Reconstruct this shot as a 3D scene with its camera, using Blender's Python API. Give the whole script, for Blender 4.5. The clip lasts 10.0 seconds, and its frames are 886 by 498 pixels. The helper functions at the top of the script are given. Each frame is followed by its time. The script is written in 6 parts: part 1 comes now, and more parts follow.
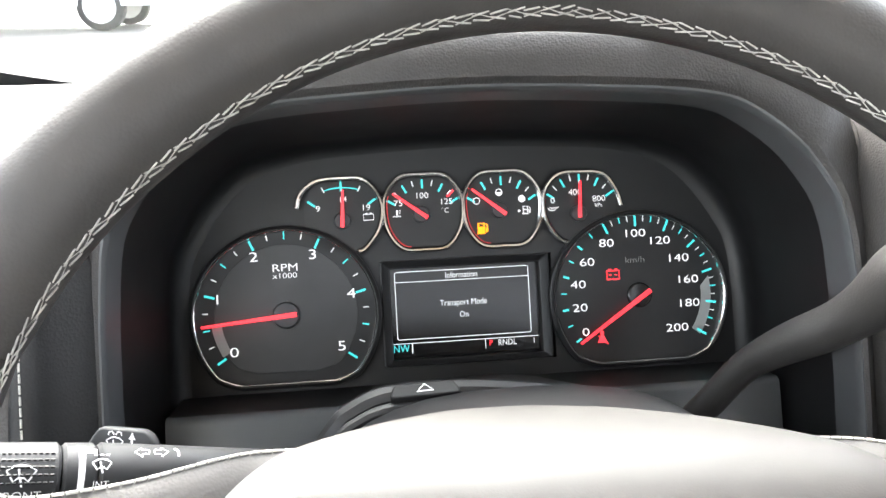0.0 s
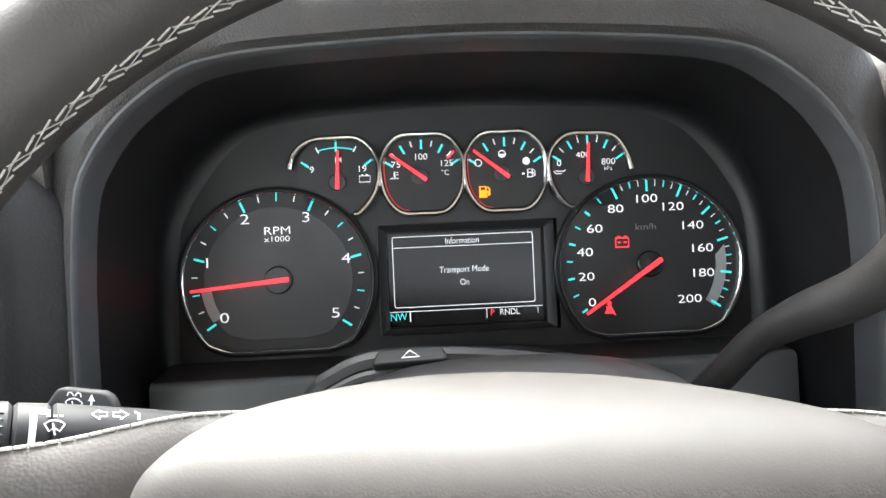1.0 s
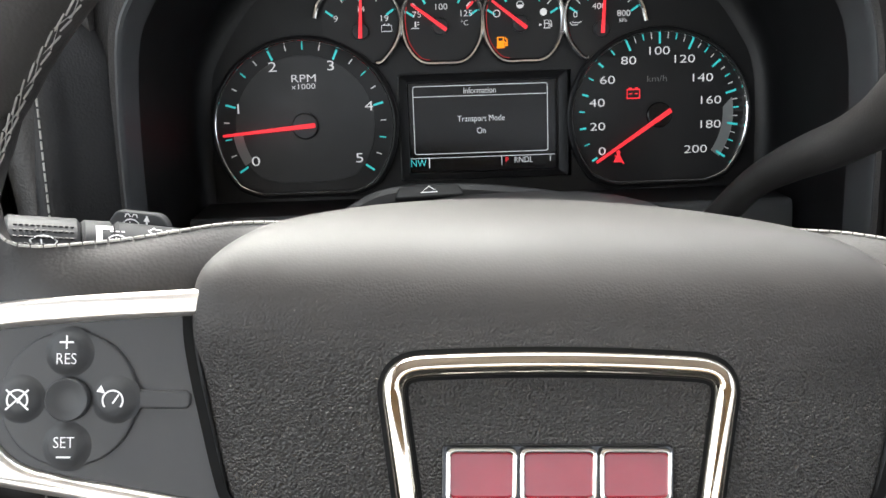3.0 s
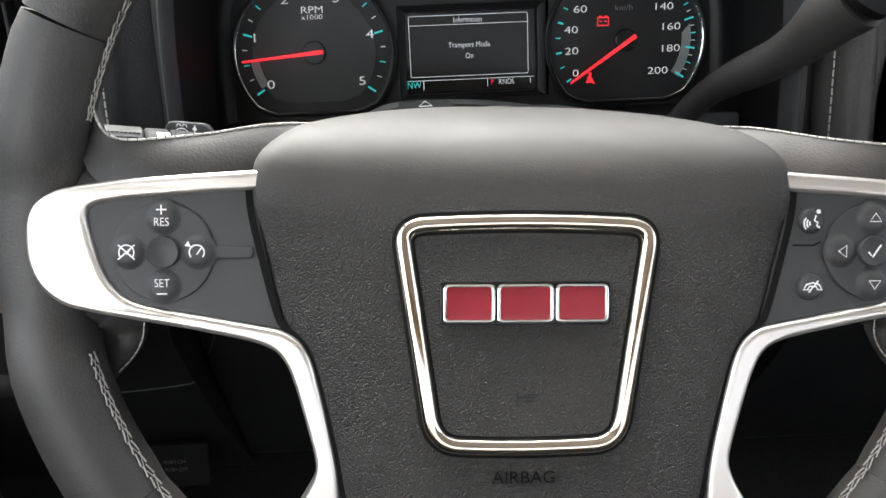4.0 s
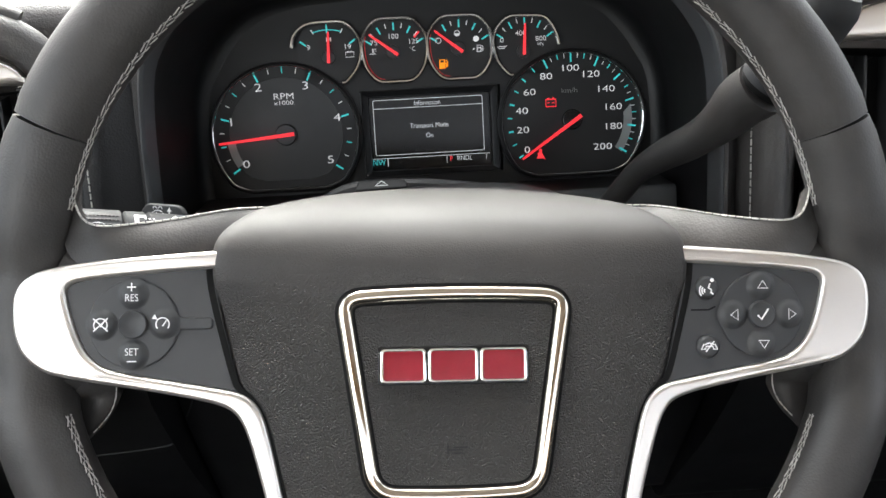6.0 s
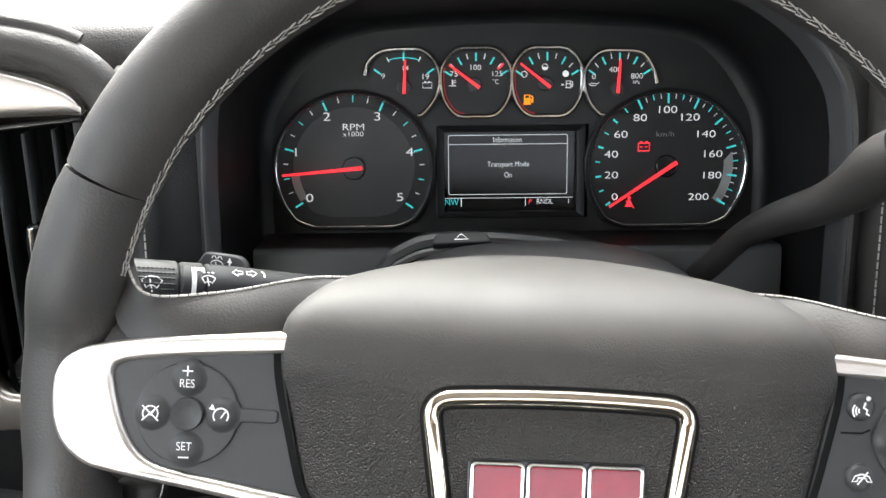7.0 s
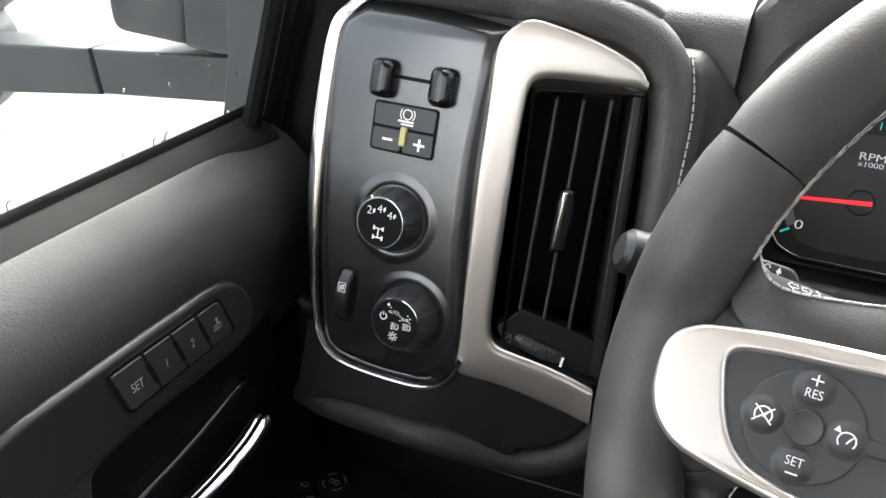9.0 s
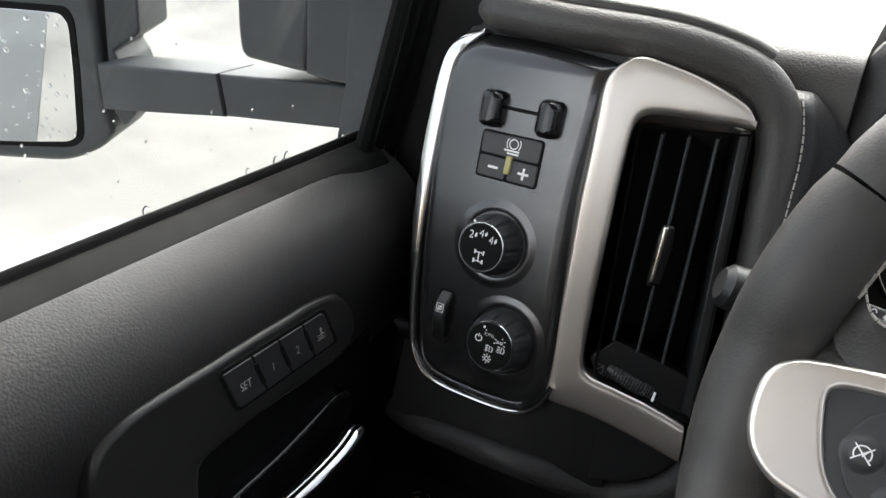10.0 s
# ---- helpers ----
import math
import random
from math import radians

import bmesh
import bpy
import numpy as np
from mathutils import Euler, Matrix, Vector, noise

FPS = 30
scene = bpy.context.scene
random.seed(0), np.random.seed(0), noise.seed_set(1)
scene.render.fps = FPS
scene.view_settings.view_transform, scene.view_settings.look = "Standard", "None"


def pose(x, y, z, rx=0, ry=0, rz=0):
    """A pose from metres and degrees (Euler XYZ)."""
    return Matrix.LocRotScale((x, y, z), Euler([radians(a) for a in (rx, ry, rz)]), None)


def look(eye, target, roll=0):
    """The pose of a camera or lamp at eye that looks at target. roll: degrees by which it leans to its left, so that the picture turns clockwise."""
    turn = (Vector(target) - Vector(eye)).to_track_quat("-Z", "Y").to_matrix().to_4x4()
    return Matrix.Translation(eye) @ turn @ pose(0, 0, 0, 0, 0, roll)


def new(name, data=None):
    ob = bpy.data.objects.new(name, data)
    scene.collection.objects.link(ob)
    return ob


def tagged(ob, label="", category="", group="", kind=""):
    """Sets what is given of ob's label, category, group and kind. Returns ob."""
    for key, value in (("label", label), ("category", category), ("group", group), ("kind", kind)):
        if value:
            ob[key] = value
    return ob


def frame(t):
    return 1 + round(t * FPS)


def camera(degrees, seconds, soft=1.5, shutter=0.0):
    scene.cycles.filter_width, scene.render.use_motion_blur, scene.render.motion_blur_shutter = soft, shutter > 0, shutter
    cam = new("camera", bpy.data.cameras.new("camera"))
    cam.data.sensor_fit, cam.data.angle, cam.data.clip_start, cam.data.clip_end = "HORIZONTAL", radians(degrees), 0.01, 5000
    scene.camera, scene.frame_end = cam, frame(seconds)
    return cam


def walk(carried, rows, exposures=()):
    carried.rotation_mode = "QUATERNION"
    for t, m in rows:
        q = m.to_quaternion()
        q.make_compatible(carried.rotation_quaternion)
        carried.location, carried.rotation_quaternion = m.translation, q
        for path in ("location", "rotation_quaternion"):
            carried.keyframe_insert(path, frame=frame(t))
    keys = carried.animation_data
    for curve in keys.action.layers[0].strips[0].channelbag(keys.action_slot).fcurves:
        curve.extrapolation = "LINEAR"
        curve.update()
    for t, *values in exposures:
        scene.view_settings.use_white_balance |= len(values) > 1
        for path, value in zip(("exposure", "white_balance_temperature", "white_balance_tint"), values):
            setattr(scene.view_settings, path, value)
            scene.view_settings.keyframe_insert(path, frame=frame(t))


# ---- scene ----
cam = camera(58.0, 10.0)
PATH = [
    (0, (-0.0616, 0.0356, 1.5522), (0.1282, 1.9162, 0.8983), -0.76),
    (0.5, (-0.0588, 0.0423, 1.5400), (0.0833, 1.9110, 0.8416), -0.85),
    (1, (-0.0415, 0.0523, 1.5357), (0.0705, 1.9224, 0.8356), -0.96),
    (1.5, (-0.0398, 0.0510, 1.5363), (0.0496, 1.9224, 0.8364), -1.05),
    (2, (-0.0392, 0.0437, 1.5423), (0.0327, 1.9071, 0.8194), -1.04),
    (2.5, (-0.0442, 0.0319, 1.5387), (0.0204, 1.8540, 0.7166), -1.01),
    (2.7, (-0.0469, 0.0280, 1.5321), (0.0153, 1.8231, 0.6537), -0.95),
    (3, (-0.0425, 0.0188, 1.5362), (0.0111, 1.7520, 0.5397), -0.91),
    (3.2, (-0.0456, 0.0049, 1.5398), (0.0075, 1.7033, 0.4850), -0.96),
    (4.3, (-0.0473, -0.0748, 1.5717), (0.0258, 1.5707, 0.4373), -1.21),
    (4.5, (-0.0329, -0.0844, 1.5808), (0.0337, 1.5643, 0.4506), -1.46),
    (5, (-0.0162, -0.0938, 1.5881), (0.0571, 1.5740, 0.4867), -1.43),
    (5.2, (-0.0134, -0.0978, 1.5840), (0.0581, 1.6000, 0.5293), -1.57),
    (6.3, (-0.0261, -0.0766, 1.5879), (0.0703, 1.6508, 0.5845), -1.67),
    (6.5, (-0.0270, -0.0525, 1.5899), (0.0772, 1.6760, 0.5892), -1.51),
    (7, (-0.0455, -0.0294, 1.5889), (-0.0577, 1.7043, 0.5917), -0.34),
    (7.2, (-0.0534, -0.0327, 1.5864), (-0.1881, 1.6969, 0.5912), 0.09),
    (7.5, (-0.0632, -0.0357, 1.5827), (-0.3937, 1.6665, 0.5862), 1.08),
    (7.8, (-0.0823, -0.0324, 1.5763), (-0.5754, 1.6370, 0.5917), 1.64),
    (8, (-0.1017, -0.0272, 1.5803), (-0.6637, 1.6139, 0.5848), 1.64),
    (8.2, (-0.1279, -0.0282, 1.5722), (-0.7284, 1.6067, 0.5893), 1.83),
    (8.5, (-0.1496, -0.0282, 1.5681), (-0.7875, 1.5948, 0.5889), 1.60),
    (9, (-0.1673, -0.0403, 1.5622), (-0.8718, 1.5732, 0.6135), 2.07),
    (9.2, (-0.1729, -0.0496, 1.5618), (-0.9179, 1.5490, 0.6189), 2.53),
    (9.5, (-0.1713, -0.0545, 1.5617), (-1.0020, 1.5057, 0.6259), 2.47),
    (9.8, (-0.1733, -0.0567, 1.5653), (-1.0475, 1.4833, 0.6356), 2.71),
    (10, (-0.1647, -0.0558, 1.5620), (-1.0902, 1.4870, 0.6884), 2.10),
]
EXPOSURES = [(0, 3.95), (0.5, 3.8), (1, 3.7), (2, 3.5), (2.7, 3.02), (3.2, 2.76), (4.5, 2.68), (6.3, 2.75), (7, 2.98), (8.5, 3.02), (9.2, 2.88), (9.6, 2.70), (10, 2.12)]
walk(cam, [(t, look(eye, target, roll)) for t, eye, target, roll in PATH], EXPOSURES)

from mathutils.geometry import tessellate_polygon

# ---- world and light ----

world = bpy.data.worlds.new("overcast")
scene.world = world
world.use_nodes = True
wn = world.node_tree
sky = wn.nodes.new("ShaderNodeTexSky")
sky.sky_type, sky.sun_disc = "NISHITA", False
sky.sun_elevation, sky.sun_rotation = radians(46), radians(-18)
sky.air_density, sky.dust_density, sky.ozone_density = 1.0, 6.0, 1.0
hsv = wn.nodes.new("ShaderNodeHueSaturation")
hsv.inputs["Saturation"].default_value = 0.35
wn.links.new(sky.outputs["Color"], hsv.inputs["Color"])
wn.links.new(hsv.outputs["Color"], wn.nodes["Background"].inputs["Color"])
wn.nodes["Background"].inputs["Strength"].default_value = 0.15
sun = new("sun", bpy.data.lights.new("sun", "SUN"))
sun.data.energy, sun.data.angle, sun.data.color = 0.7, radians(60), (1.0, 0.99, 0.97)
sun.matrix_world = look((-1.6, 5, 5.6), (0, 0, 0))
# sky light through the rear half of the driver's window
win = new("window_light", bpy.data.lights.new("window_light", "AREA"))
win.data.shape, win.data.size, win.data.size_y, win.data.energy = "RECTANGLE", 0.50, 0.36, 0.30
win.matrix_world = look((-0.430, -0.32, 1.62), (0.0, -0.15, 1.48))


# ---- materials ----
def material(name, base, rough=0.5, metal=0.0, vary=0.15, scale=40.0, bump=0.0, bump_scale=600.0, grain="noise", emit=None, emit_strength=0.0, coat=0.0, spec=0.5):
    m = bpy.data.materials.new(name)
    m.use_nodes = True
    nt = m.node_tree
    b = nt.nodes["Principled BSDF"]
    b.inputs["Roughness"].default_value, b.inputs["Metallic"].default_value = rough, metal
    b.inputs["Specular IOR Level"].default_value = spec
    b.inputs["Coat Weight"].default_value = coat
    b.inputs["Base Color"].default_value = (*base, 1)
    if emit:
        b.inputs["Emission Color"].default_value = (*emit, 1)
        b.inputs["Emission Strength"].default_value = emit_strength
    tc = nt.nodes.new("ShaderNodeTexCoord")
    if vary:
        n = nt.nodes.new("ShaderNodeTexNoise")
        n.inputs["Scale"].default_value, n.inputs["Detail"].default_value = scale, 6
        nt.links.new(tc.outputs["Object"], n.inputs["Vector"])
        r = nt.nodes.new("ShaderNodeMapRange")
        r.inputs["From Min"].default_value, r.inputs["From Max"].default_value = 0.3, 0.7
        r.inputs["To Min"].default_value, r.inputs["To Max"].default_value = 1 - vary, 1 + vary
        nt.links.new(n.outputs["Fac"], r.inputs["Value"])
        mx = nt.nodes.new("ShaderNodeVectorMath")
        mx.operation = "SCALE"
        mx.inputs[0].default_value = base
        nt.links.new(r.outputs["Result"], mx.inputs["Scale"])
        nt.links.new(mx.outputs["Vector"], b.inputs["Base Color"])
        r2 = nt.nodes.new("ShaderNodeMapRange")
        r2.inputs["From Min"].default_value, r2.inputs["From Max"].default_value = 0.3, 0.7
        r2.inputs["To Min"].default_value, r2.inputs["To Max"].default_value = max(rough - 0.06, 0.02), rough + 0.06
        n2 = nt.nodes.new("ShaderNodeTexNoise")
        n2.inputs["Scale"].default_value, n2.inputs["Detail"].default_value = scale * 0.35, 4
        nt.links.new(tc.outputs["Object"], n2.inputs["Vector"])
        nt.links.new(n2.outputs["Fac"], r2.inputs["Value"])
        nt.links.new(r2.outputs["Result"], b.inputs["Roughness"])
    if bump:
        if grain == "leather":
            warp = nt.nodes.new("ShaderNodeTexNoise")
            warp.inputs["Scale"].default_value, warp.inputs["Detail"].default_value = bump_scale * 0.45, 2
            add = nt.nodes.new("ShaderNodeVectorMath")
            add.operation = "MULTIPLY_ADD"
            add.inputs[1].default_value = (0.7 / bump_scale,) * 3
            nt.links.new(tc.outputs["Object"], warp.inputs["Vector"])
            nt.links.new(warp.outputs["Color"], add.inputs[0])
            nt.links.new(tc.outputs["Object"], add.inputs[2])
            pebbles = nt.nodes.new("ShaderNodeTexVoronoi")
            pebbles.feature = "SMOOTH_F1"
            pebbles.inputs["Scale"].default_value, pebbles.inputs["Smoothness"].default_value = bump_scale, 0.35
            nt.links.new(add.outputs["Vector"], pebbles.inputs["Vector"])
            creases = nt.nodes.new("ShaderNodeTexNoise")
            creases.inputs["Scale"].default_value, creases.inputs["Detail"].default_value = bump_scale * 1.3, 2
            nt.links.new(tc.outputs["Object"], creases.inputs["Vector"])
            both = nt.nodes.new("ShaderNodeMath")
            both.operation = "MULTIPLY_ADD"
            both.inputs[1].default_value = -2.2
            nt.links.new(pebbles.outputs["Distance"], both.inputs[0])
            nt.links.new(creases.outputs["Fac"], both.inputs[2])
            height = both.outputs["Value"]
        else:
            v = nt.nodes.new("ShaderNodeTexNoise")
            v.inputs["Scale"].default_value, v.inputs["Detail"].default_value = bump_scale, 3
            nt.links.new(tc.outputs["Object"], v.inputs["Vector"])
            height = v.outputs["Fac"]
        bp = nt.nodes.new("ShaderNodeBump")
        bp.inputs["Strength"].default_value, bp.inputs["Distance"].default_value = bump, 0.0006
        nt.links.new(height, bp.inputs["Height"])
        nt.links.new(bp.outputs["Normal"], b.inputs["Normal"])
    return m


def glass_material(name, tint, gloss=0.06):
    m = bpy.data.materials.new(name)
    m.use_nodes = True
    nt = m.node_tree
    nt.nodes.remove(nt.nodes["Principled BSDF"])
    t = nt.nodes.new("ShaderNodeBsdfTransparent")
    t.inputs["Color"].default_value = (*tint, 1)
    g = nt.nodes.new("ShaderNodeBsdfGlossy")
    g.inputs["Roughness"].default_value = 0.02
    fr = nt.nodes.new("ShaderNodeLayerWeight")
    fr.inputs["Blend"].default_value = 0.5
    pw = nt.nodes.new("ShaderNodeMath")
    pw.operation = "POWER"
    pw.inputs[1].default_value = 4.0
    sc = nt.nodes.new("ShaderNodeMath")
    sc.operation = "MULTIPLY_ADD"
    sc.inputs[1].default_value, sc.inputs[2].default_value = 0.6, gloss * 0.5
    nt.links.new(fr.outputs["Facing"], pw.inputs[0])
    nt.links.new(pw.outputs["Value"], sc.inputs[0])
    mx = nt.nodes.new("ShaderNodeMixShader")
    nt.links.new(sc.outputs["Value"], mx.inputs["Fac"])
    nt.links.new(t.outputs["BSDF"], mx.inputs[1])
    nt.links.new(g.outputs["BSDF"], mx.inputs[2])
    nt.links.new(mx.outputs["Shader"], nt.nodes["Material Output"].inputs["Surface"])
    return m


LEATHER = material("wheel_leather", (0.041, 0.0385, 0.037), 0.50, vary=0.12, scale=60, bump=0.08, bump_scale=900, grain="leather")
AIRBAG = material("airbag_vinyl", (0.034, 0.031, 0.029), 0.60, spec=0.62, vary=0.10, scale=50, bump=0.45, bump_scale=1300, grain="leather")
# the cover's moulded grain runs out toward its rolled top
nt_a = AIRBAG.node_tree
tc_a, sep_a, run_a = nt_a.nodes.new("ShaderNodeTexCoord"), nt_a.nodes.new("ShaderNodeSeparateXYZ"), nt_a.nodes.new("ShaderNodeMapRange")
for key, val in (("From Min", -0.004), ("From Max", 0.034), ("To Min", 0.90), ("To Max", 0.02)):
    run_a.inputs[key].default_value = val
nt_a.links.new(tc_a.outputs["Object"], sep_a.inputs["Vector"])
nt_a.links.new(sep_a.outputs["Y"], run_a.inputs["Value"])
nt_a.links.new(run_a.outputs["Result"], nt_a.nodes["Bump"].inputs["Strength"])
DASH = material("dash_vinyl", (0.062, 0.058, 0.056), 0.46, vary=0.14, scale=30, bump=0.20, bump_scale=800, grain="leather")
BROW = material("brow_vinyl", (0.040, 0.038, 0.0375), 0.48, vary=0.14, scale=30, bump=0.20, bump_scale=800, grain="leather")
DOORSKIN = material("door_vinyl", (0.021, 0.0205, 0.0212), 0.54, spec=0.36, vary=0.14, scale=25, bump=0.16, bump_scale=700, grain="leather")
HARD = material("hard_black_plastic", (0.014, 0.014, 0.015), 0.42, vary=0.12, scale=40, bump=0.10, bump_scale=1500)
SATIN = material("satin_black_trim", (0.040, 0.042, 0.045), 0.36, metal=0.35, vary=0.10, scale=30, bump=0.04, bump_scale=2000)
GLOSSK = material("gloss_black", (0.008, 0.008, 0.009), 0.12, vary=0.1, scale=30)
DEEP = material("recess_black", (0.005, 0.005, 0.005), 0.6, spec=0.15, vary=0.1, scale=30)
PANELBLACK = material("panel_satin_black", (0.100, 0.100, 0.103), 0.24, metal=0.9, vary=0.08, scale=30, bump=0.03, bump_scale=2000)
SATINCHROME = material("satin_chrome", (0.82, 0.82, 0.82), 0.15, metal=1.0, vary=0.03, scale=20)
SWITCH = material("switch_grey_plastic", (0.028, 0.029, 0.031), 0.56, spec=0.35, vary=0.08, scale=60, bump=0.06, bump_scale=2500)
PADGREY = material("pad_grey_plastic", (0.047, 0.048, 0.050), 0.46, spec=0.4, vary=0.06, scale=60, bump=0.05, bump_scale=2500)
STALKGREY = material("stalk_grey_plastic", (0.046, 0.047, 0.049), 0.56, spec=0.35, vary=0.08, scale=60, bump=0.06, bump_scale=2500)
BUTTON = material("button_rubber", (0.036, 0.037, 0.039), 0.42, vary=0.08, scale=60)
SILVER = material("satin_silver", (0.82, 0.78, 0.74), 0.33, metal=0.90, vary=0.03, scale=20, bump=0.02, bump_scale=2500)
VENTSILVER = material("brushed_dark_silver", (0.76, 0.71, 0.66), 0.33, metal=0.95, vary=0.03, scale=20, bump=0.02, bump_scale=2500)
DOORBUTTON = material("door_button_plastic", (0.024, 0.024, 0.0255), 0.42, spec=0.35, vary=0.08, scale=60)
DARKCHROME = material("dark_chrome", (0.50, 0.50, 0.51), 0.12, metal=1.0, vary=0.03, scale=20)
CHROME = material("chrome", (0.90, 0.89, 0.87), 0.09, metal=1.0, vary=0.02, scale=20)
WARMCHROME = material("champagne_chrome", (0.78, 0.71, 0.62), 0.06, metal=1.0, vary=0.03, scale=20)
BEZELCHROME = material("bezel_chrome", (0.88, 0.88, 0.88), 0.12, metal=1.0, vary=0.02, scale=20)
DIAL = material("dial_face", (0.010, 0.010, 0.011), 0.5, vary=0.06, scale=60)
DIALGREY = material("dial_inner_grey", (0.044, 0.045, 0.047), 0.5, vary=0.05, scale=60)
DIALBAND = material("dial_warning_band", (0.33, 0.34, 0.34), 0.5, vary=0.05, scale=60)
RIMTHREAD = material("rim_stitch_thread", (0.42, 0.41, 0.39), 0.8, vary=0.3, scale=300)
THREAD = material("stitch_thread", (0.46, 0.445, 0.42), 0.8, vary=0.25, scale=300)
PRINT = material("white_print", (0.72, 0.72, 0.72), 0.5, vary=0.04, scale=200, emit=(0.9, 0.92, 0.95), emit_strength=0.04)
LITPRINT = material("backlit_white_numerals", (0.6, 0.6, 0.6), 0.5, vary=0.0, emit=(0.9, 0.92, 0.95), emit_strength=0.075)
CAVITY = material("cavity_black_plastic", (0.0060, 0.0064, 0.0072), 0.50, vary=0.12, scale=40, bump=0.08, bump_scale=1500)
# dark grey print for the pedal writing
FAINT = material("dark_grey_print", (0.09, 0.09, 0.09), 0.6, vary=0.0)
GRIP = material("grip_satin_plastic", (0.017, 0.0168, 0.0172), 0.36, spec=0.4, vary=0.10, scale=40, bump=0.05, bump_scale=1500)
SOFTPRINT = material("soft_grey_print", (0.45, 0.45, 0.45), 0.5, vary=0.0)
DIMPRINT = material("dim_grey_print", (0.26, 0.26, 0.26), 0.5, vary=0.0)
TEAL = material("backlit_teal_ticks", (0.05, 0.5, 0.5), 0.5, vary=0.0, emit=(0.04, 0.62, 0.62), emit_strength=0.085)
RED = material("backlit_red_needle", (0.7, 0.03, 0.04), 0.4, vary=0.0, emit=(1.0, 0.035, 0.05), emit_strength=0.13)
DEEPRED = material("red_ring_glow", (0.4, 0.02, 0.02), 0.4, vary=0.0, emit=(1.0, 0.05, 0.05), emit_strength=0.05)
AMBER = material("amber_warning_light", (0.8, 0.3, 0.0), 0.4, vary=0.0, emit=(1.0, 0.25, 0.0), emit_strength=0.14)
SCREEN = material("lcd_screen", (0.006, 0.006, 0.007), 0.25, vary=0.0)
SCREENLINE = material("lcd_white", (0.5, 0.5, 0.5), 0.5, vary=0.0, emit=(0.9, 0.95, 1.0), emit_strength=0.085)
SCREENTEAL = material("lcd_teal", (0.1, 0.6, 0.6), 0.5, vary=0.0, emit=(0.05, 0.7, 0.75), emit_strength=0.09)
REDENAMEL = material("red_enamel", (0.30, 0.012, 0.025), 0.22, vary=0.10, scale=80, coat=0.6)
BRASS = material("pale_brass_slider", (0.55, 0.50, 0.22), 0.4, vary=0.1, scale=100)
HEADLINER = material("beige_headliner_cloth", (0.66, 0.60, 0.53), 0.9, vary=0.12, scale=30, bump=0.3, bump_scale=900)
TANREFLECT = material("tan_reflector_vinyl", (0.44, 0.32, 0.19), 0.6, vary=0.12, scale=20, bump=0.2, bump_scale=600, grain="leather")
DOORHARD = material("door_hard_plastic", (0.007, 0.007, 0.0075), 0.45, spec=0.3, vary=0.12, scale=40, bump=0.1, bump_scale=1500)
CARPET = material("black_carpet", (0.012, 0.012, 0.012), 0.95, vary=0.3, scale=200, bump=0.5, bump_scale=800)
RUBBER = material("rubber_seal", (0.006, 0.006, 0.006), 0.70, spec=0.15, vary=0.15, scale=60)
MIRRORBODY = material("mirror_grey_plastic", (0.055, 0.060, 0.064), 0.45, vary=0.12, scale=14, bump=0.10, bump_scale=1200)
MIRRORGLASS = material("mirror_glass", (0.92, 0.93, 0.93), 0.01, metal=1.0, vary=0.0)
DROPS = material("rain_water", (0.98, 0.99, 0.99), 0.01, vary=0.0)
DROPS.node_tree.nodes["Principled BSDF"].inputs["Transmission Weight"].default_value = 1.0
DROPS.node_tree.nodes["Principled BSDF"].inputs["IOR"].default_value = 1.33
ASPHALT = material("wet_asphalt", (0.07, 0.07, 0.068), 0.45, vary=0.25, scale=1.2, bump=0.3, bump_scale=60)
WHITEPAINT = material("white_truck_paint", (0.72, 0.72, 0.72), 0.25, vary=0.02, scale=5, coat=0.5)
KNEE = material("knee_black_plastic", (0.010, 0.0102, 0.0108), 0.5, spec=0.3, vary=0.12, scale=40, bump=0.08, bump_scale=1500)
STEPGREY = material("step_grey_plastic", (0.080, 0.084, 0.088), 0.42, vary=0.08, scale=40, bump=0.05, bump_scale=1500)
PANE = glass_material("window_glass", (0.93, 0.95, 0.94))
SNOW = material("wet_snowy_ground", (0.180, 0.174, 0.162), 0.75, vary=0.34, scale=0.9, bump=0.4, bump_scale=6)
TYRE = material("tyre_rubber", (0.02, 0.02, 0.02), 0.8, vary=0.2, scale=30)
ALLOY = material("alloy_wheel", (0.55, 0.55, 0.56), 0.35, metal=1.0, vary=0.05, scale=10)
CARPAINT = material("silver_car_paint", (0.55, 0.56, 0.57), 0.3, vary=0.03, scale=5, coat=0.5)


# ---- shape helpers ----
def place(o, yaw, tilt, roll=0.0):
    """A leaning face: u to the right, v up along it, w out of it to the driver."""
    y, k, r = radians(yaw), radians(tilt), radians(roll)
    u = Vector((math.cos(y), math.sin(y), 0))
    v = Vector((-math.sin(y) * math.sin(k), math.cos(y) * math.sin(k), math.cos(k)))
    u, v = u * math.cos(r) + v * math.sin(r), v * math.cos(r) - u * math.sin(r)
    w = u.cross(v)
    return Matrix(((u.x, v.x, w.x, o[0]), (u.y, v.y, w.y, o[1]), (u.z, v.z, w.z, o[2]), (0, 0, 0, 1)))


def root(name, m, label, category, group="", kind=""):
    ob = new(name)
    ob.empty_display_size = 0.02
    ob.matrix_world = m
    return tagged(ob, label, category, group, kind)


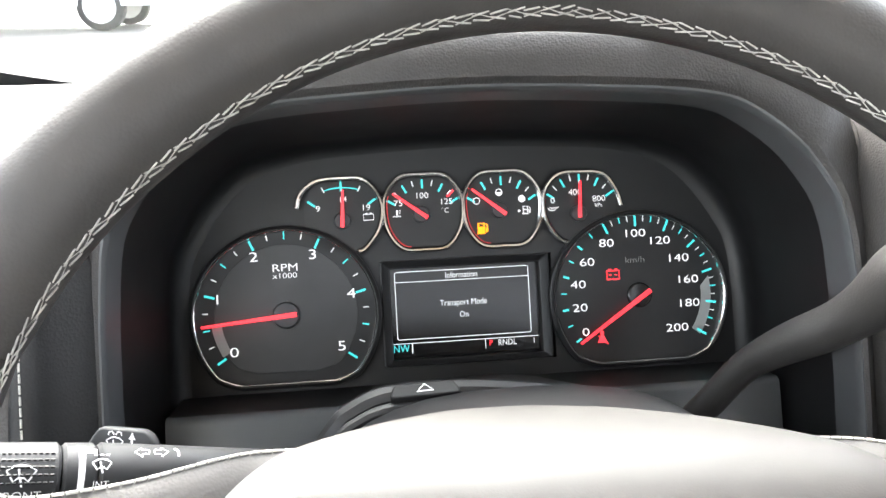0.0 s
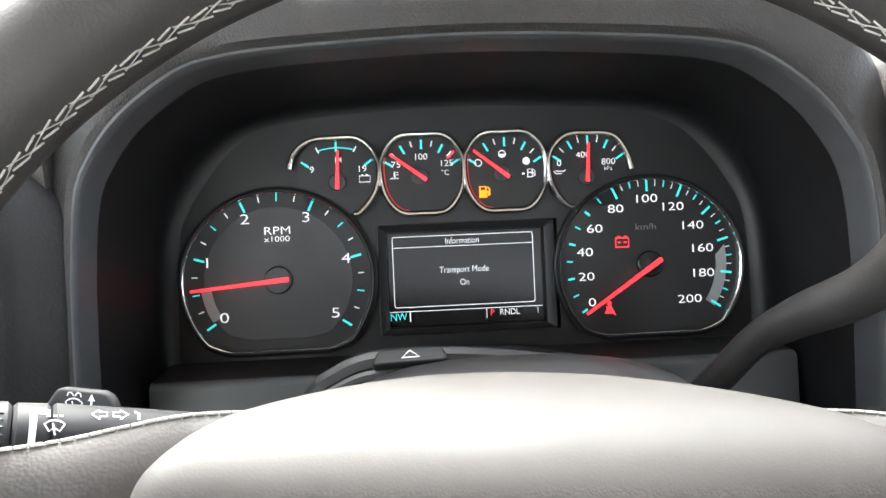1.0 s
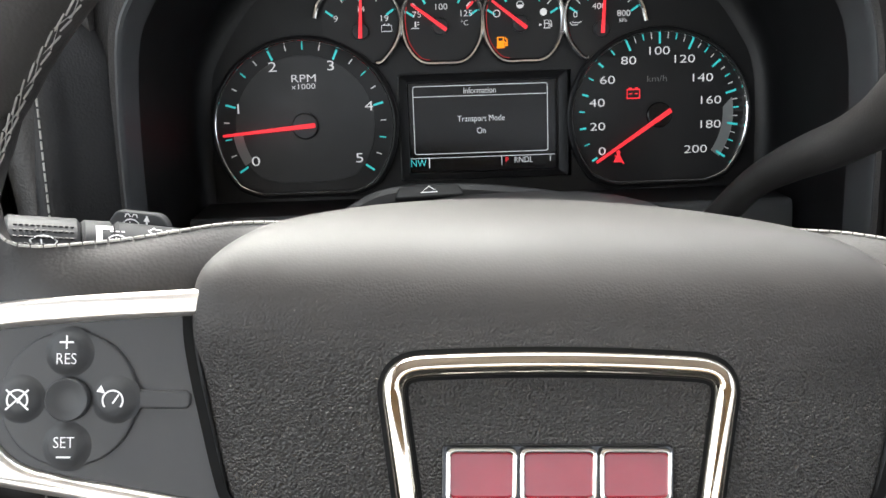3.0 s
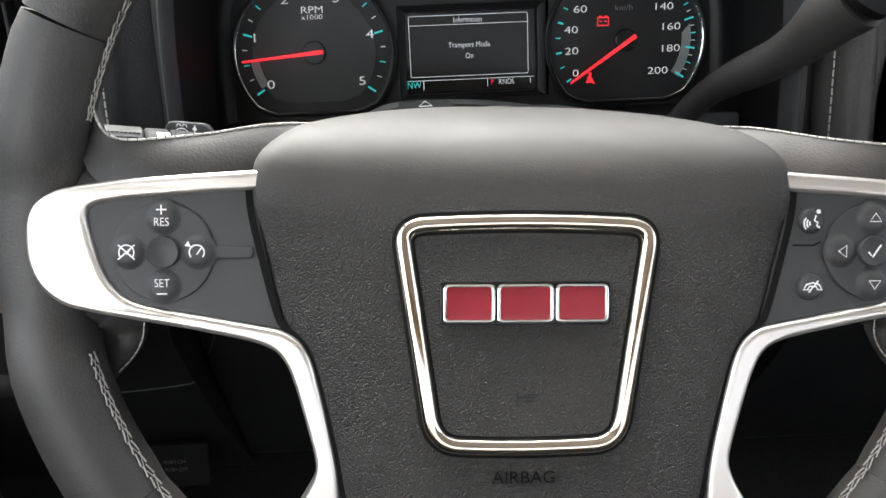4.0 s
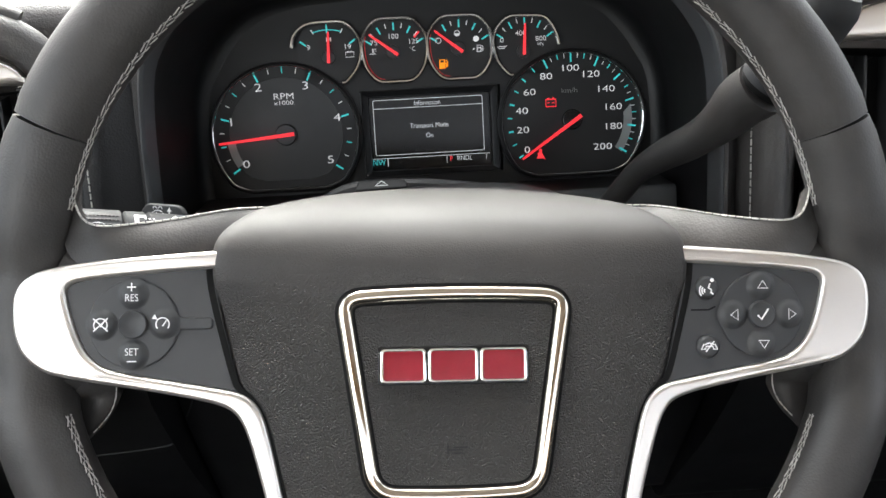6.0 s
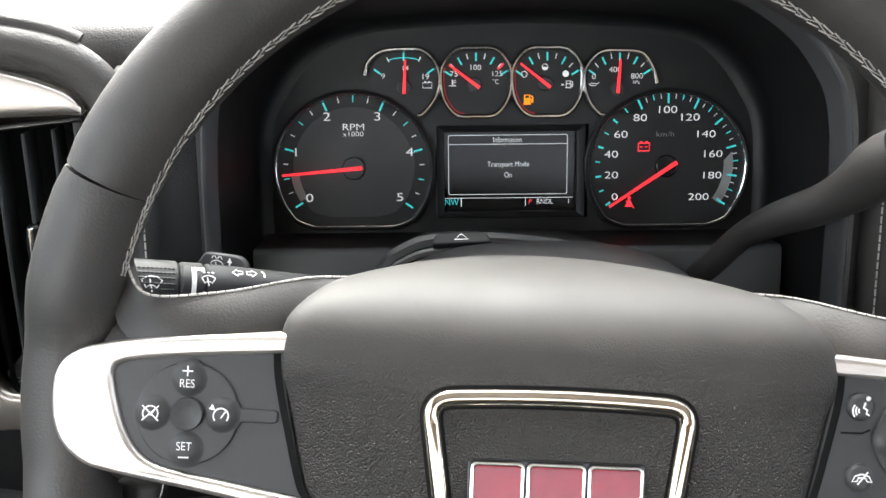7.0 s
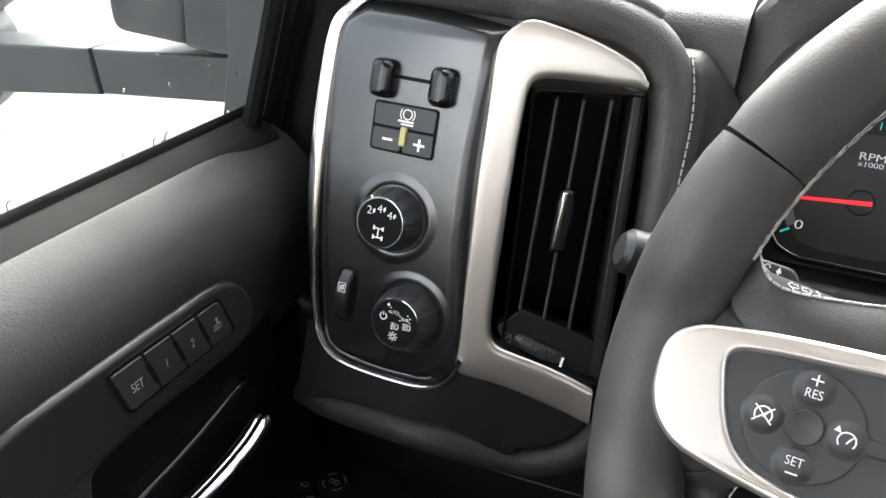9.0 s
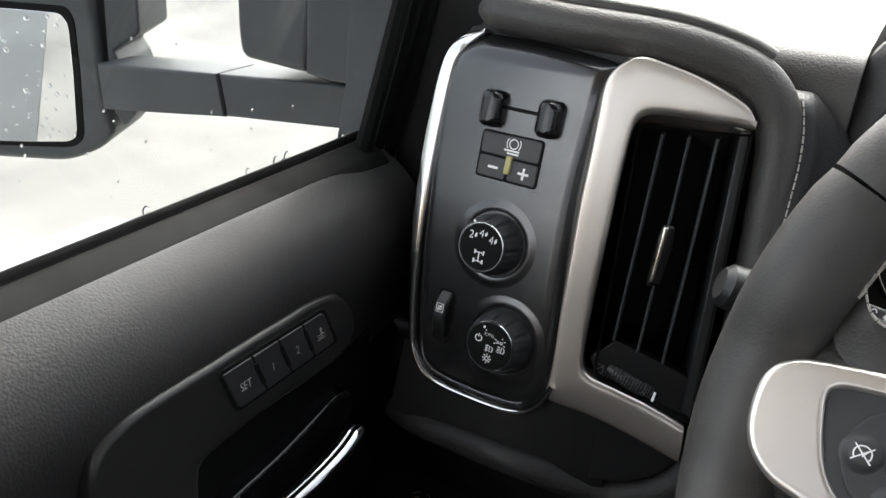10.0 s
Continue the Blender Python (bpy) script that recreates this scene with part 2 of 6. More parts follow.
def finish(bm, name, mat, smooth=35):
    bmesh.ops.recalc_face_normals(bm, faces=bm.faces)
    me = bpy.data.meshes.new(name)
    bm.to_mesh(me)
    bm.free()
    me.materials.append(mat)
    if smooth:
        me.shade_smooth()
        lim = math.cos(radians(smooth))
        sharp = me.attributes.new("sharp_edge", "BOOLEAN", "EDGE")
        b2 = bmesh.new()
        b2.from_mesh(me)
        flags = [not (len(e.link_faces) == 2 and e.link_faces[0].normal.dot(e.link_faces[1].normal) > lim) for e in b2.edges]
        b2.free()
        sharp.data.foreach_set("value", flags)
    return me


def part(name, bm, mat, parent, label="", smooth=35):
    ob = new(name, finish(bm, name, mat, smooth))
    if parent is not None:
        ob.parent = parent
    return tagged(ob, label)


def thing(name, bm, mat, m, label, category, group="", kind="", smooth=35):
    ob = part(name, bm, mat, None, "", smooth)
    ob.matrix_world = m
    return tagged(ob, label, category, group, kind)


def curve(pts, n=6, closed=True):
    """A smooth line through the points (Catmull-Rom)."""
    out, k = [], len(pts)
    pts = [Vector(p) for p in pts]
    for i in range(k if closed else k - 1):
        if closed:
            a, b, c, d = pts[i - 1], pts[i], pts[(i + 1) % k], pts[(i + 2) % k]
        else:
            a, b, c, d = pts[max(i - 1, 0)], pts[i], pts[i + 1], pts[min(i + 2, k - 1)]
        for j in range(n):
            t = j / n
            out.append(0.5 * (2 * b + (c - a) * t + (2 * a - 5 * b + 4 * c - d) * t * t + (3 * b - a - 3 * c + d) * t ** 3))
    if not closed:
        out.append(pts[-1])
    return out


def rounded(pts, r, n=5):
    """A polygon with rounded corners; r: one radius, or one for each corner."""
    out, k = [], len(pts)
    for i, p in enumerate(pts):
        p, a, b = Vector(p), Vector(pts[i - 1]), Vector(pts[(i + 1) % k])
        rr = r[i] if isinstance(r, (list, tuple)) else r
        d1, d2 = a - p, b - p
        rr1 = min(rr, d1.length * 0.48, d2.length * 0.48)
        if rr1 < 1e-6:
            out.append(p)
            continue
        s, e = p + d1.normalized() * rr1, p + d2.normalized() * rr1
        for j in range(n + 1):
            t = j / n
            out.append((1 - t) ** 2 * s + 2 * t * (1 - t) * p + t * t * e)
    return out


def box2(u0, v0, u1, v1, r=0.0, n=4):
    return rounded([(u0, v0), (u1, v0), (u1, v1), (u0, v1)], r, n)


def oval(cu, cv, ru, rv=None, n=40, a0=0.0, a1=360.0):
    rv = ru if rv is None else rv
    m = n if a1 - a0 >= 360 else n + 1
    return [Vector((cu + ru * math.cos(radians(a0 + (a1 - a0) * i / n)), cv + rv * math.sin(radians(a0 + (a1 - a0) * i / n)))) for i in range(m)]


def flip(pts):
    return [Vector((-p[0], p[1])) for p in reversed(list(pts))]


def area(o):
    return 0.5 * sum(o[i - 1].x * o[i].y - o[i].x * o[i - 1].y for i in range(len(o)))


def inset(o, d):
    """The closed outline moved inward by d."""
    s = 1 if area(o) > 0 else -1
    out, k = [], len(o)
    for i in range(k):
        a, p, b = o[i - 1], o[i], o[(i + 1) % k]
        d1, d2 = (p - a), (b - p)
        if d1.length < 1e-9 or d2.length < 1e-9:
            out.append(p.copy())
            continue
        d1.normalize(), d2.normalize()
        n1, n2 = Vector((-d1.y, d1.x)) * s, Vector((-d2.y, d2.x)) * s
        m = n1 + n2
        q = max(m.length_squared, 0.5)
        out.append(p + m * (2 * d / q))
    return out


def rings(bm, loops, cap0=False, cap1=True, closed=True):
    """Skin a row of loops of 3D points (all of one length)."""
    vs = [[bm.verts.new(p) for p in l] for l in loops]
    k = len(loops[0])
    for a, b in zip(vs, vs[1:]):
        for i in range(k if closed else k - 1):
            j = (i + 1) % k
            bm.faces.new((a[i], a[j], b[j], b[i]))
    if cap0:
        bm.faces.new(vs[0])
    if cap1:
        bm.faces.new(vs[-1])
    return vs


def fill(bm, verts, outline):
    """Close a loop of vertices by the triangles of its plain outline (concave ones too)."""
    for a, b, c in tessellate_polygon([[Vector((p[0], p[1], 0)) for p in outline]]):
        if len({a, b, c}) == 3:
            bm.faces.new((verts[a], verts[b], verts[c]))


MM = 0.001


def lift(o, w):
    return [Vector((p[0] * MM, p[1] * MM, w * MM)) for p in o]


def slab(bm, outline, w0, w1, r=0.0, seg=3, back=False):
    """A plate with the outline (mm) from w0 to w1 (mm), its front edge rounded by r."""
    o = [Vector(p[:2]) for p in outline]
    loops = [lift(o, w0)]
    if r:
        for i in range(seg + 1):
            a = radians(90 * i / seg)
            loops.append(lift(inset(o, r * (1 - math.cos(a))), w1 - r + r * math.sin(a)))
        loops.append(lift(inset(o, r * 1.12 + 0.15), w1))
    else:
        loops.append(lift(o, w1))
    vs = rings(bm, loops, False, False)
    fill(bm, vs[-1], o)
    if back:
        fill(bm, vs[0], o)
    return bm


def plate(outline, w0, w1, r=0.0, seg=3, back=False):
    return slab(bmesh.new(), outline, w0, w1, r, seg, back)


def frame_plate(outer, inner, w0, w1, r=0.8, wi=None, bm=None):
    """A flat ring between two outlines of the same number of points (mm)."""
    bm = bm or bmesh.new()
    o, i = [Vector(p[:2]) for p in outer], [Vector(p[:2]) for p in inner]
    wi = w1 if wi is None else wi
    loops = [lift(o, w0), lift(o, w1 - r), lift(inset(o, r * 0.3), w1 - r * 0.3), lift(inset(o, r), w1), lift(inset(i, -r), wi), lift(inset(i, -r * 0.3), wi - r * 0.3), lift(i, wi - r), lift(i, w0)]
    rings(bm, loops, False, False)
    return bm


def tube(bm, path, ra, rb=None, n=10, closed=False, up=Vector((0, 0, 1)), caps=True, scale=None):
    """Sweep an ellipse (ra across, rb along 'up') along 3D points in metres."""
    rb = ra if rb is None else rb
    path = [Vector(p) for p in path]
    k, loops = len(path), []
    for i, p in enumerate(path):
        if closed:
            d = path[(i + 1) % k] - path[i - 1]
        else:
            d = path[min(i + 1, k - 1)] - path[max(i - 1, 0)]
        d.normalize()
        side = d.cross(up)
        if side.length < 1e-5:
            side = d.cross(Vector((1, 0, 0)))
        side.normalize()
        top = side.cross(d)
        s = scale[i] if scale else 1.0
        loops.append([p + side * (ra * s * math.cos(2 * math.pi * j / n)) + top * (rb * s * math.sin(2 * math.pi * j / n)) for j in range(n)])
    if closed:
        loops.append(None)
        vs = [[bm.verts.new(q) for q in l] for l in loops[:-1]]
        vs.append(vs[0])
        for a, b in zip(vs, vs[1:]):
            for i in range(n):
                j = (i + 1) % n
                bm.faces.new((a[i], a[j], b[j], b[i]))
    else:
        rings(bm, loops, caps, caps)
    return bm


def tube2(outline, w, r, closed=True, n=8, rb=None, bm=None):
    """A bead along a flat outline in mm."""
    bm = bm or bmesh.new()
    return tube(bm, lift(outline, w), r * MM, (rb or r) * MM, n, closed, Vector((0, 0, 1)))


def stroke(bm, pts, width, w, closed=False):
    """A flat printed line along points in mm."""
    pts = [Vector(p[:2]) for p in pts]
    k = len(pts)
    left, right = [], []
    for i, p in enumerate(pts):
        if closed:
            d = pts[(i + 1) % k] - pts[i - 1]
        else:
            d = pts[min(i + 1, k - 1)] - pts[max(i - 1, 0)]
        if d.length < 1e-9:
            d = Vector((1, 0))
        d.normalize()
        n = Vector((-d.y, d.x)) * width * 0.5
        left.append(bm.verts.new((*((p + n) * MM), w * MM)))
        right.append(bm.verts.new((*((p - n) * MM), w * MM)))
    for i in range(k if closed else k - 1):
        j = (i + 1) % k
        bm.faces.new((left[i], right[i], right[j], left[j]))
    return bm


def patch(bm, pts, w):
    bm.faces.new([bm.verts.new((p[0] * MM, p[1] * MM, w * MM)) for p in pts])
    return bm


def letters(bm, body, size, cu, cv, w, align="CENTER", stretch=1.0, depth=0.0, turn=0.0, shear=0.0, thin=-0.007):
    """Writing in the built-in font; size and place in mm."""
    cu_data = bpy.data.curves.new("writing", "FONT")
    cu_data.body, cu_data.size, cu_data.align_x, cu_data.align_y = body, size * MM, align, "CENTER"
    cu_data.extrude, cu_data.resolution_u, cu_data.shear, cu_data.offset = depth * MM, 4, shear, thin * size * MM
    ob = new("writing", cu_data)
    dg = bpy.context.evaluated_depsgraph_get()
    me = bpy.data.meshes.new_from_object(ob.evaluated_get(dg))
    me.transform(Matrix.Translation((cu * MM, cv * MM, w * MM)) @ Matrix.Rotation(radians(turn), 4, "Z") @ Matrix.Diagonal((stretch, 1, 1, 1)))
    bm.from_mesh(me)
    bpy.data.meshes.remove(me)
    bpy.data.objects.remove(ob)
    bpy.data.curves.remove(cu_data)
    return bm


def block(bm, x0, y0, z0, x1, y1, z1, bevel=0.0, seg=2):
    b = bmesh.new()
    bmesh.ops.create_cube(b, size=1)
    bmesh.ops.transform(b, matrix=Matrix.Translation(((x0 + x1) / 2, (y0 + y1) / 2, (z0 + z1) / 2)) @ Matrix.Diagonal((x1 - x0, y1 - y0, z1 - z0, 1)), verts=b.verts)
    if bevel:
        bmesh.ops.bevel(b, geom=b.edges[:], offset=bevel, segments=seg, affect="EDGES", profile=0.5)
    me = bpy.data.meshes.new("tmp")
    b.to_mesh(me)
    b.free()
    bm.from_mesh(me)
    bpy.data.meshes.remove(me)
    return bm


I4 = Matrix.Identity(4)
WHEEL = place((-0.0054, 0.1958, 1.3845), 1.43, 32.38, -3.26)
CLUSTER = place((0, 0.4970, 1.3764), 0, 20.6, 0.4)
PANEL = place((-0.3508, 0.3125, 1.3824), 0.55, 16.11, -1.05)
VENT = place((-0.2615, 0.3320, 1.3804), 19.47, 13.10, 3.13)
VENTR = place((0.262, 0.350, 1.38), -22.6, 18)


def ease(y, y0, y1):
    t = min(1, max(0, (y - y0) / (y1 - y0)))
    return t * t * (3 - 2 * t)


def at(m, u, v, w=0.0):
    return m @ Vector((u * MM, v * MM, w * MM))


# ---- the cab: walls, roof, floor, glass, ground ----
def structure(name, bm, mat, label, category, smooth=35):
    return thing(name, bm, mat, I4, label, category, kind="structure", smooth=smooth)


bm = bmesh.new()
xs = [-400, -120, -40, -20, -12, -8, -5, -2, 0, 3, 8, 20, 60, 400]
ys = [-300, -40, -8, 0, 3, 5, 7, 9, 11, 13, 15, 18, 30, 80, 200, 600]
rise = lambda y: 0.80 * min(1, max(0, (y - 4) / 9)) ** 2 * (3 - 2 * min(1, max(0, (y - 4) / 9)))
rings(bm, [[Vector((x, y, rise(y))) for x in xs] for y in ys], False, False, closed=False)
structure("ground", bm, SNOW, "wet pale snow-covered lot around the truck", "ground", 0)
bm = bmesh.new()
block(bm, -9.0, -60.0, -0.02, -1.3, -2.2, 0.006)
structure("pavement", bm, ASPHALT, "wet dark asphalt lane behind the truck", "pavement", 0)
bm = bmesh.new()
block(bm, -0.72, -3.9, 0.55, -0.64, 0.33, 1.30, 0.03)
block(bm, -0.70, -3.9, 0.50, -0.62, -1.98, 1.36, 0.02)
structure("wall_outside", bm, WHITEPAINT, "white painted outer side of the truck", "truck side")
bm = bmesh.new()
block(bm, -0.60, -0.95, 0.74, 1.20, 0.80, 0.78)
structure("floor", bm, CARPET, "black carpet on the cab floor", "floor", 0)
bm = bmesh.new()
block(bm, -0.50, -0.95, 1.96, 1.10, 0.28, 2.02, 0.01)
structure("ceiling", bm, HEADLINER, "beige cloth headliner above the seats", "ceiling")
bm = bmesh.new()
block(bm, -0.60, -1.00, 0.78, 1.20, -0.95, 1.42)
structure("wall_rear", bm, DOORSKIN, "plain black rear wall of the cab below its window", "wall", 0)
# unseen tan strip, added to give the wheel's chrome ring a gold reflection
bm = bmesh.new()
block(bm, -0.60, -1.00, 1.42, 1.20, -0.945, 1.60)
structure("trim", bm, TANREFLECT, "unseen tan reflector strip below the rear window", "trim", 0)
bm = bmesh.new()
block(bm, -0.60, -1.00, 1.86, 1.20, -0.95, 2.0)
structure("wall_header", bm, TANREFLECT, "tan header above the rear window", "wall", 0)
bm = bmesh.new()
block(bm, -0.60, 0.76, 0.74, 1.20, 0.82, 1.42)
structure("wall_front", bm, CARPET, "black firewall below the windscreen", "wall", 0)
bm = bmesh.new()
block(bm, -0.505, 0.365, 0.78, -0.470, 0.78, 1.345)
structure("wall_kick", bm, CARPET, "black kick panel in the footwell", "wall", 0)
bm = bmesh.new()
block(bm, 1.10, -0.95, 0.78, 1.16, 0.80, 1.38)
block(bm, 1.05, -0.95, 1.88, 1.11, 0.30, 2.0)
block(bm, 1.06, -0.80, 1.38, 1.12, -0.68, 1.88)
structure("wall_right", bm, DOORSKIN, "black passenger doors and pillar", "wall", 0)
bm = bmesh.new()
block(bm, -0.60, -0.95, 0.78, -0.53, -0.62, 1.38)
structure("wall_left_lower", bm, DOORSKIN, "black rear door below its window", "wall", 0)
bm = bmesh.new()
block(bm, -0.45, -0.95, 1.86, -0.36, 0.28, 2.0)
block(bm, -0.52, -0.76, 1.38, -0.42, -0.62, 1.90)
structure("wall_left", bm, HEADLINER, "beige trimmed wall behind the driver door", "wall", 0)

bm = bmesh.new()
rings(bm, [[Vector((-0.50, 0.98, 1.42)), Vector((1.10, 0.98, 1.42)), Vector((1.02, 0.27, 1.97)), Vector((-0.42, 0.27, 1.97))], [Vector((-0.50, 0.985, 1.423)), Vector((1.10, 0.985, 1.423)), Vector((1.02, 0.275, 1.973)), Vector((-0.42, 0.275, 1.973))]], True, True)
screen = structure("window_1", bm, PANE, "clear windscreen above the dashboard", "windscreen", 0)
screen.visible_shadow = False


def glass_x(z):
    return -0.476 + 0.27 * (z - 1.394)


bm = bmesh.new()
g = [(-0.62, 1.36), (0.36, 1.36), (0.40, 1.50), (0.36, 1.87), (-0.62, 1.87)]
rings(bm, [[Vector((glass_x(z) - k, y, z)) for y, z in g] for k in (0.0, 0.004)], True, True)
pane = structure("window_2", bm, PANE, "rain-spotted driver door window", "window", 0)
pane.visible_shadow = False

# the pillar trim between door and windscreen
bm = bmesh.new()
prof = [(-0.055, 0.0), (-0.02, -0.022), (0.03, -0.016), (0.05, 0.02), (0.03, 0.06), (-0.05, 0.05)]
path = [Vector((-0.475, 0.405, 1.22)), Vector((-0.468, 0.402, 1.37)), Vector((-0.447, 0.400, 1.46)), Vector((-0.43, 0.385, 1.58)), Vector((-0.40, 0.31, 1.78)), Vector((-0.39, 0.24, 1.97))]
loops = []
for p in curve(path, 5, False):
    loops.append([p + Vector((x * 0.6, y, 0)) for x, y in rounded([Vector(q) for q in prof], 0.014, 3)])
rings(bm, loops, True, True)
structure("pillar", bm, DOORSKIN, "black windscreen pillar trim beside the dashboard", "pillar")

# ---- dashboard ----
dash = root("dashboard", Matrix.Translation((0, 0.6, 0.9)), "dark brown-black padded vinyl dashboard with pale stitching", "dashboard")
BACK = Matrix.Translation((0, -0.6, -0.9))


def dash_part(name, bm, mat, label="", smooth=35):
    bmesh.ops.transform(bm, matrix=BACK, verts=bm.verts)
    return part(name, bm, mat, dash, label, smooth)


def along_x(profile, x0, x1, steps=2):
    bm = bmesh.new()
    loops = [[Vector((x0 + (x1 - x0) * i / steps, p[0], p[1])) for p in profile] for i in range(steps + 1)]
    rings(bm, loops, True, True)
    return bm


top_profile = rounded([Vector(p) for p in [(0.400, 1.430), (0.405, 1.478), (0.52, 1.487), (0.80, 1.462), (0.985, 1.425), (0.985, 1.33), (0.45, 1.33)]], [0.01, 0.03, 0.05, 0.05, 0.005, 0.0, 0.0], 4)
dash_part("left_top_pad", along_x(top_profile, -0.465, -0.195), DASH, "padded top left of the gauges")
right_profile = rounded([Vector(p) for p in [(0.415, 1.430), (0.42, 1.478), (0.52, 1.487), (0.80, 1.462), (0.985, 1.425), (0.985, 1.33), (0.45, 1.33)]], [0.01, 0.03, 0.05, 0.05, 0.005, 0.0, 0.0], 4)
dash_part("right_top_pad", along_x(right_profile, 0.195, 1.08), DASH)
mid_profile = rounded([Vector(p) for p in [(0.56, 1.40), (0.56, 1.485), (0.80, 1.462), (0.985, 1.425), (0.985, 1.33), (0.56, 1.33)]], 0.01, 3)
dash_part("rear_top_pad", along_x(mid_profile, -0.195, 0.195), DASH)
low_profile = rounded([Vector(p) for p in [(0.455, 0.98), (0.395, 1.16), (0.385, 1.255), (0.405, 1.275), (0.60, 1.275), (0.62, 0.98)]], [0.02, 0.04, 0.015, 0.01, 0, 0], 4)
dash_part("knee_bolster", along_x(low_profile, -0.205, 0.21), KNEE, "dark knee panel below the column")
low_left = rounded([Vector(p) for p in [(0.470, 0.95), (0.385, 1.12), (0.345, 1.225), (0.36, 1.255), (0.60, 1.275), (0.62, 0.95)]], [0.02, 0.04, 0.02, 0.01, 0, 0], 4)
dash_part("lower_left_panel", along_x(low_left, -0.46, -0.208), KNEE)
dash_part("lower_right_panel", along_x(low_left, 0.214, 1.08), KNEE)
for line in ([(-0.1895, 0.3900, 1.202), (-0.1912, 0.3904, 1.1961), (-0.1954, 0.3920, 1.1816), (-0.2025, 0.3940, 1.166)], [(-0.2085, 0.3672, 1.1632), (-0.214, 0.3692, 1.1596), (-0.2432, 0.3711, 1.1546), (-0.2724, 0.3724, 1.1515), (-0.31, 0.3735, 1.1490)]):
    dash_part("panel_seam", tube(bmesh.new(), curve([Vector(p) for p in line], 5, False), 0.0007, 0.0007, 6), STALKGREY)
bm = bmesh.new()
wedge = [(-0.50, 1.409, 1.466), (-0.46, 1.415, 1.460), (-0.42, 1.422, 1.452), (-0.38, 1.432, 1.445), (-0.34, 1.430, 1.440), (0.3, 1.425, 1.436), (1.05, 1.425, 1.436)]
rings(bm, [[Vector((x, 0.955 + dy, (lo, hi)[k])) for x, lo, hi in wedge] for dy, k in ((0.006, 0), (0.0, 0), (0.0, 1), (0.006, 1))], False, False, closed=False)
dash_part("screen_band", bm, DEEP, "black band along the windscreen foot")
# pads that turn the corner beside the gauge hood
for s, name in ((1, "right_cheek"),):
    bm = bmesh.new()
    x_in, x_out = 0.195, 0.213
    cheek = rounded([Vector(p) for p in [(x_in, 0.46), (x_in, 0.400), (0.2005, 0.371), (x_out, 0.368), (0.235, 0.40), (0.235, 0.50)]], [0.0, 0.01, 0.008, 0.006, 0.01, 0.0], 3)
    lean = 0.376
    loops = []
    for z, back in ((1.25, 0), (1.32, 0), (1.40, 0), (1.445, 0.0), (1.465, 0.003), (1.478, 0.010), (1.486, 0.024), (1.489, 0.05)):
        loops.append([Vector((s * p.x, p.y + lean * (z - 1.42) + back, z)) for p in cheek])
    rings(bm, loops, True, True)
    dash_part(name, bm, DASH)


bm = bmesh.new()
turn = curve([(-187.6, 100), (-187.4, 111), (-190.5, 117.5), (-200.0, 130), (-204.5, 138.6), (-209.5, 141), (-215.0, 140), (-220.0, 132)], 4, False)
CHEEK = ((-125, 0), (-60, 0), (-35, 0), (-12, 0), (0, 0), (8, 0.5), (14, 2.5), (19, 7), (22, 16), (23, 30))


def on_cheek(u, v, w, fall):
    """A point of the pad that turns from the hood's mouth to the pod: its top rises toward the pod."""
    k = ease(w, 110, 140)
    v += 22 * k * ease(v, -40, 14)
    return at(CLUSTER, u - 0.0048 * max(0.0, v) ** 2 * k, v, w - fall)


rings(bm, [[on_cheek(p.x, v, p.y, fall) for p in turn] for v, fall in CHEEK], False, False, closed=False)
# dash pad like the right cheek; its shade is put in by darker DOORSKIN
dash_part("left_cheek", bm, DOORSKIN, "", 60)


def stitches(path, step=0.0052, length=0.0040, r=0.00055, lead=Vector((0, 0, 1))):
    """A row of single thread stitches along a line of points in metres."""
    bm = bmesh.new()
    pts = [Vector(p) for p in path]
    lens = [(b - a).length for a, b in zip(pts, pts[1:])]
    total = sum(lens)

    def point(d):
        for a, b, l in zip(pts, pts[1:], lens):
            if d <= l:
                return a + (b - a) * (d / max(l, 1e-9))
            d -= l
        return pts[-1].copy()
    d = 0.0
    while d + length < total:
        a, b = point(d), point(d + length)
        m = (a + b) / 2
        tube(bm, [a, m, b], r, r, 5, False, lead)
        d += step
    return bm


dash_part("stitching", stitches(curve([on_cheek(-209.5, v, 141.6, fall) for v, fall in CHEEK[:-2]], 4, False), 0.0047, 0.0037, 0.00048), THREAD, "pale thread")
for s, x, y in ((1, 0.197, 0.384),):
    line = [Vector((x, y - 0.0015 + 0.376 * (z - 1.42), z)) for z in (1.27, 1.35, 1.43, 1.462)]
    dash_part("stitching", stitches(line), THREAD, "pale thread")

# ---- the gauge hood ----
hood = root("gauge_hood", CLUSTER, "black hood over the instrument cluster, rounded padded brow", "gauge hood")
back_o = [(180, -112), (180, -6), (167, 38), (140, 68), (106, 80), (60, 84)]
lip_o = [(184, -118), (184, 2), (168.5, 45), (139, 72), (112, 81.8), (60, 86.2)]
outer_o = [(206, -112), (206, 20), (197, 62), (172, 93), (122, 113), (68, 121)]
top_o = [(206, -60), (206, 20), (198, 66), (174, 104), (124, 128), (68, 136)]
ridge_o = [(206, -60), (206, 20), (198, 68), (174, 110), (124, 140), (68, 149)]
far_o = [(206, -60), (206, 20), (197, 64), (172, 96), (122, 117), (68, 126)]

throat_o = [(p[0] - 1.2, p[1] - 0.6) for p in lip_o]

def arch(half, n=5):
    pts = [Vector(p) for p in half] + [Vector((0, half[-1][1] + 2.0))] + [Vector((-p[0], p[1])) for p in reversed(half)]
    return curve(pts, n, False)


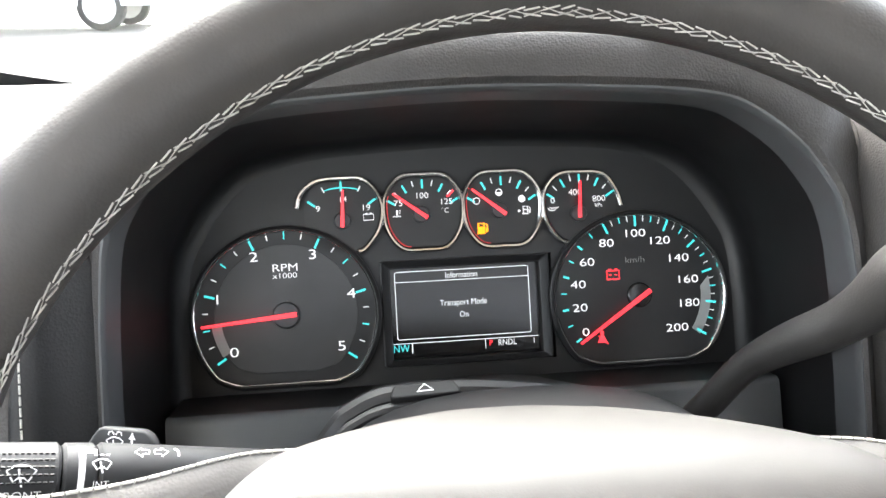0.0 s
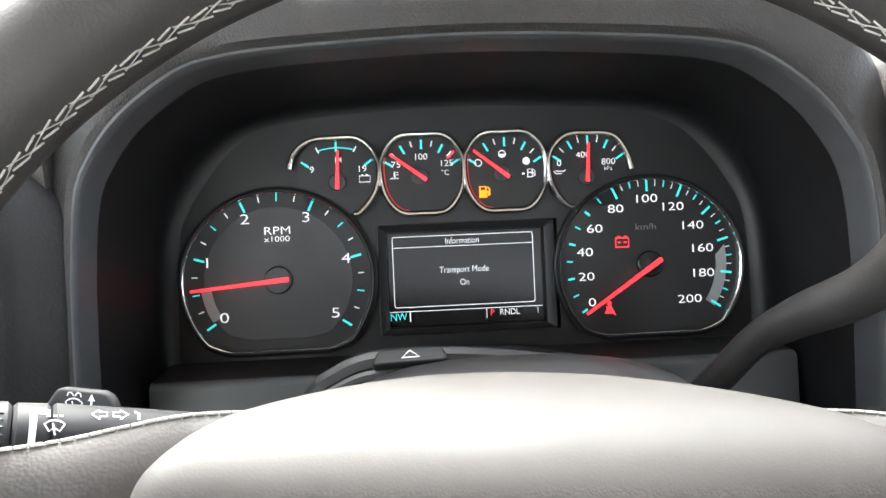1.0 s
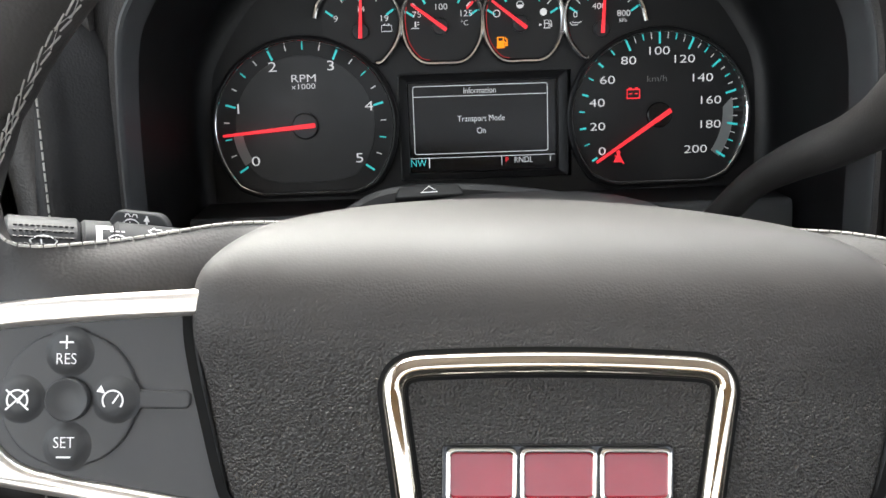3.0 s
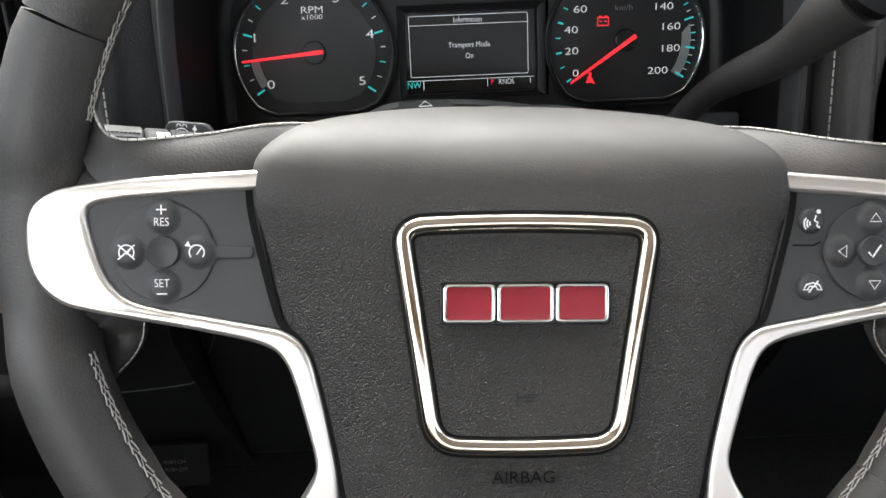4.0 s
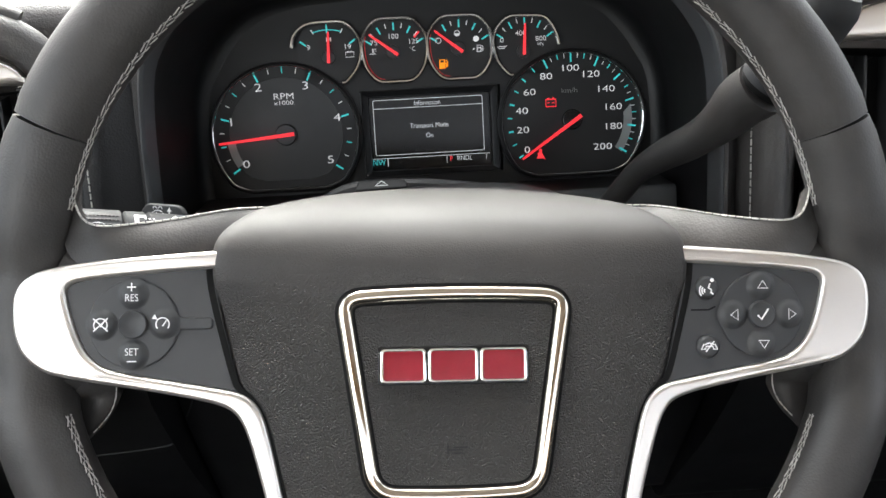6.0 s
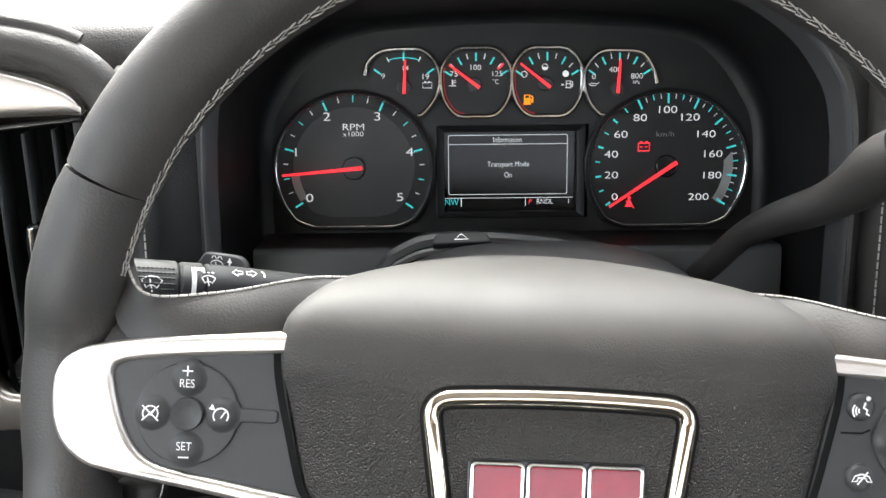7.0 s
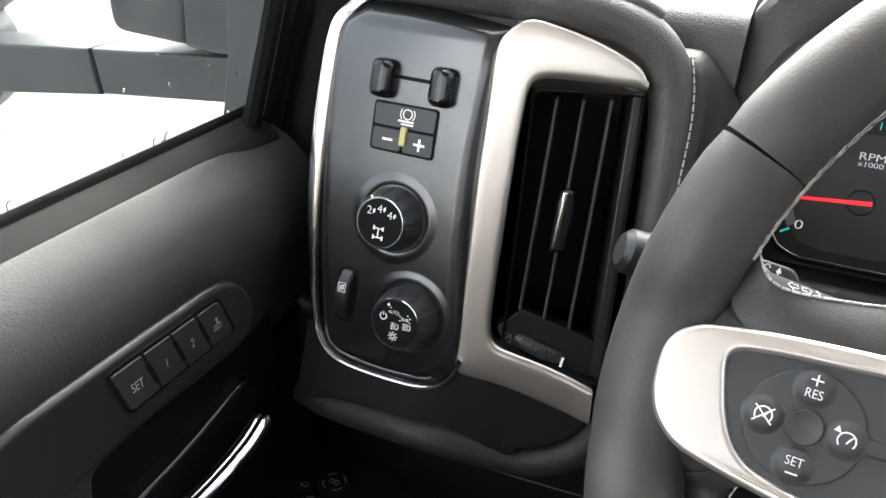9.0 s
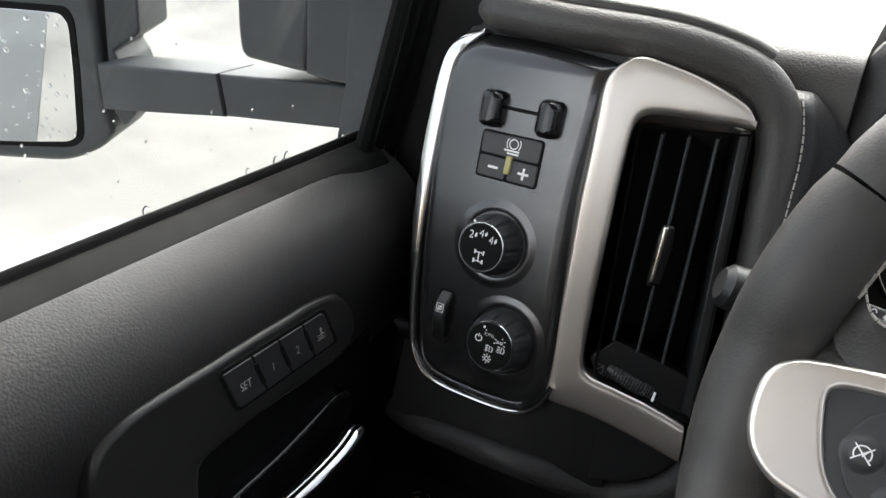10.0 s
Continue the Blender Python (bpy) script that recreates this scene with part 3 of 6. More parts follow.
def hood_part(name, bm, mat, label, smooth=35):
    """The hood's mouth sits a little to the door's side of the gauges."""
    for v in bm.verts:
        k = min(1.0, max(0.0, v.co.z / 0.112))
        v.co.x -= 0.0030 * k
        if v.co.x < 0:
            v.co.x += 0.0036 * k * (1 - ease(v.co.y, 0.0, 0.05))
    return part(name, bm, mat, hood, label, smooth)


bm = bmesh.new()
shrunk = lambda f, d: [(p[0] * f, p[1] - d if p[1] > 0 else p[1]) for p in back_o]
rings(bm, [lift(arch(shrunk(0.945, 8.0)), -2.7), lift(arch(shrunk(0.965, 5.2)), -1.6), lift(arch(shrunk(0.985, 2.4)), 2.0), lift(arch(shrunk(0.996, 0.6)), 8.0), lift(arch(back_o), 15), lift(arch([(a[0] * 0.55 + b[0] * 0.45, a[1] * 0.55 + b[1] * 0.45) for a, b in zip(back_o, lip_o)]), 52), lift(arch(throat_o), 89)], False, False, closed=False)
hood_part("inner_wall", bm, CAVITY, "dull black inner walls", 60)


def arch3(half, side, top):
    """The arch with a depth that goes from side to top along its height (mm)."""
    out = []
    for p in arch(half):
        t = min(1, max(0, (p.y - 35) / 50))
        out.append(Vector((p.x * MM, p.y * MM, (side + (top - side) * t * t * (3 - 2 * t)) * MM)))
    return out


edge_o = [(186, -118), (186, 3), (170.5, 46.5), (140.5, 74), (112.5, 84), (60, 88.4)]
face_o = [(200, -112), (200, 15), (190, 60), (160, 92), (116, 106), (66, 111)]
bm = bmesh.new()
mid = [((a[0] + b[0]) / 2, (a[1] + b[1]) / 2) for a, b in zip(lip_o, edge_o)]
rings(bm, [arch3(throat_o, 89, 89), arch3([(a[0] - 0.4, a[1] - 0.4) for a in lip_o], 107, 107), arch3(lip_o, 111, 112), arch3(mid, 112.3, 113.6), arch3(edge_o, 112, 114)], False, False, closed=False)
hood_part("lip", bm, STEPGREY, "dark grey satin lip")
bm = bmesh.new()
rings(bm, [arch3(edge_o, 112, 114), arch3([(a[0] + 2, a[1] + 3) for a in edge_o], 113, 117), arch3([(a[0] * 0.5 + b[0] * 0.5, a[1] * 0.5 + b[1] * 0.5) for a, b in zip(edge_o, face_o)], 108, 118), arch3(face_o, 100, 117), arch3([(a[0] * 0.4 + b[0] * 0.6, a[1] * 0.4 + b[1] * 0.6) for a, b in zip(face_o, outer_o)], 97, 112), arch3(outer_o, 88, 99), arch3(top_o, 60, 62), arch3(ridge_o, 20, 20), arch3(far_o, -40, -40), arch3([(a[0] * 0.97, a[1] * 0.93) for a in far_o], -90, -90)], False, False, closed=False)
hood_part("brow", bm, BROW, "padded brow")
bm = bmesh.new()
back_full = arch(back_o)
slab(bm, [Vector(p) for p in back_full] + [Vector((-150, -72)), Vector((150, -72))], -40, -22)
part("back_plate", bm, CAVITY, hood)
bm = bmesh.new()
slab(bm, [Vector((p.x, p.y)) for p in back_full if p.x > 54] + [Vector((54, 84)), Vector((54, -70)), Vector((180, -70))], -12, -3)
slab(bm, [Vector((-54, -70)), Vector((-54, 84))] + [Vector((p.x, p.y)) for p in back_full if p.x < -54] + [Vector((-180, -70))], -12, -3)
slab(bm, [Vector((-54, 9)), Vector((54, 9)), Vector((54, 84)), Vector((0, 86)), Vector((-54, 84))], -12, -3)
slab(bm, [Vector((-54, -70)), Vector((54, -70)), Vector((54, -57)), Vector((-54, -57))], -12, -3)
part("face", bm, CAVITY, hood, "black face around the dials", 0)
bm = bmesh.new()
rings(bm, [lift([(x * 176, v) for x in (-1, -0.5, 0, 0.5, 1)], w) for v, w in ((-66.5, -8), (-69.2, 16), (-71.6, 36.5))], False, False, closed=False)
part("shelf", bm, HARD, hood, "black shelf below the gauges")
bm = bmesh.new()
step_o = [(-71.6, 36.0), (-71.8, 37.4), (-72.6, 39.0), (-74.0, 40.2), (-76.0, 40.8), (-100.0, 41.4), (-135.0, 42.0)]
rings(bm, [lift([(-176.5, v), (-176.0, v), (-172.0, v), (-60, v), (0, v), (60, v), (172.0, v), (176.0, v), (176.5, v)], w) for v, w in step_o], False, False, closed=False)
for side in (-1, 1):
    rings(bm, [lift([(side * 176.5, v) for v, _ in step_o], w) for w in (-8, 36)], False, False, closed=False)
part("front_step", bm, STEPGREY, hood, "dark grey satin step below the gauges")

# ---- instrument cluster ----
cluster = root("instrument_cluster", CLUSTER @ Matrix.Translation((0, -0.06, -0.008)), "black instrument cluster with chrome-rimmed dials and red needles", "gauges")
CB = Matrix.Translation((0, 0.06, 0.008))


def cpart(name, bm, mat, parent=None, label="", smooth=35):
    if parent is None:
        bmesh.ops.transform(bm, matrix=CB, verts=bm.verts)
    return part(name, bm, mat, parent or cluster, label, smooth)


def shifted(bm):
    bmesh.ops.transform(bm, matrix=CB, verts=bm.verts)
    return bm


def numeral(g, body, size, u, v, stretch=1.15, mat=None):
    return cpart("numeral", shifted(letters(bmesh.new(), body, size, u, v, 1.0, stretch=stretch)), mat or LITPRINT, g, smooth=0)


def spoke(bm, cu, cv, ang, r0, r1, width, w):
    a = radians(ang)
    d = Vector((math.cos(a), math.sin(a)))
    return stroke(bm, [Vector((cu, cv)) + d * r0, Vector((cu, cv)) + d * r1], width, w)


def dial_outline(cu, cv, r, flat, n=72, low=1.0):
    """A round dial cut off flat at the bottom, with soft corners; low flattens its crown."""
    a = math.degrees(math.asin((flat - cv) / r))
    pts = oval(cu, cv, r, None, n, a + 8, 172 - a)
    c = math.cos(radians(a)) * r
    left, right = Vector((cu - c + 9, flat)), Vector((cu + c - 9, flat))
    p0, p1 = pts[-1], pts[0]
    cl, cr = Vector((cu - c + 1, flat + 1.5)), Vector((cu + c - 1, flat + 1.5))
    out = list(pts)
    for t in (0.25, 0.5, 0.75, 1.0):
        out.append((1 - t) ** 2 * p0 + 2 * t * (1 - t) * cl + t * t * left)
    for t in (0.0, 0.25, 0.5, 0.75):
        out.append((1 - t) ** 2 * right + 2 * t * (1 - t) * cr + t * t * p1)
    return [Vector((p.x, cv + (p.y - cv) * low if p.y > cv else p.y)) for p in out]


def needle(cu, cv, tip, tail, w, wide=2.6):
    bm = bmesh.new()
    tip, tail = Vector(tip), Vector(tail)
    d = (tip - tail).normalized()
    n = Vector((-d.y, d.x))
    o = [tail + n * wide / 2, tail - n * wide / 2, tip - n * wide * 0.28, tip + n * wide * 0.28]
    return slab(bm, rounded(o, 0.5, 2), w, w + 1.2, 0.4, 2)


def big_gauge(name, cu, cv, r, flat, low, label):
    o = dial_outline(cu, cv, r - 0.6, flat + 0.6, low=low)
    g = cpart(name, plate(o, -5, 0), DIAL, label=label)
    bm = bmesh.new()
    rings(bm, [lift(dial_outline(cu, cv, r + d, flat - d, low=low), w) for d, w in ((1.7, 0.6), (1.6, 2.6), (1.1, 3.8), (0.5, 4.2), (0.0, 3.9), (-0.4, 3.0), (-0.7, 1.6), (-0.9, 0.4))], False, False)
    cpart("bezel", shifted(bm), BEZELCHROME, g, "chrome rim")
    bm = bmesh.new()
    dark = dial_outline(cu, cv, r + 3.5, flat - 3.5, low=low)
    inn = dial_outline(cu, cv, r + 0.6, flat - 0.6, low=low)
    frame_plate(dark, inn, -5, 3.0, 0.8, 5.0, bm)
    cpart("surround", shifted(bm), HARD, g)
    return g


tach = big_gauge("tachometer", -112, -20.5, 54.2, -61.0, 0.945, "tachometer dial, grey centre")
o = dial_outline(-112, -20.5, 43.0, -55.0)
cpart("centre_disc", shifted(plate(o, 0, 0.5, 0.3)), DIALGREY, tach)
bm, bq = bmesh.new(), bmesh.new()
for i in range(21):
    ang = 213 - 49.5 * i / 4
    major = i % 4 == 0
    half = i % 2 == 0
    if half:
        spoke(bm, -112, -20.5, ang, 44.0 if major else 46.2, 50.3, 1.3 if major else 0.8, 0.9)
    else:
        spoke(bq, -112, -20.5, ang, 46.6, 50.0, 0.7, 0.9)
tagged(cpart("tick_scale", shifted(bm), TEAL, tach, smooth=0), kind="stuff")
tagged(cpart("minor_scale", shifted(bq), PRINT, tach, smooth=0), kind="stuff")
bm = bmesh.new()
pts = oval(-112, -20.5, 45.0, None, 12, 186, 211)
pts2 = oval(-112, -20.5, 39.0, None, 12, 186, 211)
patch(bm, pts + pts2[::-1], 0.7)
cpart("idle_band", shifted(bm), DIALBAND, tach, smooth=0)
bm = bmesh.new()
for s, u, v in (("0", -144, -41.4), ("1", -152.6, -9.1), ("2", -130, 15.5), ("3", -94.5, 15.3), ("4", -72.2, -9.7), ("5", -79.6, -41.4)):
    numeral(tach, s, 8.4, u, v, 1.42)
numeral(tach, "RPM", 6.6, -111.5, 8.2, 1.3)
numeral(tach, "x1000", 4.6, -111.8, 3.4, 1.3)
cpart("hub", shifted(plate(oval(-112, -20.5, 8.2, None, 28), 0.5, 3.0, 1.0)), SATIN, tach)
cpart("needle", shifted(needle(0, 0, (-162.5, -25.0), (-105.6, -20.2), 3.2, 3.0)), RED, tach, "glowing red needle")
speed = big_gauge("speedometer", 108.4, -21.0, 54.4, -61.6, 0.93, "speedometer dial marked to 200 km/h")
bm, bq = bmesh.new(), bmesh.new()
for i in range(41):
    ang = 213 - 246 * i / 40
    if i % 2 == 0:
        spoke(bm, 108.6, -21, ang, (46.4 if i < 14 else 43.6) if i % 4 == 0 else 46.8, 50.3, 1.3 if i % 4 == 0 else 0.85, 0.9)
    elif i > 15:
        spoke(bq, 108.6, -21, ang, 46.8, 49.8, 0.6, 0.9)
tagged(cpart("tick_scale", shifted(bm), TEAL, speed, smooth=0), kind="stuff")
tagged(cpart("minor_scale", shifted(bq), PRINT, speed, smooth=0), kind="stuff")
bm = bmesh.new()
pts = oval(108.6, -21, 47.0, None, 20, -35, 12)
pts2 = oval(109, -21, 40.0, None, 20, -35, 5)
patch(bm, pts + pts2[::-1], 0.5)
cpart("warning_band", shifted(bm), DIALBAND, speed, smooth=0)
bm = bmesh.new()
for s, u, v in (("0", 72.7, -42.6), ("20", 69.9, -27.2), ("40", 69.6, -12.6), ("60", 76.0, 1.2), ("80", 89.2, 12.6), ("100", 107.6, 18.0), ("120", 123.4, 12.6), ("140", 135.0, 0.9), ("160", 140.4, -13.0), ("180", 140.4, -28.0), ("200", 132.0, -43.2)):
    numeral(speed, s, 7.0, u, v, 1.45)
cpart("unit", shifted(letters(bmesh.new(), "km/h", 5.4, 107, 1.2, 1.0, stretch=1.2)), DIMPRINT, speed, "dim grey writing", smooth=0)
cpart("hub", shifted(plate(oval(108.5, -21, 8.0, None, 28), 0.5, 2.6, 1.0)), GLOSSK, speed)
cpart("needle", shifted(needle(0, 0, (68.6, -49.3), (115.4, -18.2), 3.0, 3.0)), RED, speed, "glowing red needle")
bm = bmesh.new()
patch(bm, oval(83.0, -43.4, 1.3, None, 14), 1.1)
patch(bm, [(82.2, -44.6), (83.8, -44.6), (86.2, -49.6), (79.8, -49.6)], 1.1)
stroke(bm, [(80.6, -45.2), (86.6, -50.6)], 0.7, 1.15)
cpart("belt_light", shifted(bm), RED, speed, "lit red seat belt light", smooth=0)
bm = bmesh.new()
stroke(bm, [(88.4, -10.2), (96.2, -10.2), (96.2, -4.8), (88.4, -4.8)], 0.9, 1.0, True)
patch(bm, [(89.4, -4.8), (91.2, -4.8), (91.2, -3.6), (89.4, -3.6)], 1.0)
patch(bm, [(93.4, -4.8), (95.2, -4.8), (95.2, -3.6), (93.4, -3.6)], 1.0)
stroke(bm, [(89.6, -7.4), (91.4, -7.4)], 0.7, 1.0)
stroke(bm, [(93.2, -7.4), (95.0, -7.4)], 0.7, 1.0)
cpart("battery_light", shifted(bm), RED, speed, "lit red battery light", smooth=0)

GAUGE = [(-24.4, 3), (-22.2, 13), (-13.6, 22.0), (0, 23.0), (13.6, 22.0), (22.2, 13), (24.4, 3), (22.2, -11.5), (13.6, -22.2), (0, -23.4), (-13.6, -22.2), (-22.2, -11.5)]


def small_gauge(name, cu, cv, label, needle_tip, needle_tail, hub, a0, a1, part_of, marks, red_end=False):
    o = curve([(cu + x, cv + y) for x, y in GAUGE], 5)
    g = cpart(name, plate(inset(o, 1.2), -5, 0), DIAL, label=label)
    line = o if part_of is None else curve([(cu + x, cv + y) for x, y in part_of], 5, False)
    cpart("bezel", shifted(tube2(line, 1.6, 1.75, part_of is None, 10, 1.7)), BEZELCHROME, g, "chrome rim")
    red_line = inset(o, 1.9) if part_of is None else None
    if red_line:
        k = len(red_line)
        cpart("red_edge", shifted(stroke(bmesh.new(), red_line[: k // 8] if name == "none" else red_line[-k // 5:] + red_line[: k // 12], 0.7, 0.8)), DEEPRED, g, smooth=0)
    bm, bq = bmesh.new(), bmesh.new()
    for i in range(marks):
        ang = a0 + (a1 - a0) * i / (marks - 1)
        long = i % 2 == 0
        d = Vector((math.cos(radians(ang)), math.sin(radians(ang))))
        c = Vector((cu, cv - 6))
        reach = 26.0 if abs(ang - 90) < 30 else 25.5
        stroke(bm if long else bq, [c + d * (reach - (5.5 if long else 3.6)), c + d * reach], 1.2 if long else 0.7, 0.8)
    tagged(cpart("tick_scale", shifted(bm), TEAL, g, smooth=0), kind="stuff")
    tagged(cpart("minor_scale", shifted(bq), PRINT, g, smooth=0), kind="stuff")
    cpart("hub", shifted(plate(oval(hub[0], hub[1], 5.2, None, 24), 0.4, 2.2, 0.8)), SATIN, g)
    cpart("needle", shifted(needle(0, 0, needle_tip, needle_tail, 2.4, 2.4)), RED, g, "glowing red needle")
    return g


left_open = [(-27.6, 5), (-24.5, 14), (-15, 21), (0, 22.3), (13, 21.3), (21.5, 13), (24.6, 2), (21.5, -11), (13, -21.5), (9, -22.5)]
right_open = [(-10, -22), (-14, -21), (-21.5, -11), (-24.2, 3), (-21.5, 13), (-13, 20.5), (0, 21.3), (15, 19.5), (23, 9), (26.0, -1)]
g1 = small_gauge("voltmeter", -75.4, 38.8, "voltmeter dial marked 9 to 19", (-74.3, 54.0), (-75.5, 31.0), (-75.4, 35.1), 144, 36, left_open, 5)
bm = bmesh.new()
numeral(g1, "9", 5.2, -89.9, 42.9, 1.15)
numeral(g1, "14", 4.6, -74.6, 48.2, 1.15)
numeral(g1, "19", 5.2, -60.7, 42.4, 1.15)
stroke(bm, [(-62.4, 34.8), (-56.2, 34.8), (-56.2, 38.4), (-62.4, 38.4)], 0.5, 1.0, True)
stroke(bm, [(-61.2, 39.0), (-60.0, 39.0)], 0.6, 1.0)
stroke(bm, [(-58.6, 39.0), (-57.4, 39.0)], 0.6, 1.0)
cpart("symbols", shifted(bm), LITPRINT, g1, smooth=0)
bm = bmesh.new()
stroke(bm, oval(-75.4, 20, 35.5, None, 12, 73, 107), 0.7, 1.0)
cpart("green_zone", shifted(bm), TEAL, g1, smooth=0)
g2 = small_gauge("temperature_gauge", -25.4, 38.4, "engine temperature dial marked 75 to 125", (-44.0, 50.2), (-22.9, 34.4), (-26.6, 36.8), 148, 32, None, 9)
bm = bmesh.new()
numeral(g2, "75", 5.2, -40.7, 44.0, 1.15)
numeral(g2, "100", 5.2, -26.0, 48.2, 1.1)
numeral(g2, "125", 5.2, -10.9, 43.9, 1.1)
numeral(g2, "°C", 4.4, -11.8, 38.4, 1.0)
stroke(bm, [(-41.7, 40.0), (-41.7, 36.6)], 1.0, 1.0)
stroke(bm, [(-40.6, 39.6), (-39.4, 39.6)], 0.5, 1.0)
stroke(bm, [(-40.6, 38.2), (-39.4, 38.2)], 0.5, 1.0)
stroke(bm, [(-44.4, 35.8), (-43.2, 36.3), (-42.0, 35.8), (-40.8, 36.3), (-39.4, 35.8)], 0.5, 1.0)
cpart("symbols", shifted(bm), LITPRINT, g2, smooth=0)
bm = bmesh.new()
stroke(bm, [(-10.2, 46.9), (-6.2, 50.9)], 1.3, 1.1)
cpart("hot_mark", shifted(bm), RED, g2, smooth=0)
g3 = small_gauge("fuel_gauge", 24.0, 38.2, "fuel dial with the needle at empty", (5.2, 50.8), (26.2, 34.2), (22.5, 37.0), 148, 32, None, 9)
bm = bmesh.new()
stroke(bm, oval(8.0, 43.4, 2.0, None, 16), 0.5, 1.0, True)
stroke(bm, oval(22.4, 48.2, 2.0, None, 16), 0.5, 1.0, True)
patch(bm, oval(22.4, 48.2, 2.0, None, 12, 180, 360), 1.0)
patch(bm, oval(36.7, 43.5, 2.2, None, 18), 1.0)


def pump(bm, u, v, s, w, line=0.6):
    stroke(bm, [(u - 1.5 * s, v - 2 * s), (u + 0.9 * s, v - 2 * s), (u + 0.9 * s, v + 2 * s), (u - 1.5 * s, v + 2 * s)], line, w, True)
    stroke(bm, [(u - 1.5 * s, v + 0.3 * s), (u + 0.9 * s, v + 0.3 * s)], line, w)
    stroke(bm, [(u + 0.9 * s, v + 0.2 * s), (u + 1.7 * s, v), (u + 1.7 * s, v - 1.5 * s), (u + 2.3 * s, v - 1.5 * s), (u + 2.3 * s, v + 1.0 * s), (u + 1.6 * s, v + 1.8 * s)], line * 0.8, w)
    stroke(bm, [(u - 2 * s, v - 2 * s), (u + 1.3 * s, v - 2 * s)], line, w)
    return bm


pump(bm, 39.0, 36.3, 1.15, 1.0, 0.55)
patch(bm, [(35.8, 36.0), (34.0, 36.9), (34.0, 35.1)][::-1], 1.0)
cpart("symbols", shifted(bm), LITPRINT, g3, smooth=0)
bm = pump(bmesh.new(), 10.6, 26.2, 1.5, 1.0, 1.0)
patch(bm, [(8.4, 23.2), (11.9, 23.2), (11.9, 26.6), (8.4, 26.6)], 0.95)
cpart("low_fuel_light", shifted(bm), AMBER, g3, "lit amber fuel light", smooth=0)
g4 = small_gauge("oil_gauge", 74.0, 37.4, "oil pressure dial marked 0 to 800 kPa", (74.2, 53.0), (72.8, 29.8), (72.6, 32.5), 146, 34, right_open, 9)
bm = bmesh.new()
numeral(g4, "0", 5.2, 56.3, 41.2, 1.15)
numeral(g4, "400", 5.2, 70.9, 45.8, 1.1)
numeral(g4, "800", 5.2, 86.1, 41.2, 1.1)
numeral(g4, "kPa", 3.4, 85.7, 37.2, 1.0)
stroke(bm, [(53.0, 36.8), (54.2, 35.2), (57.6, 35.2), (58.6, 36.6), (55.0, 36.6), (54.2, 37.2)], 0.5, 1.0)
stroke(bm, [(58.6, 36.4), (60.0, 37.2)], 0.5, 1.0)
cpart("symbols", shifted(bm), LITPRINT, g4, smooth=0)

display = cpart("display", plate(box2(-48, -52.5, 46, 3.8, 1.0), -16, -12), SCREEN, label="dark information display with white writing")
bm = bmesh.new()
stroke(bm, rounded([(-45, -41), (40.5, -41), (40.5, 1.6), (-45, 1.6)], 1.6, 3), 0.42, -11.8, True)
stroke(bm, [(-45, -4.9), (40.5, -4.9)], 0.38, -11.8)
stroke(bm, [(-48, -43.6), (45, -43.6)], 0.38, -11.8)
stroke(bm, [(-36.0, -43.6), (-36.0, -49.8)], 0.6, -11.8)
stroke(bm, [(10.6, -43.6), (10.6, -49.6)], 0.38, -11.8)
letters(bm, "Information", 5.4, -2.6, -1.9, -11.8, stretch=0.82)
letters(bm, "Transport Mode", 5.4, -2.0, -19.4, -11.8, stretch=0.84)
letters(bm, "On", 5.4, -2.0, -27.2, -11.8, stretch=0.84)
letters(bm, "RNDL", 5.4, 24.6, -46.6, -11.8, stretch=0.86)
letters(bm, "1", 5.4, 42.0, -46.6, -11.8, stretch=0.8)
cpart("screen_text", shifted(bm), SCREENLINE, display, smooth=0)
bm = letters(bmesh.new(), "NW", 6.6, -43.0, -46.8, -11.8, stretch=0.86)
cpart("compass_text", shifted(bm), SCREENTEAL, display, smooth=0)
bm = letters(bmesh.new(), "P", 5.4, 14.0, -46.6, -11.8, stretch=0.86)
cpart("gear_letter", shifted(bm), RED, display, smooth=0)
bm = bmesh.new()
frame_plate(box2(-54, -57, 52, 9, 2.5), box2(-48.5, -53, 46.5, 4.3, 1.0), -14, -1.0, 0.8, -5.0, bm)
cpart("frame", shifted(bm), HARD, display)


# ---- steering column ----
column = root("steering_column", place((0, 0.36, 1.33), 0, 0), "black plastic steering column shroud", "steering column")
bm = bmesh.new()
sections = [(0.03, 0.070, 0.052), (0.07, 0.082, 0.056), (0.12, 0.094, 0.060), (0.155, 0.098, 0.060), (0.20, 0.090, 0.055), (0.28, 0.07, 0.05)]
inv = column.matrix_world.inverted()
loops = []
for d, hw, hh in sections:
    c = Vector((0.006, 0.1881, 1.3883)) + Vector((0, 0.16, -0.060)) * (d / 0.17) + Vector((0, 0, -0.021))
    lp = []
    for j in range(36):
        a = 2 * math.pi * j / 36
        x, z = math.cos(a), math.sin(a)
        x, z = math.copysign(abs(x) ** 0.75, x), math.copysign(abs(z) ** 0.75, z)
        lp.append(inv @ (c + Vector((x * hw, 0.35 * z * hh, z * hh))))
    loops.append(lp)
rings(bm, loops, True, True)
part("shroud", bm, HARD, column)
bm = bmesh.new()
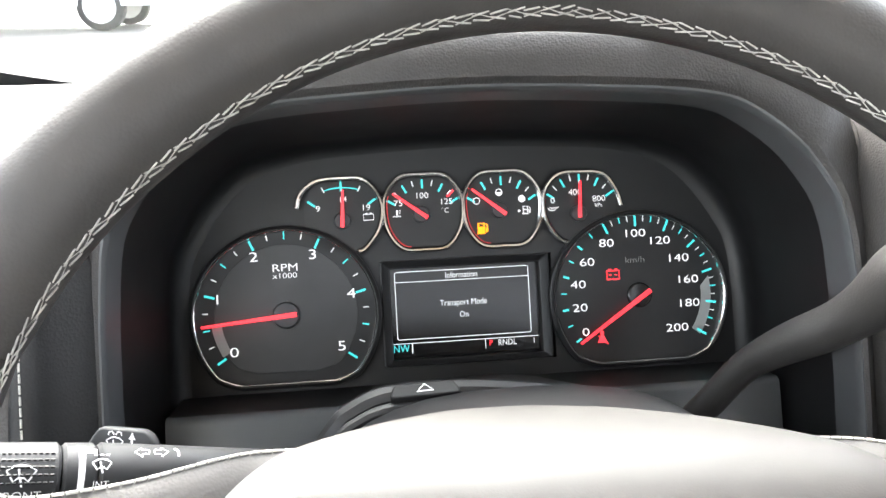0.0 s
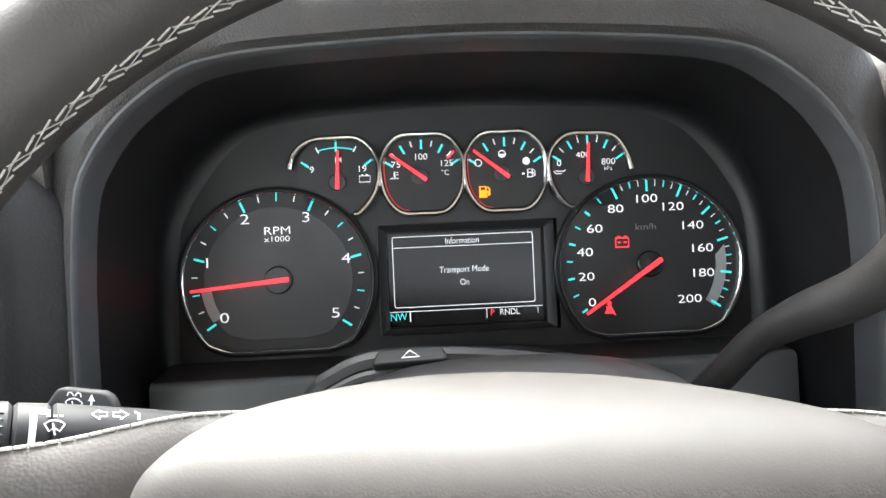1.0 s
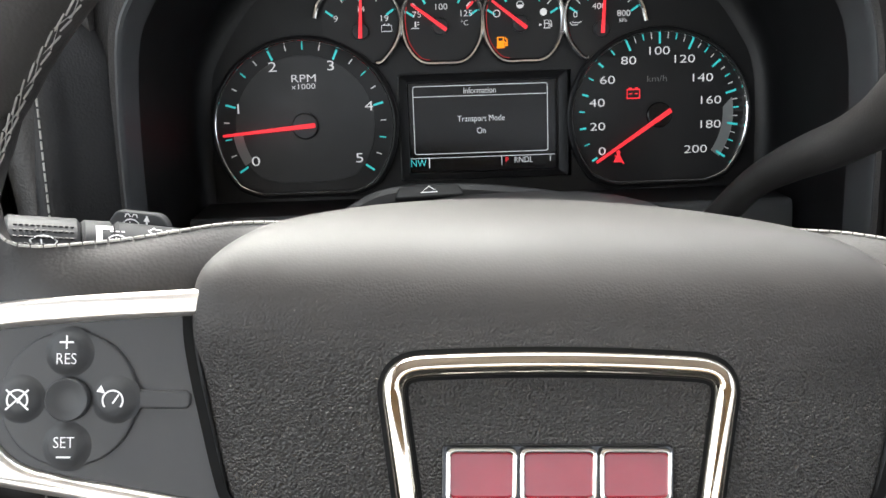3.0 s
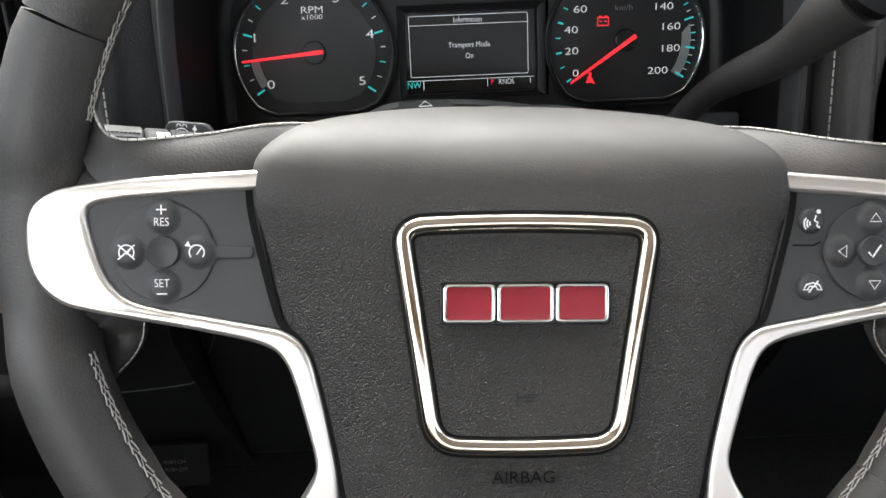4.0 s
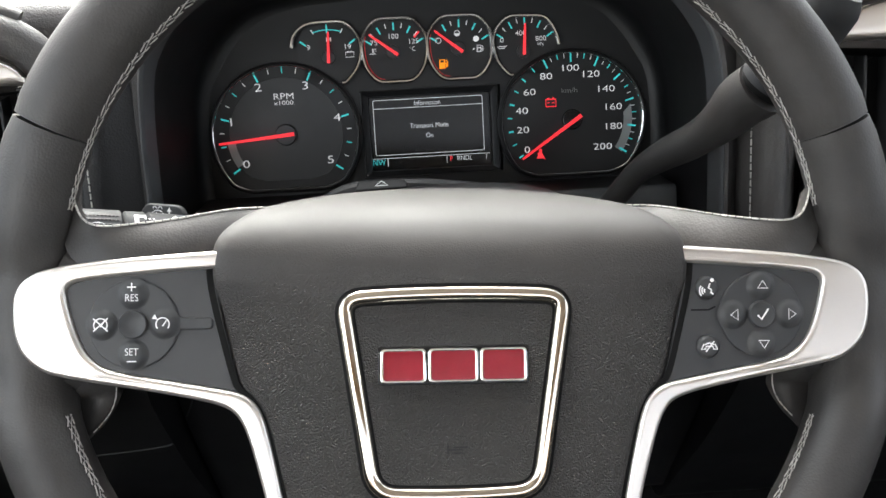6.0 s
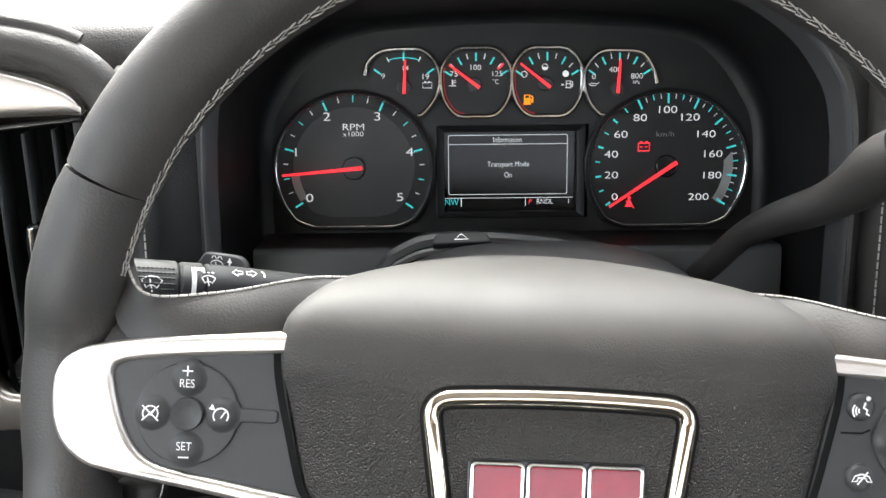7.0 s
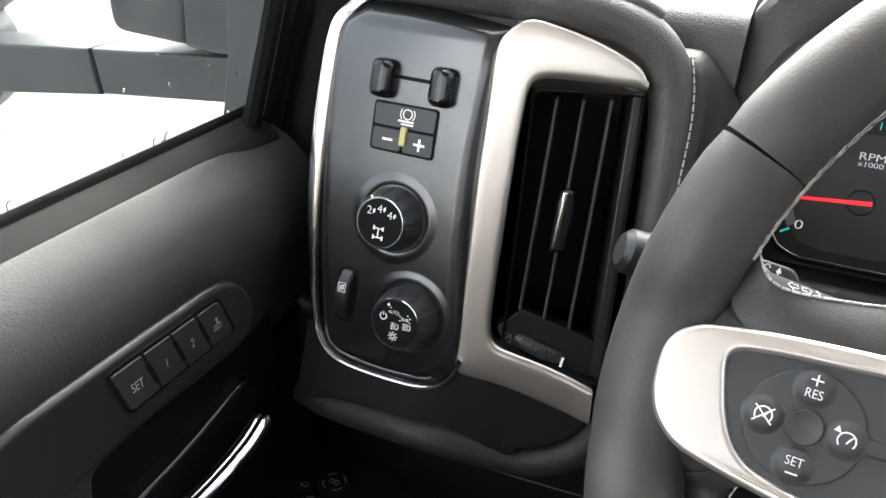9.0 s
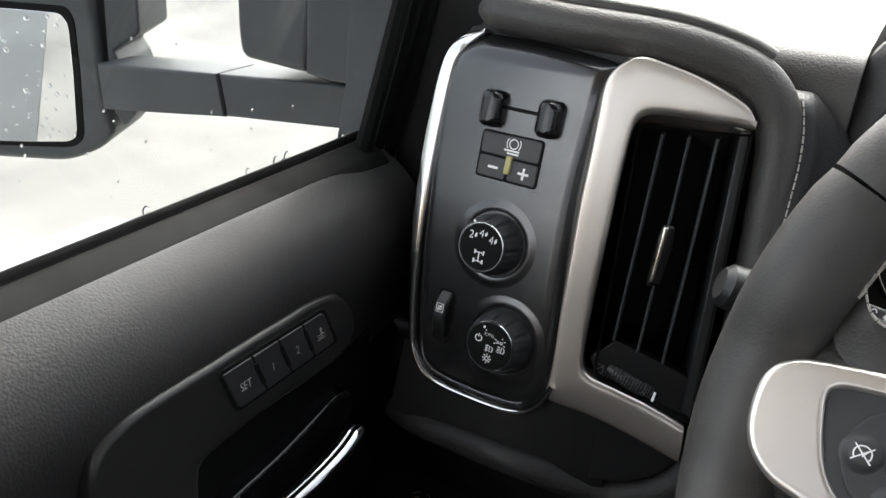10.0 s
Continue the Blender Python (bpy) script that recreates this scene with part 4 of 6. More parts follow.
for dy, dz, r in ((0.0, -0.0062, 0.0062), (-0.007, -0.0085, 0.0035)):
    tube(bm, [inv @ (Vector(p) + Vector((0, dy, dz))) for p in curve([(-0.100, 0.350, 1.330), (-0.0792, 0.358, 1.3600), (-0.069, 0.362, 1.3675), (-0.0528, 0.364, 1.3725), (-0.0198, 0.365, 1.3725), (0.0176, 0.365, 1.3680), (0.043, 0.363, 1.3630), (0.0689, 0.360, 1.3570), (0.095, 0.352, 1.340)], 5, False)], r, r, 10)
part("collar", bm, HARD, column)
hz = place((-0.0380, 0.3605, 1.3722), 0, 73, 3)
bm = plate(rounded([(-17, -4.5), (17, -4.5), (14, 4.5), (-14, 4.5)], 3), -6, 0, 1.2)
bmesh.ops.transform(bm, matrix=inv @ hz, verts=bm.verts)
haz = part("hazard_button", bm, KNEE, column)
bm = stroke(bmesh.new(), [(-3.8, -1.8), (3.8, -1.8), (0, 2.4)], 0.9, 0.3, True)
bmesh.ops.transform(bm, matrix=inv @ hz, verts=bm.verts)
part("triangle", bm, PRINT, haz, "white triangle", 0)

# ---- wiper and signal stalk ----
ST0, ST1 = Vector((-0.0994, 0.3244, 1.3582)), Vector((-0.2202, 0.2743, 1.3990))
stalk = root("signal_stalk", Matrix.Translation(ST0), "black wiper and turn signal stalk with white symbols", "stalk")
ax = (ST1 - ST0).normalized()
side = ax.cross(Vector((0, 0, 1))).normalized()
face = place((0, 0, 0), 0, 0)


def stalk_tube(d0, d1, r0, r1, edge=0.0012, n=28):
    bm = bmesh.new()
    ds = [(d0, r0 - edge), (d0 + edge, r0), (d1 - edge, r1), (d1, r1 - edge)]
    tops = ax.cross(side)
    loops = [[ax * d + side * (r * math.cos(2 * math.pi * j / n)) + tops * (r * math.sin(2 * math.pi * j / n)) for j in range(n)] for d, r in ds]
    rings(bm, loops, True, True)
    return bm


part("arm", stalk_tube(0.0, 0.074, 0.0080, 0.0114), STALKGREY, stalk)
part("switch_ring", stalk_tube(0.0745, 0.086, 0.0113, 0.0113), STALKGREY, stalk)
slv = part("sleeve", stalk_tube(0.0865, 0.112, 0.0116, 0.0116), STALKGREY, stalk, "ribbed twist sleeve")
part("end_cap", stalk_tube(0.1125, 0.137, 0.0116, 0.0100, 0.003), HARD, stalk, "smooth dark end cap")
bm = bmesh.new()
tops = ax.cross(side)
for i in range(11):
    for j in range(5):
        d = 0.0895 + i * 0.0019
        a = radians(250 - j * 13)
        r = 0.0117
        p = ax * d + side * (r * math.cos(a)) + tops * (r * math.sin(a))
        tube(bm, [p - ax * 0.0006, p + ax * 0.0006], 0.0005, 0.0005, 5)
part("grip_dots", bm, HARD, slv)


def on_stalk(bm, d, ang, r):
    """Wrap a flat print in mm onto the stalk's round face: u runs back along the stalk, v round it."""
    for v in bm.verts:
        dd = d - v.co.x
        a = radians(ang) + v.co.y / r
        rr = r + v.co.z
        v.co = ax * dd + side * (rr * math.cos(a)) + tops * (rr * math.sin(a))
    return bm


def wiper_icon(bm, s=1.0):
    stroke(bm, [(-4 * s, 1.5 * s), (-2 * s, 2.8 * s), (0, 3.2 * s), (2 * s, 2.8 * s), (4 * s, 1.5 * s), (2.0 * s, -1.6 * s), (0.8 * s, -0.6 * s), (-0.8 * s, -0.6 * s), (-2.0 * s, -1.6 * s)], 0.55, 0.15, True)
    stroke(bm, [(0.4 * s, -3.2 * s), (0, -1.6 * s), (-0.8 * s, 1.9 * s)], 0.6, 0.2)
    return bm


FACE = 232
part("wiper_symbol", on_stalk(wiper_icon(bmesh.new(), 1.15), 0.099, FACE - 22, 0.0117), PRINT, slv, "white print", 0)
part("front_text", on_stalk(letters(bmesh.new(), "FRONT", 4.2, 0, 0, 0.15), 0.099, FACE - 56, 0.0117), PRINT, slv, "white print", 0)
bm = bmesh.new()
letters(bm, "INT", 3.4, 0, -6.5, 0.15)
wiper_icon(bm, 0.8)
for i in range(3):
    stroke(bm, [(-2.6 + i * 2, 4.2), (-1.4 + i * 2, 4.2)], 0.6, 0.15)
part("interval_symbol", on_stalk(bm, 0.0735, FACE - 8, 0.0116), PRINT, stalk, "white print", 0)
bm = bmesh.new()
patch(bm, [(-1.1, -11), (1.1, -11), (1.1, 7.5), (-1.1, 7.5)], 0.1)
bmesh.ops.subdivide_edges(bm, edges=bm.edges[:], cuts=7, use_grid_fill=True)
patch(bm, [(1.1, 5.5), (5.0, 5.5), (5.0, 7.5), (1.1, 7.5)], 0.1)
part("white_band", on_stalk(bm, 0.080, FACE - 10, 0.0114), PRINT, stalk, "white print", 0)
pad = place((-0.158, 0.311, 1.380), -14, 22)
toM = Matrix.Translation(-ST0)
bm = plate(rounded([(-19, -9), (15.5, -9), (13.8, -1), (12.3, 5), (8.6, 8.7), (-10.8, 9.0), (-16.3, 0.6)], [1, 1, 3, 4, 3, 2.5, 4]), -4, 0, 1.0)
bmesh.ops.transform(bm, matrix=toM @ pad, verts=bm.verts)
lever = part("washer_paddle", bm, STALKGREY, stalk)
bm = wiper_icon(bmesh.new(), 0.85)
for i in (-1, 1):
    stroke(bm, [(i * 0.3, 3.6), (i * 1.2, 4.8), (i * 2.4, 4.6), (i * 2.8, 3.4)], 0.5, 0.2)
stroke(bm, [(7.0, -3.5), (7.0, 3.0)], 0.8, 0.2)
patch(bm, [(7.0, 4.8), (5.6, 2.2), (8.4, 2.2)], 0.2)
bmesh.ops.transform(bm, matrix=toM @ pad @ Matrix.Translation((-0.0035, 0.0030, 0.0002)), verts=bm.verts)
part("washer_symbol", bm, PRINT, lever, "white print", 0)
bm = bmesh.new()
for s in (-1, 1):
    stroke(bm, [(s * 1.0, 1.0), (s * 3.4, 1.0), (s * 3.4, 2.2), (s * 6.0, 0), (s * 3.4, -2.2), (s * 3.4, -1.0), (s * 1.0, -1.0)], 0.5, 0.15, True)
stroke(bm, [(8.4, 1.6), (9.6, 0.2), (9.6, -2.2)], 0.9, 0.15)
part("arrow_symbols", on_stalk(bm, 0.056, FACE + 20, 0.0112), PRINT, stalk, "white print", 0)

# ---- gear lever ----
gear = root("gear_lever", Matrix.Translation((0.105, 0.385, 1.335)), "black column gear lever, thick grip with a button cap", "gear lever")
GP = [(0.1149, 0.4096, 1.3153), (0.1222, 0.4031, 1.3308), (0.1334, 0.3943, 1.3543), (0.1452, 0.3811, 1.3720), (0.1590, 0.3656, 1.3888), (0.1692, 0.3531, 1.4055), (0.1762, 0.3438, 1.4220), (0.1836, 0.3334, 1.4355), (0.1957, 0.3248, 1.4635), (0.2053, 0.3192, 1.4884)]
off = Vector((0.105, 0.385, 1.335))
gp = curve([Vector(p) - off for p in GP], 5, False)
sc = [0.50 + 0.20 * ease(i, 8, 20) + 0.34 * ease(i, 20, 32) for i in range(len(gp))]
bm = tube(bmesh.new(), gp[:35], 0.0165, 0.0150, 24, False, Vector((0, 1, 0)), True, sc[:35])
part("shaft", bm, LEATHER, gear, "", 60)
bm = tube(bmesh.new(), gp[35:], 0.0164, 0.0149, 24, False, Vector((0, 1, 0)), True, sc[35:-2] + [0.93, 0.8])
part("grip_cap", bm, SWITCH, gear)
bm = bmesh.new()
tube(bm, [gp[34].lerp(gp[35], 0.3), gp[35].lerp(gp[36], 0.1)], 0.0158, 0.0143, 24, False, Vector((0, 1, 0)))
part("gap_ring", bm, DEEP, gear)

# ---- steering wheel ----
wheel = root("steering_wheel", WHEEL, "black leather steering wheel, silver spokes and pale stitching", "steering wheel")
RC, RR, RT = Vector((1.2, 5.5)), 187.0, 17.5


def rim_dip(y):
    """The rim leans a little toward the driver at its top (mm)."""
    return -6.5 + 0.038 * y + 7.5 * ease(y, 30, 120)


def rim_path(a0, a1, n):
    pts = []
    for i in range(n + 1):
        a = radians(a0 + (a1 - a0) * i / n)
        x, y = RC.x + RR * math.cos(a), RC.y + RR * math.sin(a)
        sink = 7.5 * (1 - ease(abs(y + 1), 20, 48))
        pts.append(Vector((x, y, rim_dip(y) - sink)) * MM)
    return pts


def rim_piece(a0, a1, name):
    n = max(8, int(abs(a1 - a0) / 2.5))
    path = rim_path(a0, a1, n)
    ends = [1.0] * (n + 1)
    ends[0] = ends[-1] = 0.955
    return part(name, tube(bmesh.new(), path, RT * MM, RT * MM * 0.92, 28, False, Vector((0, 0, 1)), True, ends), LEATHER, wheel)


SEAM = 24.5
rim_piece(SEAM + 0.15, 180 - SEAM - 0.15, "rim")
rim_piece(180 - SEAM + 0.15, 180 + 34, "rim")
rim_piece(180 + 34.3, 360 - 34.3, "rim")
rim_piece(360 - 34, 360 + SEAM - 0.15, "rim")


def at_rim(ang, tw):
    t = radians(tw)
    r = RR - (RT + 0.15) * math.cos(t)
    y = RC.y + r * math.sin(radians(ang))
    w = RT * 0.92 * math.sin(t) + 0.2 + rim_dip(y)
    return Vector((RC.x + r * math.cos(radians(ang)), y, w)) * MM


def cross_stitch(a0, a1, tw0, tw1, name="stitching"):
    """Two rows of slanting dashes on both sides of the rim's seam, with thin threads that cross between them."""
    bm = bmesh.new()
    n = int(abs(a1 - a0) / 1.75)
    step = (a1 - a0) / n
    for i in range(n):
        a = a0 + step * i
        mid = tw0 + (tw1 - tw0) * i / n
        for s in (1, -1):
            j1, j2, j3 = (random.uniform(-1, 1) for _ in range(3))
            p = at_rim(a + 0.1 * step * j1, mid + s * (2.4 + 0.7 * j2))
            q = at_rim(a + step * (0.92 + 0.08 * j3), mid + s * (6.0 + 0.7 * j1))
            h = (p + q) / 2
            h += (h - Vector((RC.x * MM, RC.y * MM, 0))).normalized() * -0.0002 + Vector((0, 0, 0.0003))
            tube(bm, [p, h, q], 0.00031, 0.00031, 5)
            if i % 2 == (s > 0) or i < 6:
                p2, q2 = at_rim(a, mid + s * 5.5), at_rim(a + step * 1.3, mid - s * 3.5)
                tube(bm, [p2, (p2 + q2) / 2, q2], 0.00019, 0.00019, 5)
    return part(name, bm, RIMTHREAD, wheel, "pale crossed thread")


cross_stitch(14.5, 90, 4, 22)
cross_stitch(165.5, 90, 12, 24)
cross_stitch(195, 262, 23, 25)
cross_stitch(342, 278, 8, 14)

SPOKE = [(80, 22), (118, 22), (140, 27), (152, 31), (160, 37), (165, 46), (170, 58), (179, 64), (184, 20), (184, -28), (174, -58), (160.5, -50.5), (153.5, -43), (149.6, -36), (147, -29), (140, -27), (130, -28), (104, -34), (92, -42), (80, -40)]
# upper edge of the leather spoke and the line where it meets the trim: across, up, out (mm)
HEM = [(76, 51.8, -32), (92, 51.4, -28), (102, 50.0, -22), (112, 47.5, -15), (122, 45.0, -9), (134, 43.0, -4), (148, 41.6, -1), (155.5, 43.0, -0.5), (160, 48, -1.5), (164, 58, -3.5)]
FOLD = [(76, 22, -19), (92, 22, -15), (102, 23, -9.5), (112, 23, -3.5), (122, 22, 2), (134, 22, 4.8), (150, 22, 4), (163, 28, -1), (169, 41, -5), (172, 56, -8)]
TRIM = [(98.5, 30.0), (108, 29.3), (133, 27.6), (151, 26), (165, 24), (174.5, 22), (181, 17.6), (183.8, 12), (184.3, 4), (183.4, -5), (180.5, -12), (175.8, -17), (170, -20.6), (160, -23), (145, -25.8), (130, -28.4), (111, -32.2), (101, -34.6), (94, -37.5), (90, -43), (87, -51), (83.8, -62.5), (81, -73), (79.2, -81.5), (80.4, -87), (84, -94), (89, -102), (104, -146), (78, -152), (69.5, -122), (70.5, -100), (70.8, -90), (71.8, -81), (74.2, -69), (77.2, -55), (80.2, -43), (82.5, -37), (86.5, -32.4), (92, -29.6), (97.5, -28.6), (114.5, -25.4), (131, -22.4), (145, -19.4), (151, -15.8), (155.5, -10.2), (159, -1.8), (161.4, 7), (162.6, 13), (161.2, 16), (158, 17.4), (147.5, 19), (120, 21.2), (108, 21.9), (98.0, 22.6)]
POCKET = [(104, 23.2), (120, 22.2), (147.5, 19.9), (158, 18.3), (162, 16.7), (163.6, 13.4), (162.3, 7), (159.9, -2.2), (156.2, -10.8), (151.6, -16.6), (145.3, -20.4), (131, -23.4), (114.5, -26.4), (97, -29.6), (90, -31), (97, -2), (101, 18)]
AIR = [(0, 65.2), (29, 63.8), (53.2, 59.8), (73.5, 54.7), (88, 49.8), (96.7, 42.6), (102.6, 35.2), (103.6, 26), (103.2, 16), (101, 5), (98, -7), (95.2, -18.5), (92.2, -28.6), (86.2, -33.3), (82.2, -40), (79.4, -49), (76, -63), (72.6, -77), (70.2, -91.5), (68, -102), (64, -135), (55, -152), (0, -156)]


def sym(half):
    return [Vector(p) for p in half] + [Vector((-p[0], p[1])) for p in reversed(half) if p[0] > 1]


for s in (1, -1):
    fx = (lambda o: [Vector(p) for p in o]) if s == 1 else flip
    bm = bmesh.new()
    o = curve(SPOKE, 4) if s == 1 else flip(curve(SPOKE, 4))
    slab(bm, o, -3.6, 4.5, 7.9, 6)
    for vert in bm.verts:
        vert.co.z -= 0.026 * (1 - ease(abs(vert.co.x), 0.088, 0.126)) + 0.008 * ease(abs(vert.co.x), 0.150, 0.176) + 0.006 * ease(vert.co.y, 0.02, 0.034) + 0.018 * ease(-vert.co.y, 0.022, 0.034)
    under = [Vector((s * u, v, w)) * MM for u, v, w in [(147.2, -28, -11), (149.2, -35.5, -15), (153.1, -42.5, -17), (160.1, -50, -18)]]
    part("lower_stitching", stitches(curve(under, 5, False), 0.0034, 0.0027, 0.00035), THREAD, wheel, "pale thread")
    hem, fold = curve([Vector(p) for p in HEM], 4, False), curve([Vector(p) for p in FOLD], 4, False)
    rows = [[p + Vector((0, -3.5, -9)) for p in hem], [p + Vector((0, -1.0, -3.2)) for p in hem], [p + Vector((0, -0.1, -1.0)) for p in hem]]
    for k in range(9):
        k /= 8
        rows.append([Vector((a.x + (b.x - a.x) * k, a.y + (b.y - a.y) * k, a.z + (b.z - a.z) * (1 - (1 - k) ** 2.2))) for a, b in zip(hem, fold)])
    rings(bm, [[Vector((s * p.x, p.y, p.z)) * MM for p in r] for r in rows], False, False, closed=False)
    part("spoke", bm, LEATHER, wheel, "leather-wrapped spoke")
    bm = bmesh.new()
    o = fx(rounded([Vector(p) for p in TRIM], [1] + [5] * (len(TRIM) - 2) + [1], 3))
    slab(bm, o, -12, 7.2, 2.2, 5)
    for vert in bm.verts:
        f = ease(abs(vert.co.x), 0.145, 0.182)
        vert.co.x *= 1 - 0.004 * f
        vert.co.z += 0.001 * f
    part("spoke_trim", bm, SILVER, wheel, "satin silver spoke trim")
    bm = bmesh.new()
    o = fx(rounded([Vector(p) for p in POCKET], [1] + [5] * 13 + [1, 2, 1], 3))
    slab(bm, inset(o, 0.5), -10, 5.2, 0.7, 2)
    pad = part("switch_pad", bm, PADGREY, wheel, "cruise control switch pad" if s == -1 else "menu switch pad")
    c = Vector((s * 134.6, -0.6))
    # raised dish with a tongue toward the hub
    o = oval(0, 0, 18.5, None, 46, 188, 532)
    o += [Vector((-22.5, 2.4)), Vector((-31.5, 2.4)), Vector((-32.6, 1.4)), Vector((-32.6, -1.6)), Vector((-31.5, -2.6)), Vector((-22.5, -2.6))][::1]
    o = [Vector((c.x + s * p.x, c.y + p.y)) for p in o]
    if s == 1:
        part("slot", stroke(bmesh.new(), [(c.x - 31, c.y + 2.2), (c.x - 23, c.y + 2.2), (c.x - 20, c.y + 3.6)], 0.7, 5.35), DEEP, pad, "", 0)
        o = [Vector((c.x + p.x, c.y + p.y)) for p in oval(0, 0, 18.5, None, 52)]
    bm = plate(o if s == 1 else o[::-1], 5.0, 6.3, 0.7, 3)
    part("dish", bm, PADGREY, pad)
    for du, dv, r in ((0, 12.6, 5.6), (0, -12.6, 5.6), (12.6, 0, 5.6), (-12.6, 0, 5.6)):
        bm = bmesh.new()
        rings(bm, [lift(oval(c.x + du, c.y + dv, r * k, None, 28), w) for k, w in ((1.25, 6.2), (1.08, 6.45), (0.95, 7.0), (0.82, 7.6), (0.66, 8.05), (0.45, 8.3), (0.2, 8.4))], False, True)
        part("button", bm, PADGREY, pad, "", 60)
    bm = bmesh.new()
    rings(bm, [lift(oval(c.x, c.y, r, None, 32), w) for r, w in ((6.0, 6.2), (5.9, 7.6), (5.5, 8.0), (5.0, 7.9), (3.6, 7.3), (1.6, 7.0))], False, True)
    part("centre_button", bm, PADGREY, pad, "", 50)
    def print_mark(bm):
        part("symbol", bm, PRINT, pad, "white print", 0)

    if s == -1:
        bm = letters(bmesh.new(), "RES", 4.3, c.x, c.y + 11.0, 8.7, stretch=0.85)
        stroke(bm, [(c.x - 1.9, c.y + 15.6), (c.x + 1.9, c.y + 15.6)], 0.5, 8.65)
        stroke(bm, [(c.x, c.y + 13.8), (c.x, c.y + 17.4)], 0.5, 8.65)
        print_mark(bm)
        bm = letters(bmesh.new(), "SET", 4.3, c.x, c.y - 11.4, 8.7, stretch=0.85)
        stroke(bm, [(c.x - 1.9, c.y - 15.2), (c.x + 1.9, c.y - 15.2)], 0.5, 8.65)
        print_mark(bm)
        for k in (-12.6, 12.6):
            bm = bmesh.new()
            q = Vector((c.x + k, c.y))
            stroke(bm, oval(q.x, q.y, 2.7, None, 18, -40, 220), 0.5, 8.65)
            stroke(bm, [(q.x, q.y - 0.8), (q.x + 1.6, q.y + 1.6)], 0.5, 8.65)
            if k < 0:
                stroke(bm, [(q.x - 3.0, q.y - 2.6), (q.x + 3.0, q.y + 2.8)], 0.5, 8.7)
                stroke(bm, [(q.x - 3.0, q.y + 2.8), (q.x + 3.0, q.y - 2.6)], 0.5, 8.7)
            else:
                patch(bm, [(q.x - 4.4, q.y + 2.4), (q.x - 2.0, q.y + 1.9), (q.x - 3.1, q.y + 4.2)], 8.7)
            print_mark(bm)
    else:
        for dx, dy in ((0, 1), (0, -1), (1, 0), (-1, 0)):
            q = c + Vector((dx, dy)) * 12.8
            d, n = Vector((dx, dy)), Vector((-dy, dx))
            print_mark(stroke(bmesh.new(), [q + d * 1.8, q - d * 1.4 + n * 2.3, q - d * 1.4 - n * 2.3], 0.5, 8.65, True))
        print_mark(stroke(bmesh.new(), [(c.x - 2.3, c.y - 0.3), (c.x - 0.6, c.y - 2.2), (c.x + 2.6, c.y + 2.4)], 0.8, 8.0))
    if s == 1:
        for k, v in (("voice", 11.2), ("phone", -14.5)):
            q = Vector((110.6, v))
            bm = plate(oval(q.x, q.y, 5.2, None, 28), 5.0, 7.4, 2.2, 5)
            part("button", bm, PADGREY, pad)
            bm = bmesh.new()
            if k == "voice":
                patch(bm, oval(q.x + 1.9, q.y + 3.4, 0.9, None, 10), 7.6)
                stroke(bm, [(q.x + 0.9, q.y + 2.0), (q.x + 0.2, q.y), (q.x + 1.6, q.y - 0.8), (q.x + 1.2, q.y - 2.0), (q.x + 2.4, q.y - 2.8)], 0.7, 7.6)
                for i in range(3):
                    stroke(bm, oval(q.x - 0.4, q.y - 1.2, 1.2 + i * 1.1, None, 6, 140, 220), 0.6, 7.6)
            else:
                stroke(bm, [(q.x - 3.6, q.y - 1.0), (q.x - 2.6, q.y + 1.0), (q.x, q.y + 1.8), (q.x + 2.6, q.y + 1.0), (q.x + 3.6, q.y - 1.0), (q.x + 1.8, q.y - 0.8), (q.x + 1.4, q.y + 0.4), (q.x - 1.4, q.y + 0.4), (q.x - 1.8, q.y - 0.8)], 0.6, 7.6, True)
                stroke(bm, [(q.x - 1.6, q.y - 2.0), (q.x + 2.2, q.y + 2.6)], 0.6, 7.6)
            part("symbol", bm, PRINT, pad, "white print", 0)

# airbag cover: a padded shield whose top rolls away from the driver
bm = bmesh.new()
o = [Vector(p) for p in rounded(sym(AIR), 8, 4)]
cen = Vector((0, -25))
loops = []
for s, wf in ((1.0, -16), (1.0, -2), (0.996, 3.0), (0.985, 6.6), (0.965, 8.6), (0.93, 9.6), (0.86, 10.1), (0.74, 10.3), (0.58, 10.4), (0.42, 10.4), (0.2, 10.4)):
    lp = []
    for p in o:
        q = cen + (p - cen) * s
        # the upper edge falls back, the sides less so
        up = max(0.0, (q.y - 19.6) / 48.2)
        w = wf - 90.8 * up ** 3.04 - 4.0 * (abs(q.x) / 100) ** 2.6 * (1 - 0.9 * ease(q.y, 4, 20))
        lp.append(Vector((q.x * MM, q.y * MM, w * MM)))
    loops.append(lp)
loops.insert(0, [p + Vector((0, 0, -0.012)) for p in loops[0]])
rings(bm, loops, False, True)
gap = bmesh.new()
go = [Vector((p.x * (1 + 0.013 * ease(abs(p.x), 55, 90) * (1 - ease(p.y, 24, 34))), p.y)) for p in o]
drop = lambda p: 90.8 * max(0.0, (p.y - 19.6) / 48.2) ** 3.04 + 9 * ease(p.y, 22, 34)
rings(gap, [[Vector((p.x, p.y, w - drop(p))) * MM for p in inset(go, d)] for d, w in ((0.0, -14), (0.0, 5.7), (2.6, 5.4))], False, False)
part("gap_seal", gap, DEEP, wheel, "", 60)
cover = part("airbag_cover", bm, AIRBAG, wheel, "grained dark vinyl airbag cover", 60)
o = rounded([Vector(p) for p in [(49.6, 11.6), (36.6, -75.0), (-37.4, -75.0), (-50.6, 11.6)]], [12, 12, 12, 12], 8)
o2 = []
